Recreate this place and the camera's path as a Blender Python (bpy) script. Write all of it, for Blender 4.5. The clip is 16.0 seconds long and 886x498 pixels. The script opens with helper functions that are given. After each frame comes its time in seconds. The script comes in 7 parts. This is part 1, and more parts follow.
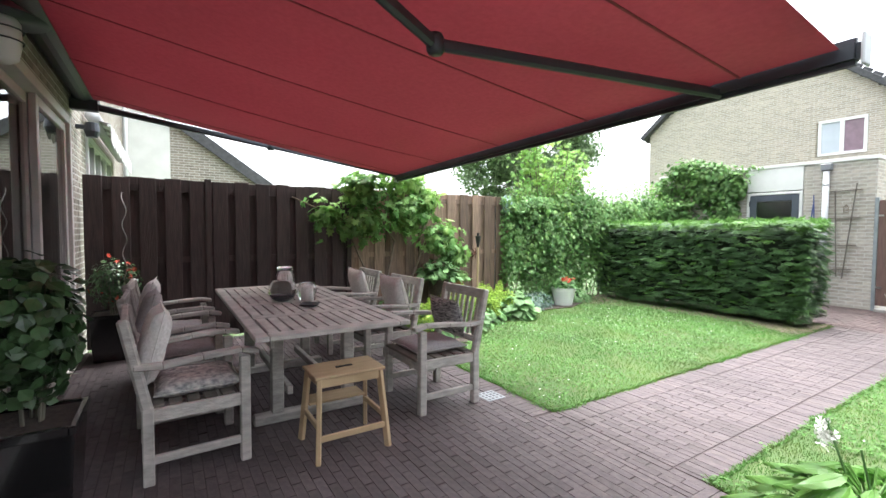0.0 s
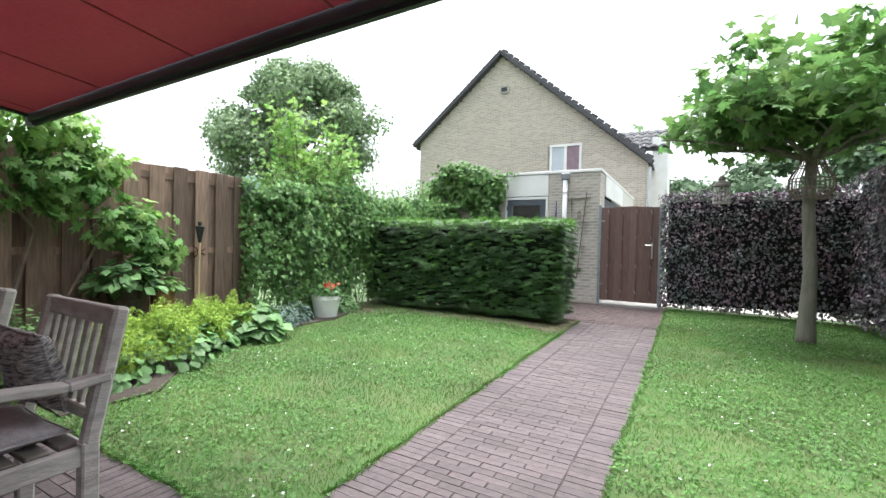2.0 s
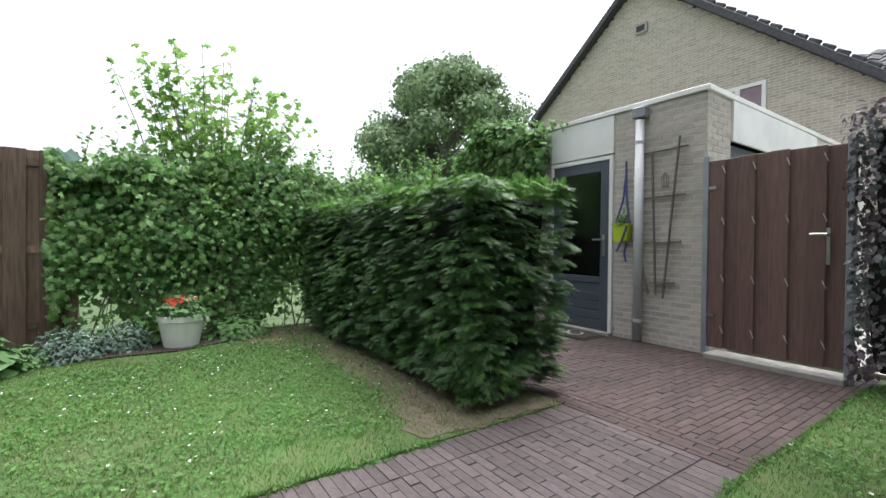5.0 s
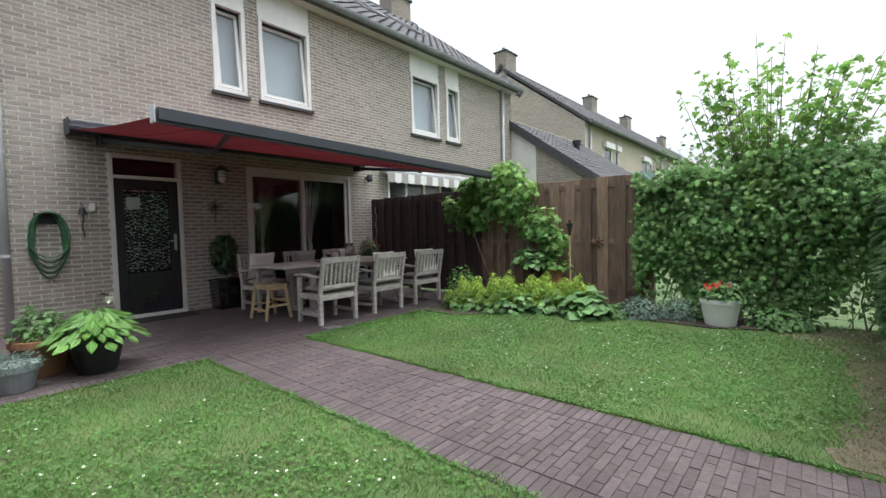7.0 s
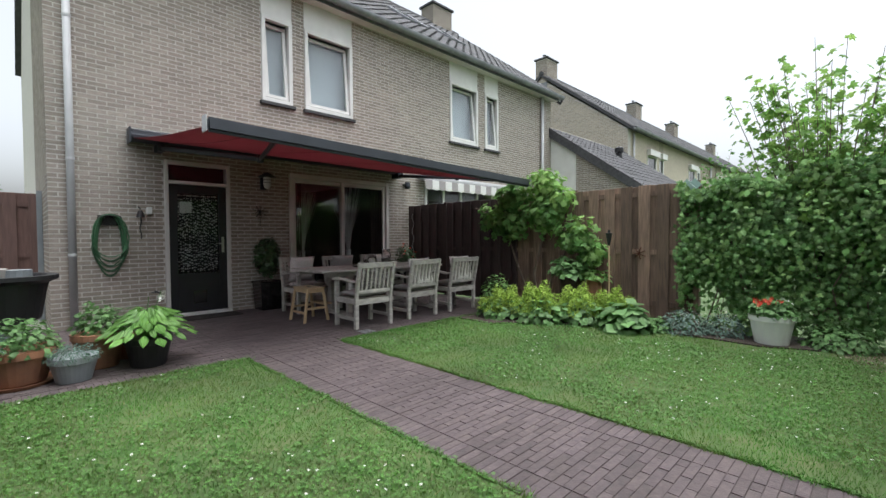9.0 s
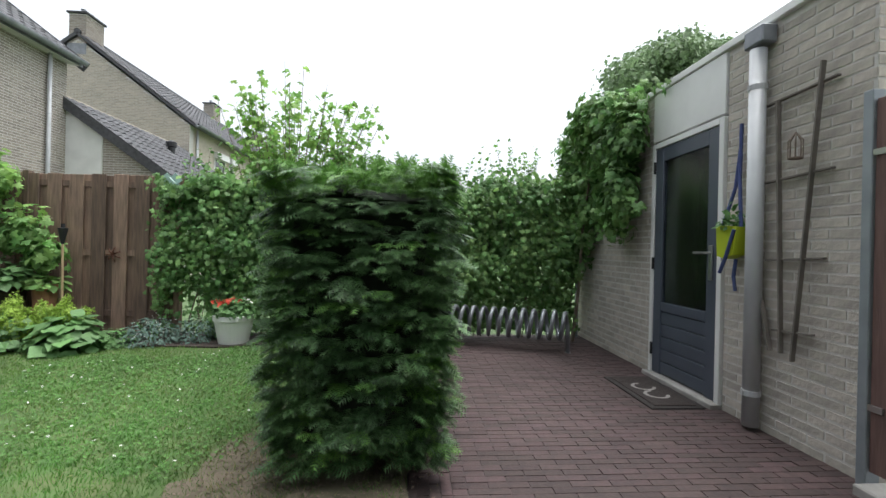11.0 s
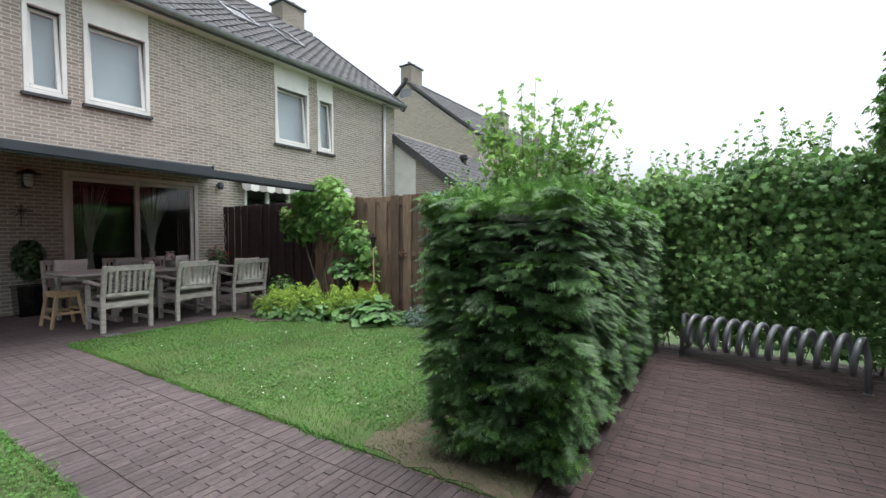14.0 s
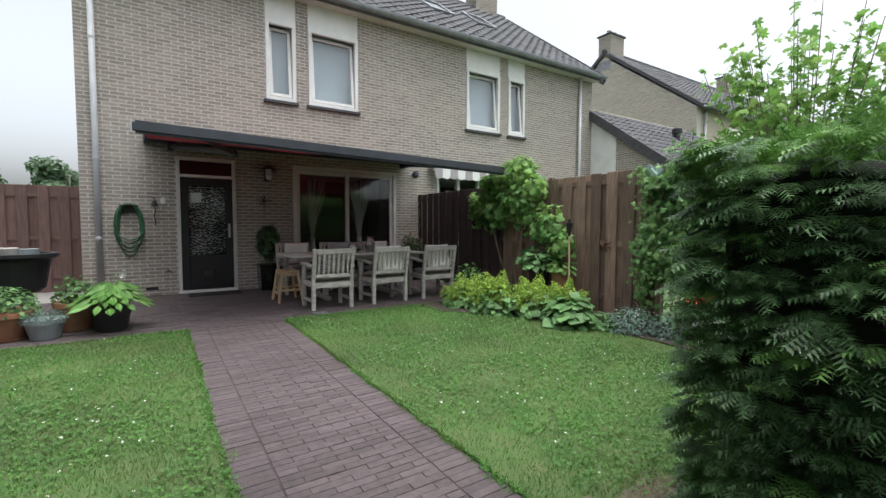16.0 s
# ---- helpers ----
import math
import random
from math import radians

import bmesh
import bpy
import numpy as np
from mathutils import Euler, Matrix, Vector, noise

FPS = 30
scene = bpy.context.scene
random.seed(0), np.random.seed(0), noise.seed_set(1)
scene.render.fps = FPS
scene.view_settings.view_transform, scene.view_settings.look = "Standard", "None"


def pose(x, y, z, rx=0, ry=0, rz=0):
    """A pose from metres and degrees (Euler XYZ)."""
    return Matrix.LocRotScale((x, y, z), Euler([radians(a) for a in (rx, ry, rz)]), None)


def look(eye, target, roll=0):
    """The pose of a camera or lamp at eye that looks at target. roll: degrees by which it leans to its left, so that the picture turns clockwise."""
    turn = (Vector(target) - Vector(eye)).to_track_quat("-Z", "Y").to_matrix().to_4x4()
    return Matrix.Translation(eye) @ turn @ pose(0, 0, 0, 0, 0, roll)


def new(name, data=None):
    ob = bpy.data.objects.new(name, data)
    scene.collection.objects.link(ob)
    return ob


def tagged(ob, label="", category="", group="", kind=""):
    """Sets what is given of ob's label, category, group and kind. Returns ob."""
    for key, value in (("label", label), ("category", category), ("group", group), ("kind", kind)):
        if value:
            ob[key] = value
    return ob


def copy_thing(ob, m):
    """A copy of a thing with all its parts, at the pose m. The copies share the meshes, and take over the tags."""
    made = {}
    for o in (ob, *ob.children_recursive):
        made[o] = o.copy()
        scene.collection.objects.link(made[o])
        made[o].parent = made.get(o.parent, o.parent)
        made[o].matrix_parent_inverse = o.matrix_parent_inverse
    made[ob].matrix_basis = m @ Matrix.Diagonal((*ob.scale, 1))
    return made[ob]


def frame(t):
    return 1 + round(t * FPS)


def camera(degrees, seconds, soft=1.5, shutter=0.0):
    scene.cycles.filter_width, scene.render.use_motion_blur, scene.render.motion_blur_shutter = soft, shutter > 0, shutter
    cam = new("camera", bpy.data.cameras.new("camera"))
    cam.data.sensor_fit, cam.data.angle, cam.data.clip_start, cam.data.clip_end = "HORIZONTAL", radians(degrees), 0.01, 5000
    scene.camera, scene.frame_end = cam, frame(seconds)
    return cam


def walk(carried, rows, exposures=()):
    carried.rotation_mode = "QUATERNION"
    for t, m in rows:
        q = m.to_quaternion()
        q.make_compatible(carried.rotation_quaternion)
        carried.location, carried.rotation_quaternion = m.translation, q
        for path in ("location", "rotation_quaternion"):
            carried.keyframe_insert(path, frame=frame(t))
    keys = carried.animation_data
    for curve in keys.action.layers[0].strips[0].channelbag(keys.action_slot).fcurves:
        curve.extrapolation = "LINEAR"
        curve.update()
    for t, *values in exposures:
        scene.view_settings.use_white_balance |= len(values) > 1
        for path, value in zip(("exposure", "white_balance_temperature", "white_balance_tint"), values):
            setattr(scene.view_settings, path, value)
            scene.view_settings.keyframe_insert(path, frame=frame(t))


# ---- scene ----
cam = camera(90.8, 16.0)
PATH = [
    (0, (0.372, -0.785, 1.368), (2.06, -1.855, 1.283), 0.3),
    (0.5, (0.375, -0.81, 1.357), (2.058, -1.887, 1.279), 0.4),
    (1, (0.476, -1.004, 1.314), (2.084, -2.19, 1.226), 0.8),
    (1.5, (0.903, -1.422, 1.302), (2.252, -2.897, 1.232), 1.3),
    (2, (1.241, -2.078, 1.178), (2.215, -3.824, 1.144), 1.4),
    (2.5, (1.509, -2.78, 1.136), (2.251, -4.637, 1.131), 1.4),
    (3, (1.644, -3.64, 1.086), (2.13, -5.58, 1.095), 1.2),
    (3.2, (1.649, -3.937, 1.144), (2.078, -5.89, 1.158), 0.8),
    (5.3, (0.528, -6.915, 1.09), (2.417, -7.61, 1.05), 0.1),
    (5.5, (0.429, -7.116, 1.092), (2.402, -7.437, 1.042), -0.3),
    (6, (-0.014, -7.535, 1.257), (1.927, -7.062, 1.156), -1.4),
    (6.5, (-0.103, -7.724, 1.246), (1.595, -6.672, 1.138), -1.4),
    (7, (-0.178, -7.763, 1.232), (1.349, -6.475, 1.143), -1.3),
    (7.5, (-0.253, -7.803, 1.233), (1.191, -6.421, 1.155), -0.7),
    (8, (-0.28, -7.796, 1.234), (1.139, -6.389, 1.165), -0.5),
    (8.5, (-0.223, -7.802, 1.232), (1.179, -6.378, 1.173), -0.3),
    (9, (-0.166, -7.788, 1.234), (1.248, -6.375, 1.18), -0.3),
    (9.5, (0.11, -7.983, 1.187), (1.866, -7.026, 1.151), 0.4),
    (10, (0.553, -8.027, 1.07), (2.551, -8.118, 1.074), 1.5),
    (10.2, (0.737, -8.151, 1.07), (2.713, -8.535, 1.10), 1.5),
    (12.3, (0.777, -9.804, 1.31), (2.67, -9.16, 1.247), 0.1),
    (12.5, (0.803, -9.758, 1.314), (2.661, -9.019, 1.25), -0.1),
    (13, (0.807, -9.71, 1.324), (2.586, -8.799, 1.254), -0.4),
    (13.5, (0.747, -9.705, 1.304), (2.477, -8.704, 1.243), -0.0),
    (14, (0.74, -9.739, 1.301), (2.42, -8.656, 1.239), 0.0),
    (14.5, (0.723, -9.749, 1.284), (2.372, -8.619, 1.23), 0.3),
    (15, (0.75, -9.712, 1.267), (2.376, -8.55, 1.212), 0.7),
    (15.5, (0.897, -9.458, 1.212), (2.35, -8.087, 1.121), 0.6),
    (16, (1.289, -9.096, 1.242), (2.378, -7.422, 1.134), 0.2),
]
walk(cam, [(t, look(eye, target, roll)) for t, eye, target, roll in PATH],
     [(0, 2.6, 6250, 8), (1.5, 2.25, 6200, 8), (3, 1.68, 6250, 8), (5.5, 1.4, 6250, 8), (9, 1.1, 6250, 8), (10.2, 1.25, 6250, 8), (13, 1.25, 6250, 8), (16, 1.1, 6250, 8)])

# world, sun
world = bpy.data.worlds.new("sky")
scene.world = world
world.use_nodes = True
wn = world.node_tree.nodes
wl = world.node_tree.links
sky = wn.new("ShaderNodeTexSky")
sky.sky_type = "NISHITA"
sky.sun_disc = False
sky.sun_elevation = radians(78)
sky.sun_rotation = radians(150)
sky.air_density = 1.0
sky.dust_density = 6.0
grey = wn.new("ShaderNodeHueSaturation")
grey.inputs["Saturation"].default_value = 0.22
wl.new(sky.outputs[0], grey.inputs["Color"])
wl.new(grey.outputs[0], wn["Background"].inputs[0])
wn["Background"].inputs[1].default_value = 0.15
sun = new("sun", bpy.data.lights.new("sun", "SUN"))
sun.data.energy = 0.6
sun.data.angle = radians(50)
sun.data.color = (1.0, 0.97, 0.92)
sun.matrix_world = look((0, 0, 0), (-math.sin(radians(150)) * math.cos(radians(78)), -math.cos(radians(150)) * math.cos(radians(78)), -math.sin(radians(78))))


# materials
def mat(name, c1, c2=None, scale=8.0, rough=0.7, bump=0.0, vary=0.0, metal=0.0, big=0.0, bumpscale=None, stretch=None, island=False, leaf=0.0, coat=0.0, hue=0.0, spec=0.5):
    """Two colours mixed by a fine noise, broad blotches, a shift by piece and a bump."""
    m = bpy.data.materials.new(name)
    m.use_nodes = True
    n, l = m.node_tree.nodes, m.node_tree.links
    b = n["Principled BSDF"]
    b.inputs["Roughness"].default_value = rough
    b.inputs["Metallic"].default_value = metal
    b.inputs["Coat Weight"].default_value = coat
    b.inputs["Specular IOR Level"].default_value = spec
    c2 = c2 or tuple(v * 0.7 for v in c1)
    tc = n.new("ShaderNodeTexCoord")
    mp = n.new("ShaderNodeMapping")
    if stretch:
        mp.inputs["Scale"].default_value = stretch
    l.new(tc.outputs["Object"], mp.inputs[0])
    nz = n.new("ShaderNodeTexNoise")
    nz.inputs["Scale"].default_value = scale
    nz.inputs["Detail"].default_value = 5
    l.new(mp.outputs[0], nz.inputs["Vector"])
    rp = n.new("ShaderNodeValToRGB")
    rp.color_ramp.elements[0].position, rp.color_ramp.elements[1].position = 0.32, 0.68
    rp.color_ramp.elements[0].color, rp.color_ramp.elements[1].color = (*c1, 1), (*c2, 1)
    l.new(nz.outputs[0], rp.inputs[0])
    col = rp.outputs[0]
    if big:
        geo = n.new("ShaderNodeNewGeometry")
        nb = n.new("ShaderNodeTexNoise")
        nb.inputs["Scale"].default_value = 0.9
        nb.inputs["Detail"].default_value = 3
        l.new(geo.outputs["Position"], nb.inputs["Vector"])
        mr = n.new("ShaderNodeMapRange")
        mr.inputs[1].default_value, mr.inputs[2].default_value = 0.3, 0.7
        mr.inputs[3].default_value, mr.inputs[4].default_value = 1 - big, 1 + big
        l.new(nb.outputs[0], mr.inputs[0])
        mx = n.new("ShaderNodeVectorMath")
        mx.operation = "SCALE"
        l.new(col, mx.inputs[0])
        l.new(mr.outputs[0], mx.inputs["Scale"])
        col = mx.outputs[0]
    if vary:
        if island:
            src = n.new("ShaderNodeNewGeometry").outputs["Random Per Island"]
        else:
            src = n.new("ShaderNodeObjectInfo").outputs["Random"]
        mr = n.new("ShaderNodeMapRange")
        mr.inputs[3].default_value, mr.inputs[4].default_value = 1 - vary, 1 + vary
        l.new(src, mr.inputs[0])
        hs = n.new("ShaderNodeHueSaturation")
        l.new(mr.outputs[0], hs.inputs["Value"])
        if hue:
            wn2 = n.new("ShaderNodeTexWhiteNoise")
            wn2.noise_dimensions = "1D"
            l.new(src, wn2.inputs["W"])
            mh = n.new("ShaderNodeMapRange")
            mh.inputs[3].default_value, mh.inputs[4].default_value = 0.5 - hue, 0.5 + hue
            l.new(wn2.outputs[0], mh.inputs[0])
            l.new(mh.outputs[0], hs.inputs["Hue"])
        l.new(col, hs.inputs["Color"])
        col = hs.outputs[0]
    l.new(col, b.inputs["Base Color"])
    if bump:
        bn = n.new("ShaderNodeTexNoise")
        bn.inputs["Scale"].default_value = bumpscale or scale * 3
        bn.inputs["Detail"].default_value = 6
        l.new(mp.outputs[0], bn.inputs["Vector"])
        bp = n.new("ShaderNodeBump")
        bp.inputs["Strength"].default_value = bump
        bp.inputs["Distance"].default_value = 0.01
        l.new(bn.outputs[0], bp.inputs["Height"])
        l.new(bp.outputs[0], b.inputs["Normal"])
    if leaf:
        tr = n.new("ShaderNodeBsdfTranslucent")
        l.new(col, tr.inputs[0])
        ms = n.new("ShaderNodeMixShader")
        ms.inputs[0].default_value = leaf
        l.new(b.outputs[0], ms.inputs[1])
        l.new(tr.outputs[0], ms.inputs[2])
        l.new(ms.outputs[0], n["Material Output"].inputs[0])
    return m


def glass(name, tint=(0.9, 0.95, 0.95), rough=0.0):
    m = bpy.data.materials.new(name)
    m.use_nodes = True
    b = m.node_tree.nodes["Principled BSDF"]
    b.inputs["Base Color"].default_value = (*tint, 1)
    b.inputs["Roughness"].default_value = rough
    b.inputs["Transmission Weight"].default_value = 1.0
    b.inputs["IOR"].default_value = 1.5
    return m


M_BRICK = mat("buff_brick", (0.345, 0.300, 0.258), (0.255, 0.225, 0.197), 14, 0.9, 0.5, 0.18, big=0.06, hue=0.008)
M_BRICK_I = mat("buff_brick_joined", (0.345, 0.300, 0.258), (0.255, 0.225, 0.197), 14, 0.9, 0.5, 0.18, big=0.08, island=True, hue=0.008)
M_BRICK_S = mat("pale_shed_brick", (0.52, 0.475, 0.41), (0.39, 0.355, 0.31), 14, 0.9, 0.5, 0.16, big=0.10, hue=0.008)
M_BRICK_SI = mat("pale_shed_brick_joined", (0.52, 0.475, 0.41), (0.39, 0.355, 0.31), 14, 0.9, 0.5, 0.16, big=0.10, island=True, hue=0.008)
M_BRICK_G = mat("pale_brick_joined", (0.47, 0.42, 0.34), (0.37, 0.33, 0.27), 10, 0.9, 0.5, 0.14, big=0.05, island=True)
M_MORTAR = mat("mortar", (0.62, 0.60, 0.56), (0.50, 0.48, 0.45), 20, 0.95, 0.4)
M_PAVER = mat("clinker", (0.102, 0.078, 0.079), (0.068, 0.053, 0.056), 22, 0.75, 0.4, 0.22, big=0.18, hue=0.015)
M_PAVER_I = mat("clinker_joined", (0.102, 0.078, 0.079), (0.068, 0.053, 0.056), 22, 0.75, 0.4, 0.22, big=0.18, island=True, hue=0.015)
M_PAVER_R = mat("red_clinker", (0.070, 0.044, 0.042), (0.046, 0.031, 0.031), 18, 0.8, 0.35, 0.26, big=0.2, hue=0.015)
M_PAVER_RI = mat("red_clinker_joined", (0.070, 0.044, 0.042), (0.046, 0.031, 0.031), 18, 0.8, 0.35, 0.26, big=0.2, island=True, hue=0.015)
M_JOINT = mat("joint_sand", (0.090, 0.068, 0.068), (0.030, 0.023, 0.023), 5, 0.95, 0.4)
M_WHITE = mat("white_paint", (0.78, 0.78, 0.76), (0.68, 0.68, 0.66), 3, 0.45, 0.05, big=0.03)
M_CREAM = mat("grey_cream_frame", (0.68, 0.66, 0.63), (0.58, 0.56, 0.54), 4, 0.5, 0.05)
M_ROOF = mat("dark_tile", (0.070, 0.070, 0.076), (0.038, 0.039, 0.043), 12, 0.75, 0.4, 0.25, big=0.12)
M_ROOF_I = mat("dark_tile_joined", (0.070, 0.070, 0.076), (0.038, 0.039, 0.043), 12, 0.75, 0.4, 0.25, big=0.12, island=True)
M_ZINC = mat("zinc", (0.30, 0.31, 0.33), (0.20, 0.21, 0.23), 6, 0.5, 0.1, metal=0.5)
M_PVC = mat("grey_pvc", (0.50, 0.51, 0.52), (0.42, 0.43, 0.44), 4, 0.45, 0.05)
M_SLATE = mat("dark_door_paint", (0.085, 0.098, 0.125), (0.068, 0.080, 0.102), 3, 0.35, 0.05)
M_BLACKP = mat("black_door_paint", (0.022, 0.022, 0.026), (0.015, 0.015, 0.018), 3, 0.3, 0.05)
M_TEAK = mat("weathered_teak", (0.52, 0.49, 0.455), (0.34, 0.32, 0.295), 9, 0.85, 0.5, 0.10, big=0.1, stretch=(1, 1, 3))
M_TEAKD = mat("old_teak_slat", (0.20, 0.175, 0.15), (0.13, 0.115, 0.10), 9, 0.85, 0.4, 0.15)
M_PINE = mat("raw_birch", (0.52, 0.38, 0.23), (0.43, 0.31, 0.18), 6, 0.6, 0.15, 0.05, stretch=(1, 4, 1))
# two fence board colours: darker near the house, brown beyond
M_FENCED = mat("dark_board", (0.060, 0.038, 0.036), (0.034, 0.023, 0.022), 7, 0.8, 0.5, 0.25, stretch=(6, 6, 0.6))
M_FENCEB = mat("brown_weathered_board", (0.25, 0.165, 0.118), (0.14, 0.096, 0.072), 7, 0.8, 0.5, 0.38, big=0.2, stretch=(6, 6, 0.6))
M_GATE = mat("brown_gate_board", (0.17, 0.100, 0.085), (0.115, 0.068, 0.060), 7, 0.7, 0.4, 0.15, stretch=(6, 6, 0.6))
M_RED = mat("red_canvas", (0.315, 0.108, 0.128), (0.28, 0.095, 0.112), 30, 0.9, 0.15, big=0.06, leaf=0.5)
M_REDD = mat("canvas_seam", (0.19, 0.050, 0.060), (0.16, 0.042, 0.05), 30, 0.9)
M_ALU = mat("anthracite_alu", (0.055, 0.062, 0.075), (0.045, 0.05, 0.06), 5, 0.45, 0.05, metal=0.3)
M_BLACKG = mat("black_gloss", (0.012, 0.012, 0.013), (0.008, 0.008, 0.009), 4, 0.15, 0.0, coat=0.5)
M_BLACKM = mat("black_plastic", (0.02, 0.02, 0.022), (0.014, 0.014, 0.016), 5, 0.5)
M_TERRA = mat("terracotta", (0.33, 0.155, 0.085), (0.22, 0.11, 0.07), 7, 0.85, 0.3, big=0.1)
M_SOIL = mat("soil", (0.06, 0.045, 0.035), (0.03, 0.022, 0.018), 30, 0.95, 1.0)
M_SAND = mat("dry_earth", (0.165, 0.135, 0.095), (0.105, 0.098, 0.058), 6, 0.95, 0.9, big=0.15)
M_LAWN = mat("lawn_soil", (0.055, 0.115, 0.028), (0.090, 0.115, 0.042), 5, 0.95, 0.8, big=0.2)
M_FIELD = mat("far_green", (0.085, 0.135, 0.05), (0.065, 0.105, 0.04), 2, 0.95, 0.6, big=0.2)
M_GRASS = mat("grass_blade", (0.078, 0.235, 0.030), (0.155, 0.225, 0.055), 1.3, 0.6, vary=0.3, island=True, leaf=0.35, big=0.32, hue=0.02)
M_STRAW = mat("dry_grass", (0.25, 0.24, 0.11), (0.20, 0.19, 0.085), 3, 0.8, vary=0.3, island=True, leaf=0.2)
M_YEW = mat("yew_needle", (0.115, 0.225, 0.075), (0.050, 0.105, 0.040), 3, 0.5, vary=0.5, island=True, leaf=0.2, hue=0.01)
M_YEWT = mat("yew_fresh", (0.16, 0.33, 0.065), (0.10, 0.22, 0.045), 3, 0.6, vary=0.3, island=True, leaf=0.3)
M_BEECH = mat("copper_beech_leaf", (0.200, 0.130, 0.165), (0.115, 0.145, 0.140), 3, 0.62, vary=0.5, island=True, leaf=0.12, hue=0.05, spec=0.25)
M_IVY = mat("climber_leaf", (0.165, 0.300, 0.085), (0.090, 0.195, 0.055), 2, 0.6, vary=0.4, island=True, leaf=0.3, hue=0.015)
M_LIME = mat("young_leaf", (0.29, 0.47, 0.13), (0.20, 0.36, 0.09), 2, 0.6, vary=0.3, island=True, leaf=0.45, hue=0.015)
M_VINE = mat("grape_leaf", (0.22, 0.39, 0.11), (0.13, 0.27, 0.075), 2, 0.6, vary=0.35, island=True, leaf=0.4, hue=0.015)
M_PLANE = mat("plane_leaf", (0.19, 0.33, 0.10), (0.12, 0.23, 0.07), 2, 0.6, vary=0.35, island=True, leaf=0.45, hue=0.015)
# far trees: greyed greens with the haze of distance mixed in
M_TREE = mat("haze_tinted_far_leaf", (0.21, 0.30, 0.15), (0.15, 0.23, 0.11), 1, 0.6, vary=0.35, island=True, leaf=0.35)
M_TREEB = mat("haze_tinted_leaf", (0.12, 0.18, 0.10), (0.09, 0.15, 0.08), 0.3, 0.8, vary=0.25, island=True, leaf=0.3)
# near-black: the shade in the gaps between leaves, as a colour
M_CORE = mat("leaf_gap_shade", (0.014, 0.022, 0.011), (0.008, 0.013, 0.007), 6, 0.95, 0.5)
M_COREB = mat("beech_gap_shade", (0.014, 0.012, 0.014), (0.008, 0.008, 0.009), 6, 0.95, 0.5)
M_BARK = mat("bark", (0.20, 0.185, 0.15), (0.13, 0.125, 0.095), 8, 0.9, 0.6, stretch=(3, 3, 0.7))
M_TWIG = mat("twig", (0.20, 0.155, 0.12), (0.13, 0.10, 0.075), 8, 0.9, 0.4)
M_ALCH = mat("lime_flower", (0.35, 0.49, 0.09), (0.25, 0.38, 0.06), 3, 0.7, vary=0.3, island=True, leaf=0.3)
M_HOSTA = mat("hosta_leaf", (0.19, 0.38, 0.085), (0.13, 0.29, 0.065), 4, 0.4, vary=0.2, island=True, leaf=0.35)
M_HERB = mat("herb_leaf", (0.14, 0.28, 0.09), (0.10, 0.20, 0.07), 4, 0.6, vary=0.35, island=True, leaf=0.3)
M_CLOVER = mat("clover_leaf", (0.105, 0.250, 0.048), (0.085, 0.195, 0.042), 4, 0.6, vary=0.35, island=True, leaf=0.3)
M_BLUEG = mat("blue_grey_leaf", (0.13, 0.21, 0.17), (0.09, 0.15, 0.11), 4, 0.6, vary=0.35, island=True, leaf=0.2)
M_FLOWER_R = mat("red_petal", (0.70, 0.07, 0.03), (0.55, 0.04, 0.03), 4, 0.6, vary=0.2, island=True)
M_FLOWER_W = mat("white_petal", (0.75, 0.75, 0.70), (0.65, 0.65, 0.6), 4, 0.6)
M_CLOTH = mat("white_cushion_cloth", (0.83, 0.80, 0.78), (0.66, 0.63, 0.60), 60, 0.95, 0.3)
M_GREYC = mat("grey_cushion_cloth", (0.40, 0.375, 0.375), (0.31, 0.29, 0.29), 60, 0.95, 0.3)
M_PEWTER = mat("galvanised_steel", (0.42, 0.43, 0.44), (0.33, 0.34, 0.35), 9, 0.55, 0.15, metal=0.6)
M_HOSE = mat("green_hose", (0.05, 0.15, 0.07), (0.035, 0.11, 0.05), 9, 0.4)
M_RUBBER = mat("brush_mat", (0.035, 0.030, 0.028), (0.02, 0.018, 0.017), 60, 0.95, 0.8)
M_STEEL = mat("brushed_steel", (0.55, 0.55, 0.54), (0.45, 0.45, 0.44), 9, 0.3, metal=0.9)
M_CAMEL = mat("camellia_leaf", (0.060, 0.120, 0.045), (0.030, 0.068, 0.025), 3, 0.35, vary=0.4, island=True, leaf=0.12)
# dark wall colour that holds the dimness of unlit rooms
M_ROOM = mat("dim_painted_room", (0.06, 0.05, 0.048), (0.04, 0.034, 0.032), 2, 0.9)
M_DRAPE = mat("dark_drape", (0.10, 0.06, 0.06), (0.06, 0.035, 0.035), 8, 0.95, 0.3)
# pale curtain colour; upstairs it also paints in the sky's reflection
M_BLIND_SKY = mat("pale_curtain_sky_tint", (0.50, 0.55, 0.60), (0.44, 0.49, 0.54), 3, 0.8)
M_STONE = mat("concrete", (0.36, 0.345, 0.32), (0.27, 0.26, 0.24), 9, 0.9, 0.4, big=0.1)
M_GLASS = glass("window_glass")
M_CLEAR = glass("clear_glass", (1, 1, 1))
M_LIMEBAG = mat("lime_plastic", (0.45, 0.55, 0.02), (0.38, 0.47, 0.02), 5, 0.5)
M_BLUER = mat("blue_rope", (0.06, 0.08, 0.22), (0.04, 0.06, 0.16), 20, 0.8)
M_GREYG = mat("galvanised_post", (0.33, 0.36, 0.38), (0.25, 0.28, 0.30), 6, 0.5, metal=0.4)
M_MINT = mat("pale_green_paint", (0.30, 0.42, 0.38), (0.24, 0.35, 0.31), 6, 0.6)


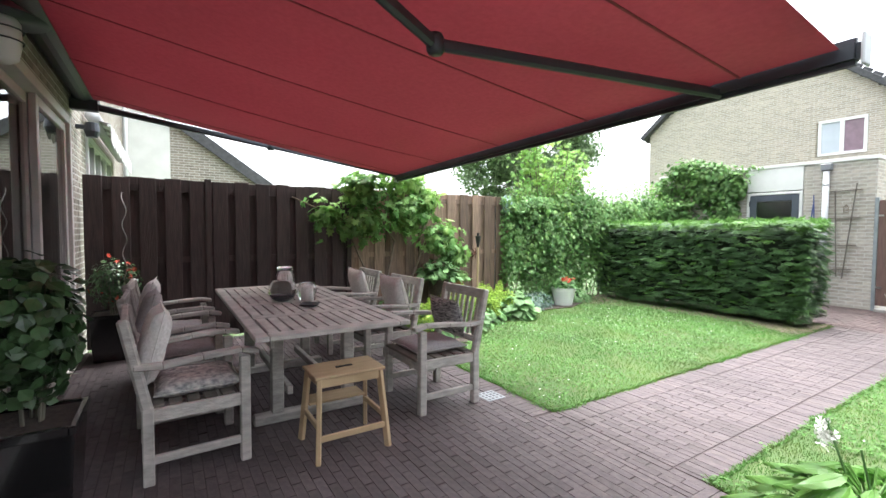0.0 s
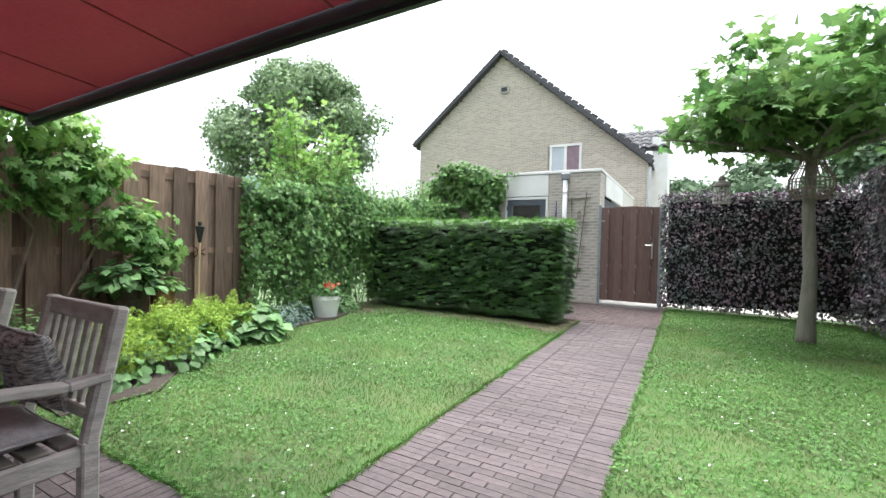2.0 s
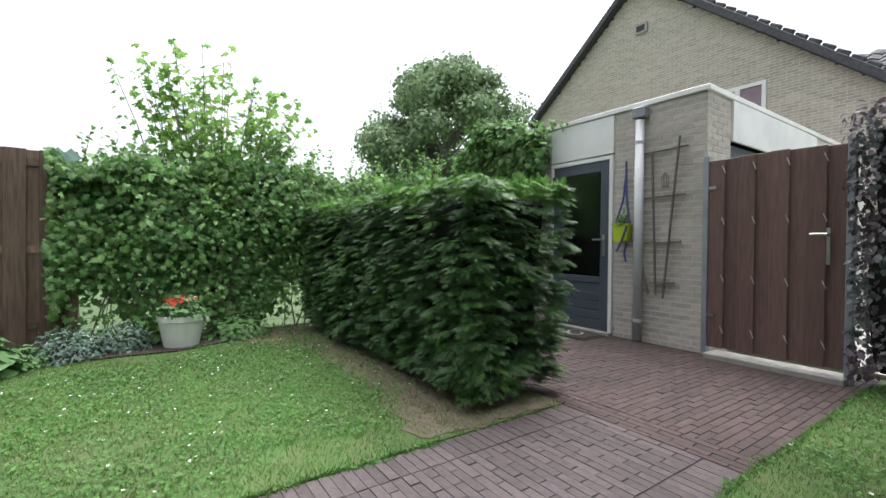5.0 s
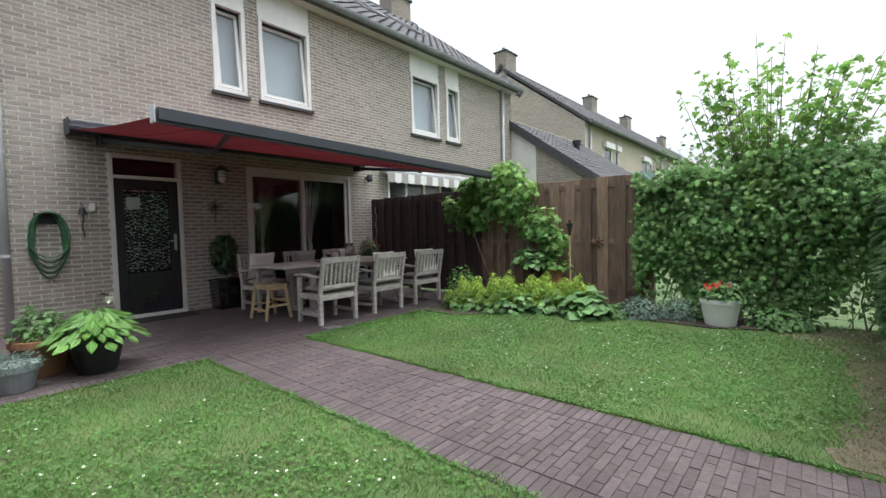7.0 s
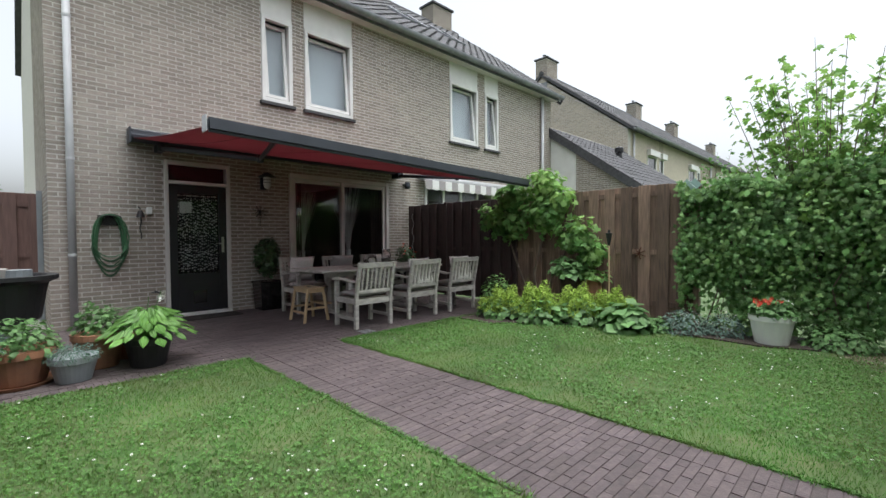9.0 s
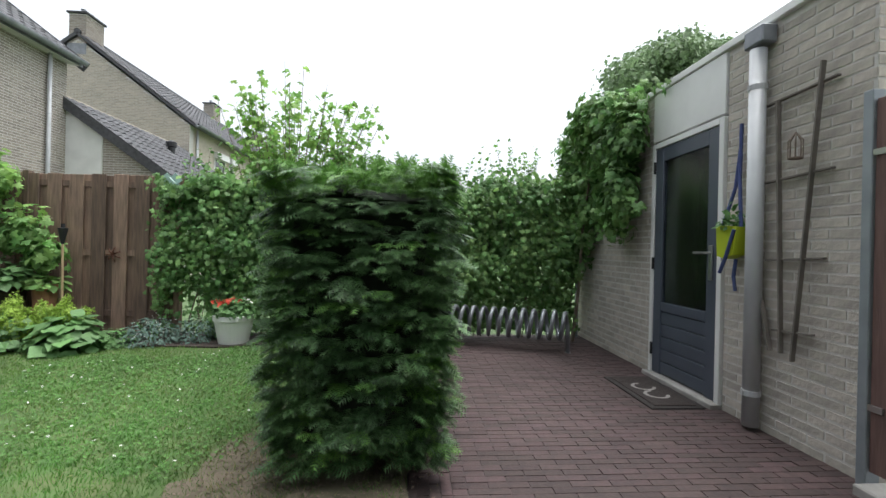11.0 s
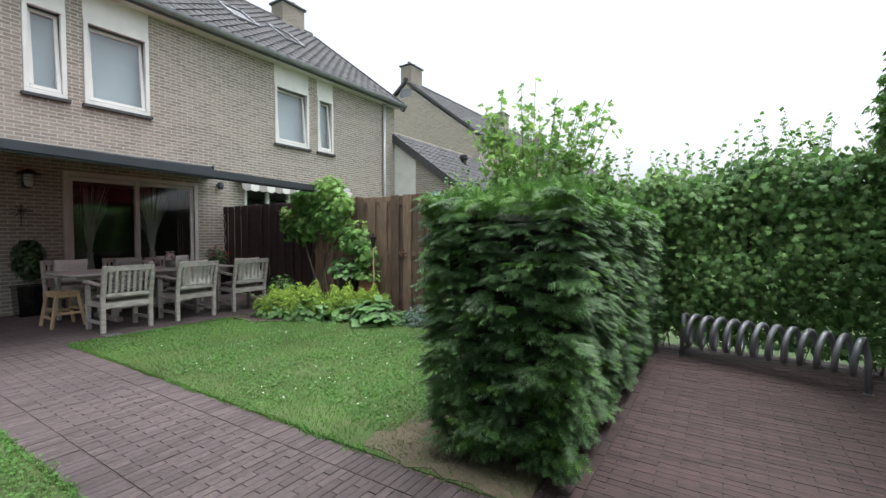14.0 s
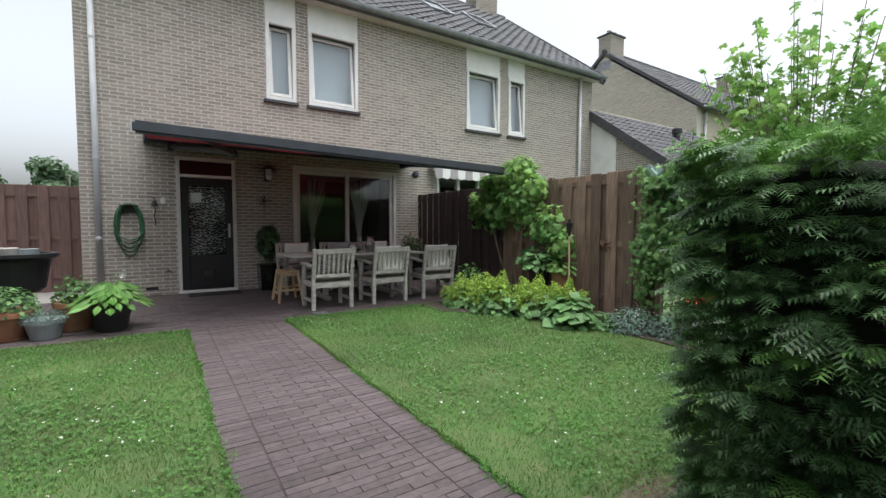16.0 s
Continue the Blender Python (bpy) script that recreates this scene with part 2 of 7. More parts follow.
# builders
def mesh_ob(name, bm, m, smooth=False):
    me = bpy.data.meshes.new(name)
    bmesh.ops.recalc_face_normals(bm, faces=bm.faces)
    bm.to_mesh(me)
    bm.free()
    if smooth:
        for p in me.polygons:
            p.use_smooth = True
    for q in (m if isinstance(m, (list, tuple)) else [m]):
        me.materials.append(q)
    return new(name, me)


def part(name, bm, m, parent, label="", smooth=False, kind=""):
    ob = mesh_ob(name, bm, m, smooth)
    ob.parent = parent
    return tagged(ob, label, kind=kind)


def thing(name, label, category, at=(0, 0, 0), rz=0.0, group=""):
    ob = new(name)
    ob.empty_display_size = 0.1
    ob.matrix_basis = pose(*at, 0, 0, rz)
    return tagged(ob, label, category, group)


def setting(name, bm, m, label="", smooth=False):
    return tagged(mesh_ob(name, bm, m, smooth), label, kind="structure")


def box(bm, x0, x1, y0, y1, z0, z1, bevel=0.0, m=None, seg=1):
    c = bmesh.ops.create_cube(bm, size=1.0)["verts"]
    for v in c:
        v.co = Vector((x0 + (v.co.x + 0.5) * (x1 - x0), y0 + (v.co.y + 0.5) * (y1 - y0), z0 + (v.co.z + 0.5) * (z1 - z0)))
    if bevel:
        r = bmesh.ops.bevel(bm, geom=list({e for v in c for e in v.link_edges}), offset=bevel, segments=seg, affect="EDGES")
        c = list({v for f in r["faces"] for v in f.verts} | {v for v in c if v.is_valid})
    if m is not None:
        bmesh.ops.transform(bm, matrix=m, verts=c)
    return c


def bar(bm, a, b, w, d=None, bevel=0.004, up=(0, 0, 1)):
    """A squared bar from a to b, w wide and d deep."""
    a, b = Vector(a), Vector(b)
    d = d or w
    z = (b - a).normalized()
    x = Vector(up).cross(z)
    if x.length < 1e-4:
        x = Vector((1, 0, 0)).cross(z) if abs(z.x) < 0.9 else Vector((0, 1, 0)).cross(z)
    x.normalize()
    y = z.cross(x)
    m = Matrix((x, y, z)).transposed().to_4x4()
    m.translation = a
    return box(bm, -w / 2, w / 2, -d / 2, d / 2, 0, (b - a).length, bevel, m)


def tube(bm, pts, r, sides=8, closed=False, r1=None):
    """A round tube along pts."""
    pts = [Vector(p) for p in pts]
    n = len(pts)
    rings = []
    prev = None
    for i, p in enumerate(pts):
        a, b = pts[max(i - 1, 0)], pts[min(i + 1, n - 1)]
        if closed:
            a, b = pts[(i - 1) % n], pts[(i + 1) % n]
        t = (b - a).normalized()
        if prev is None:
            x = t.orthogonal().normalized()
        else:
            x = (prev - t * prev.dot(t)).normalized()
        prev = x
        y = t.cross(x)
        rr = r if r1 is None else r + (r1 - r) * i / max(n - 1, 1)
        rings.append([bm.verts.new(p + x * math.cos(k * 2 * math.pi / sides) * rr + y * math.sin(k * 2 * math.pi / sides) * rr) for k in range(sides)])
    for i in range(n if closed else n - 1):
        q, s = rings[i], rings[(i + 1) % n]
        for k in range(sides):
            bm.faces.new((q[k], q[(k + 1) % sides], s[(k + 1) % sides], s[k]))
    if not closed:
        bm.faces.new(rings[0][::-1])
        bm.faces.new(rings[-1])


def lathe(bm, prof, sides=24, at=(0, 0, 0), squash=1.0):
    """A turned body from (radius, height) pairs."""
    rings = []
    for r, z in prof:
        rings.append([bm.verts.new((at[0] + r * math.cos(k * 2 * math.pi / sides), at[1] + squash * r * math.sin(k * 2 * math.pi / sides), at[2] + z)) for k in range(sides)])
    for a, b in zip(rings, rings[1:]):
        for k in range(sides):
            bm.faces.new((a[k], a[(k + 1) % sides], b[(k + 1) % sides], b[k]))
    bm.faces.new(rings[0][::-1])
    bm.faces.new(rings[-1])


def raw_mesh(name, co, faces, sizes, m, smooth=False):
    me = bpy.data.meshes.new(name)
    co = np.asarray(co, np.float32).reshape(-1, 3)
    faces = np.asarray(faces, np.int32).ravel()
    sizes = np.asarray(sizes, np.int32)
    me.vertices.add(len(co))
    me.vertices.foreach_set("co", co.ravel())
    me.loops.add(len(faces))
    me.loops.foreach_set("vertex_index", faces)
    me.polygons.add(len(sizes))
    me.polygons.foreach_set("loop_start", np.concatenate([[0], np.cumsum(sizes)[:-1]]).astype(np.int32))
    me.polygons.foreach_set("loop_total", sizes)
    me.polygons.foreach_set("use_smooth", np.full(len(sizes), smooth))
    me.update(calc_edges=True)
    me.validate()
    me.materials.append(m)
    return new(name, me)


def leaf_broad():
    v, f = [], []
    rows = [(0, 0), (.14, .17), (.32, .26), (.52, .25), (.72, .17), (.88, .07), (1, 0)]
    for y, w in rows:
        z = -.10 * y * y
        v += [(-w, y, z - .02), (-w * .5, y, z + .045), (0, y, z), (w * .5, y, z + .045), (w, y, z - .02)]
    for i in range(len(rows) - 1):
        for j in range(4):
            a = i * 5 + j
            f.append((a, a + 1, a + 6, a + 5))
    return v, f


# leaf shapes: points in a plane, the tip along +y
def leaf_oval(w=0.35):
    v = [(0, 0, 0), (w * .8, .3, .05), (w, .55, .06), (0, 1, -.05), (-w, .55, .06), (-w * .8, .3, .05), (0, .5, 0)]
    return v, [(0, 1, 6), (1, 2, 6), (2, 3, 6), (3, 4, 6), (4, 5, 6), (5, 0, 6)]


def leaf_lobed():
    v = [(0, 0.1, 0), (.28, -.08, .0), (.5, .22, -.06), (.27, .40, .04), (.40, .72, -.05), (.13, .66, .03), (0, 1.0, -.06),
         (-.13, .66, .03), (-.40, .72, -.05), (-.27, .40, .04), (-.5, .22, -.06), (-.28, -.08, 0), (0, .42, .05)]
    return v, [(i, i + 1, 12) for i in range(11)] + [(11, 0, 12)]


def leaf_spray():
    v, f = [], []
    for i in range(6):
        y = i / 6
        w = 0.46 * (1 - 0.55 * y)
        for s in (-1, 1):
            k = len(v)
            v += [(0, y - .01, 0), (s * w, y + .22, -.06), (0, y + .125, .02)]
            f.append((k, k + 1, k + 2) if s > 0 else (k, k + 2, k + 1))
    k = len(v)
    v += [(-.035, .8, 0), (.035, .8, 0), (0, 1.18, -.04)]
    f.append((k, k + 1, k + 2))
    return v, f


def leaf_blade():
    return [(-.07, 0, 0), (.07, 0, 0), (0.02, 1, .2)], [(0, 1, 2)]


def leaf_petals():
    v, f = [(0, 0, 0)], []
    for i in range(5):
        a = i * 2 * math.pi / 5
        k = len(v)
        v += [(.5 * math.cos(a - .4), .5 * math.sin(a - .4), .1), (.5 * math.cos(a + .4), .5 * math.sin(a + .4), .1)]
        f.append((0, k, k + 1))
    return v, f


rng = np.random.default_rng(7)


def unit(a):
    return a / np.maximum(np.linalg.norm(a, axis=-1, keepdims=True), 1e-9)


def scatter(name, pts, nor, tip, size, shape, m):
    """One mesh of many leaves."""
    tv, tf = shape
    tv = np.array(tv, float)
    pts, nor, tip = np.asarray(pts, float), unit(np.asarray(nor, float)), np.asarray(tip, float)
    n = len(pts)
    size = np.broadcast_to(np.asarray(size, float), (n,))
    y = unit(tip - (tip * nor).sum(1, keepdims=True) * nor)
    x = np.cross(y, nor)
    co = pts[:, None] + size[:, None, None] * (tv[None, :, :1] * x[:, None] + tv[None, :, 1:2] * y[:, None] + tv[None, :, 2:] * nor[:, None])
    flat = np.array([i for f in tf for i in f])
    faces = (flat[None] + np.arange(n)[:, None] * len(tv)).ravel()
    sizes = np.tile([len(f) for f in tf], n)
    return raw_mesh(name, co, faces, sizes, m)


def rnd(n, s=1.0):
    return rng.normal(0, s, (n, 3))


def child(ob, parent, label="", kind="stuff"):
    ob.parent = parent
    return tagged(ob, label, kind=kind)


def box_surface(n, x0, x1, y0, y1, z0, z1, faces="xXyYZ", bulge=0.05):
    """Random points on a box, with a gentle unevenness, and the way out of it."""
    areas = {"x": (y1 - y0) * (z1 - z0), "X": (y1 - y0) * (z1 - z0), "y": (x1 - x0) * (z1 - z0), "Y": (x1 - x0) * (z1 - z0), "Z": (x1 - x0) * (y1 - y0)}
    tot = sum(areas[f] for f in faces)
    ps, ns = [], []
    for f in faces:
        k = int(n * areas[f] / tot)
        p = np.stack([rng.uniform(x0, x1, k), rng.uniform(y0, y1, k), rng.uniform(z0, z1, k)], 1)
        a = "xyz".index(f.lower())
        p[:, a] = {"x": x0, "X": x1, "y": y0, "Y": y1, "Z": z1}[f]
        nn = np.zeros((k, 3))
        nn[:, a] = -1 if f in "xy" else 1
        w = np.sin(p[:, 0] * 5.1 + p[:, 2] * 4.3 + p[:, 1] * 3) * np.sin(p[:, 1] * 6.7 + p[:, 2] * 5.9 + p[:, 0] * 2) * bulge
        p += nn * (w + rng.normal(0, bulge * 0.5, k))[:, None]
        ps.append(p)
        ns.append(nn)
    return np.concatenate(ps), np.concatenate(ns)


def bricks(parent, m, u0, u1, w0, w1, holes=(), inside=None, near=None, mats=(None, None), bl=0.207, bh=0.050, joint=0.0125, proud=0.0035, depth=0.03, stack=False, jitter=0.0008, c=0.0015, uneven=0.0):
    """Running bond in the plane of m (x along, z up, y into the wall), cut at the holes; those that near() picks are parts."""
    base = {}
    loose_v, loose_f = [], []
    count = 0
    row = 0
    w = w0
    while w + bh * 0.6 < w1:
        h = min(bh, w1 - w - 0.002)
        wrow = w
        u = u0 - (0 if stack or row % 2 == 0 else (bl + joint) / 2)
        while u < u1:
            a, b = max(u, u0), min(u + bl, u1)
            segs = [(a, b)]
            for hx0, hx1, hz0, hz1 in holes:
                if w + h * 0.5 > hz0 and w + h * 0.5 < hz1:
                    out = []
                    for s, e in segs:
                        if e <= hx0 or s >= hx1:
                            out.append((s, e))
                        else:
                            if s < hx0 - 0.02:
                                out.append((s, hx0 - 0.003))
                            if e > hx1 + 0.02:
                                out.append((hx1 + 0.003, e))
                    segs = out
            for s, e in segs:
                if e - s < 0.025:
                    continue
                if inside and not inside((s + e) / 2, w + h / 2):
                    continue
                py = proud + random.uniform(-jitter, jitter)
                if near and count < 300 and near((s + e) / 2, w):
                    key = (round(e - s, 2), round(h, 3))
                    if key not in base:
                        bm = bmesh.new()
                        box(bm, 0, 1, 0, 1, 0, 1)
                        for v in bm.verts:
                            if v.co.y < 0.5:
                                v.co.x = 0.5 + (v.co.x - 0.5) * (1 - 2 * c / (e - s))
                                v.co.z = 0.5 + (v.co.z - 0.5) * (1 - 2 * c / h)
                        bmesh.ops.recalc_face_normals(bm, faces=bm.faces)
                        me = bpy.data.meshes.new("brick")
                        for v in bm.verts:
                            v.co = Vector((v.co.x * key[0], v.co.y * (depth + proud), v.co.z * h))
                        bm.to_mesh(me)
                        bm.free()
                        me.materials.append(mats[0])
                        base[key] = me
                    ob = new("brick", base[key])
                    ob.parent = parent
                    ob.matrix_basis = m @ Matrix.Translation((s, -py, w))
                    count += 1
                else:
                    k = len(loose_v)
                    if uneven:
                        s += abs(random.gauss(0, uneven))
                        e -= abs(random.gauss(0, uneven))
                        w += random.uniform(-.3, .3) * uneven
                        tilt = random.gauss(0, .0007)
                        py -= tilt
                    for (xx, zz, yy) in ((s + c, w + c, -py), (e - c, w + c, -py), (e - c, w + h - c, -py), (s + c, w + h - c, -py), (s, w, depth), (e, w, depth), (e, w + h, depth), (s, w + h, depth)):
                        loose_v.append(m @ Vector((xx, yy, zz)))
                    if uneven:
                        w = wrow
                    loose_f += [(k, k + 1, k + 2, k + 3), (k, k + 4, k + 5, k + 1), (k + 1, k + 5, k + 6, k + 2), (k + 2, k + 6, k + 7, k + 3), (k + 3, k + 7, k + 4, k)]
            u += bl + joint
        w += bh + joint
        row += 1
    if loose_f:
        ob = raw_mesh("brickwork", [tuple(v) for v in loose_v], np.array(loose_f), [4] * len(loose_f), mats[1])
        child(ob, parent)


def slab(bm, u0, u1, w0, w1, holes, d0, d1, m):
    """A wall with openings through it, in the plane of m."""
    us = sorted({u0, u1, *[min(max(h[i], u0), u1) for h in holes for i in (0, 1)]})
    ws = sorted({w0, w1, *[min(max(h[i], w0), w1) for h in holes for i in (2, 3)]})
    for a, b in zip(us, us[1:]):
        run = None
        for c, d in zip(ws, ws[1:]):
            cu, cw = (a + b) / 2, (c + d) / 2
            hole = any(h[0] < cu < h[1] and h[2] < cw < h[3] for h in holes)
            if not hole:
                run = (run[0], d) if run else (c, d)
            if hole or d == ws[-1]:
                if run:
                    box(bm, a, b, d0, d1, run[0], run[1], 0, m)
                run = None


def prism(bm, pts, d, m=None):
    """A flat outline (x, z) given depth d along y."""
    a = [bm.verts.new((x, 0, z)) for x, z in pts]
    b = [bm.verts.new((x, d, z)) for x, z in pts]
    bm.faces.new(a)
    bm.faces.new(b[::-1])
    for i in range(len(pts)):
        j = (i + 1) % len(pts)
        bm.faces.new((a[j], a[i], b[i], b[j]))
    if m is not None:
        bmesh.ops.transform(bm, matrix=m, verts=a + b)


def tiles(parent, m, width, length, near=None, tw=0.30, th=0.34):
    """Wavy roof tiles over the plane of m (x along the eave, y up the slope, z out)."""
    prof = [(0, 0.004), (0.25, 0.045), (0.5, 0.066), (0.75, 0.040), (1.0, 0.0)]
    tv = [(p[0] * tw * 0.99, 0, p[1] + 0.028) for p in prof] + [(p[0] * tw * 0.99, th * 1.04, p[1] + 0.004) for p in prof] + [(p[0] * tw * 0.99, 0, p[1]) for p in prof]
    tf = [(i, i + 1, i + 6, i + 5) for i in range(4)] + [(i + 10, i + 11, i + 1, i) for i in range(4)]
    me = raw_mesh("tile", tv, np.array(tf), [4] * 8, M_ROOF)
    data = me.data
    bpy.data.objects.remove(me)
    vs, fs = [], []
    count = 0
    for j in range(int(length / th)):
        for i in range(int(width / tw)):
            at = (i * tw, j * th, random.uniform(0, 0.006))
            if near and count < 300 and near(i * tw, j * th):
                ob = new("tile", data)
                ob.parent = parent
                ob.matrix_basis = m @ Matrix.Translation(at)
                count += 1
            else:
                k = len(vs)
                vs += [tuple(m @ Vector((x + at[0], y + at[1], z + at[2]))) for x, y, z in tv]
                fs += [tuple(q + k for q in f) for f in tf]
    if fs:
        child(raw_mesh("tiling", vs, np.array(fs), [4] * len(fs), M_ROOF_I), parent)


# ---- ground ----
def soil():
    bm = bmesh.new()
    bmesh.ops.create_grid(bm, x_segments=1, y_segments=1, size=600)
    bmesh.ops.translate(bm, verts=bm.verts, vec=(0, 0, -0.06))
    setting("ground", bm, M_FIELD, "green ground that reaches the horizon")


soil()


def flat(name, x0, x1, y0, y1, z1, m, label):
    bm = bmesh.new()
    box(bm, x0, x1, y0, y1, -0.055, z1)
    return setting(name, bm, m, label)


PATIO = flat("patio", -2.2, 6.48, -3.24, 0.0, -0.004, M_JOINT, "brown clinker patio with soldier edge")
PATH_G = flat("path", 1.54, 2.66, -8.95, -3.243, -0.004, M_JOINT, "brown clinker garden path with soldier edges")
YARD = flat("back_paving", 1.54, 6.62, -11.6, -8.953, -0.004, M_JOINT, "brown clinker paving before the shed")
LAWN1 = flat("lawn", 2.663, 6.6, -8.95, -3.243, 0.004, M_LAWN, "lawn with clover and daisies, dry bare earth by the hedge")
LAWN2 = flat("lawn", -1.5, 1.537, -11.6, -3.243, 0.004, M_LAWN, "side lawn with clover and dry patches")
flat("side_passage", -3.0, 0.2, 0.003, 9, -0.012, M_STONE, "concrete side passage")
flat("lane", -6, 7, -17.2, -11.9, -0.015, M_STONE, "grey paved lane behind the garden")


def blob(name, pts, z, m, label, parent=None):
    bm = bmesh.new()
    lo = [bm.verts.new((x, y, 0.002)) for x, y in pts]
    hi = [bm.verts.new((x, y, z)) for x, y in pts]
    bm.faces.new(hi)
    for i in range(len(pts)):
        j = (i + 1) % len(pts)
        bm.faces.new((lo[i], lo[j], hi[j], hi[i]))
    return setting(name, bm, m, label)


def ragged(pts, amp=0.05, step=0.18):
    out = []
    for i, p in enumerate(pts):
        a, b = Vector(p), Vector(pts[(i + 1) % len(pts)])
        k = max(int((b - a).length / step), 1)
        for j in range(k):
            q = a.lerp(b, j / k)
            out.append((q.x + random.uniform(-amp, amp), q.y + random.uniform(-amp, amp)))
    return out


EARTH = [(2.668, -8.948), (2.668, -7.95), (2.85, -7.85), (3.2, -7.95), (4.0, -8.05), (5.0, -8.0), (5.9, -7.5), (6.3, -7.4), (6.45, -8.93)]
BED = [(4.65, -3.3), (4.66, -3.9), (5.1, -4.35), (5.6, -5.2), (5.72, -6.2), (5.7, -6.9), (5.9, -7.4), (6.5, -7.6), (6.5, -3.3)]
blob("bare_earth", ragged(EARTH, 0.06, 0.10), 0.009, M_SAND, "bare dry earth with straw along the hedge")
blob("flower_bed", ragged(BED, 0.02), 0.02, M_SOIL, "planting bed of dark soil")


def in_poly(px, py, poly):
    inside = np.zeros(len(px), bool)
    n = len(poly)
    for i in range(n):
        (x1, y1), (x2, y2) = poly[i], poly[(i + 1) % n]
        c = ((y1 > py) != (y2 > py)) & (px < (x2 - x1) * (py - y1) / (y2 - y1 + 1e-12) + x1)
        inside ^= c
    return inside


def dryness(x, y):
    return 0.5 + 0.28 * np.sin(x * 1.9 + y * 1.3) * np.sin(y * 1.1 - x * 0.7 + 1) + 0.22 * np.sin(x * 4.3 - y * 3.7) * np.sin(x * 2.2 + y * 4.9)


def grass(name, lawn, x0, x1, y0, y1, n, earth=None, bed=None):
    px, py = rng.uniform(x0, x1, n), rng.uniform(y0, y1, n)
    keep = rng.random(n) > 0.75 * np.clip(dryness(px, py) - 0.62, 0, 1) * 2.2
    if earth:
        keep &= ~(in_poly(px, py + .16 * np.sin(px * 7) * np.sin(px * 17 + 1) - .14, earth) & (rng.random(n) > 0.10 + 0.6 * np.clip((py + 8.45) * 1.8, 0, 1) + 0.35 * (np.sin(px * 3.3 + py * 2) * np.sin(py * 5.1 + px) > .15)))
    if bed:
        keep &= ~in_poly(px, py, bed)
    px, py = px[keep], py[keep]
    k = len(px)
    pts = np.stack([px, py, np.full(k, 0.004)], 1)
    a = rng.uniform(0, 2 * np.pi, k)
    nor = np.stack([np.cos(a), np.sin(a), rng.uniform(0.0, 0.6, k)], 1)
    tip = np.stack([rng.normal(0, .45, k), rng.normal(0, .45, k), np.ones(k)], 1)
    sz = rng.uniform(0.014, 0.032, k)
    child(scatter(name, pts, nor, tip, sz, leaf_blade(), M_GRASS), lawn, "short mown grass")
    kd = n // 14
    dx, dy = rng.uniform(x0, x1, kd), rng.uniform(y0, y1, kd)
    dk = rng.random(kd) < np.clip(dryness(dx, dy) - 0.48, 0.02, 1) * 2.4
    if earth:
        ex, ey = rng.uniform(2.67, 6.4, 14000), rng.uniform(-8.94, -7.4, 14000)
        dx, dy = np.concatenate([dx, ex]), np.concatenate([dy, ey])
        dk = np.concatenate([dk, in_poly(ex, ey, earth) & (rng.random(14000) < .15 + .6 * (np.sin(ex * 5) * np.sin(ey * 7 + ex) > 0))])
    if bed:
        dk &= ~in_poly(dx, dy, bed)
    dx, dy = dx[dk], dy[dk]
    kd = len(dx)
    a = rng.uniform(0, 2 * np.pi, kd)
    child(scatter("dry_grass", np.stack([dx, dy, np.full(kd, .007)], 1), np.stack([np.cos(a), np.sin(a), rng.uniform(.3, 1.5, kd)], 1), rnd(kd, .8) + [0, 0, .5], rng.uniform(.02, .045, kd), leaf_blade(), M_STRAW), lawn, "dry straw-coloured blades")
    q = rng.choice(k, k // 3, replace=False)
    pq = pts[q] + np.stack([rng.normal(0, .01, len(q)), rng.normal(0, .01, len(q)), rng.uniform(.012, .03, len(q))], 1)
    patch = dryness(px[q] * 0.6 + 3, py[q] * 0.6) > 0.45
    pq = pq[patch]
    child(scatter("clover", pq, np.tile([0, 0, 1.], (len(pq), 1)) + rnd(len(pq), .35), rnd(len(pq)), rng.uniform(.012, .024, len(pq)), leaf_petals(), M_CLOVER), lawn, "clover in the grass")
    w = rng.choice(len(pq), max(len(pq) // 110, 1), replace=False)
    pw = pq[w] + np.array([0, 0, .012])
    child(scatter("clover_flower", pw, np.tile([0, 0, 1.], (len(pw), 1)) + rnd(len(pw), .3), rnd(len(pw)), .017, leaf_petals(), M_FLOWER_W), lawn, "small white clover flowers")


grass("grass", LAWN1, 2.62, 6.5, -8.93, -3.22, 150000, EARTH, BED)
grass("grass", LAWN2, -1.4, 1.56, -11.3, -3.22, 160000)


def fringe(lawn, a, b, n, out):
    """Grass and clover that creep unevenly over the edge from a to b; out points away from the lawn."""
    f = rng.random(n)
    a, b, out = np.array(a), np.array(b), np.array(out)
    p = a + (b - a) * f[:, None]
    L = np.linalg.norm(b - a)
    reach = .012 + .014 * np.sin(f * L * 5.3) * np.sin(f * L * 2.1 + 1) + .010 * np.sin(f * L * 17)
    p = p + out * (np.abs(rng.normal(0, 1, n)) * np.maximum(reach, .003) - .01)[:, None]
    pts = np.column_stack([p, np.full(n, .002)])
    tip = np.column_stack([out * np.abs(rng.normal(.6, .5, (n, 1))) + rng.normal(0, .4, (n, 2)), np.full(n, .8)])
    nor = np.column_stack([rng.normal(0, 1, (n, 2)), rng.uniform(.2, 1, n)])
    k = n * 3 // 4
    child(scatter("edge_grass", pts[:k], nor[:k], tip[:k], rng.uniform(.018, .042, k), leaf_blade(), M_GRASS), lawn, "grass creeping over the paving edge")
    child(scatter("edge_clover", pts[k:] + [0, 0, .012], rnd(n - k, .4) + [0, 0, 1], rnd(n - k), rng.uniform(.012, .024, n - k), leaf_petals(), M_CLOVER), lawn, "clover at the lawn edge")


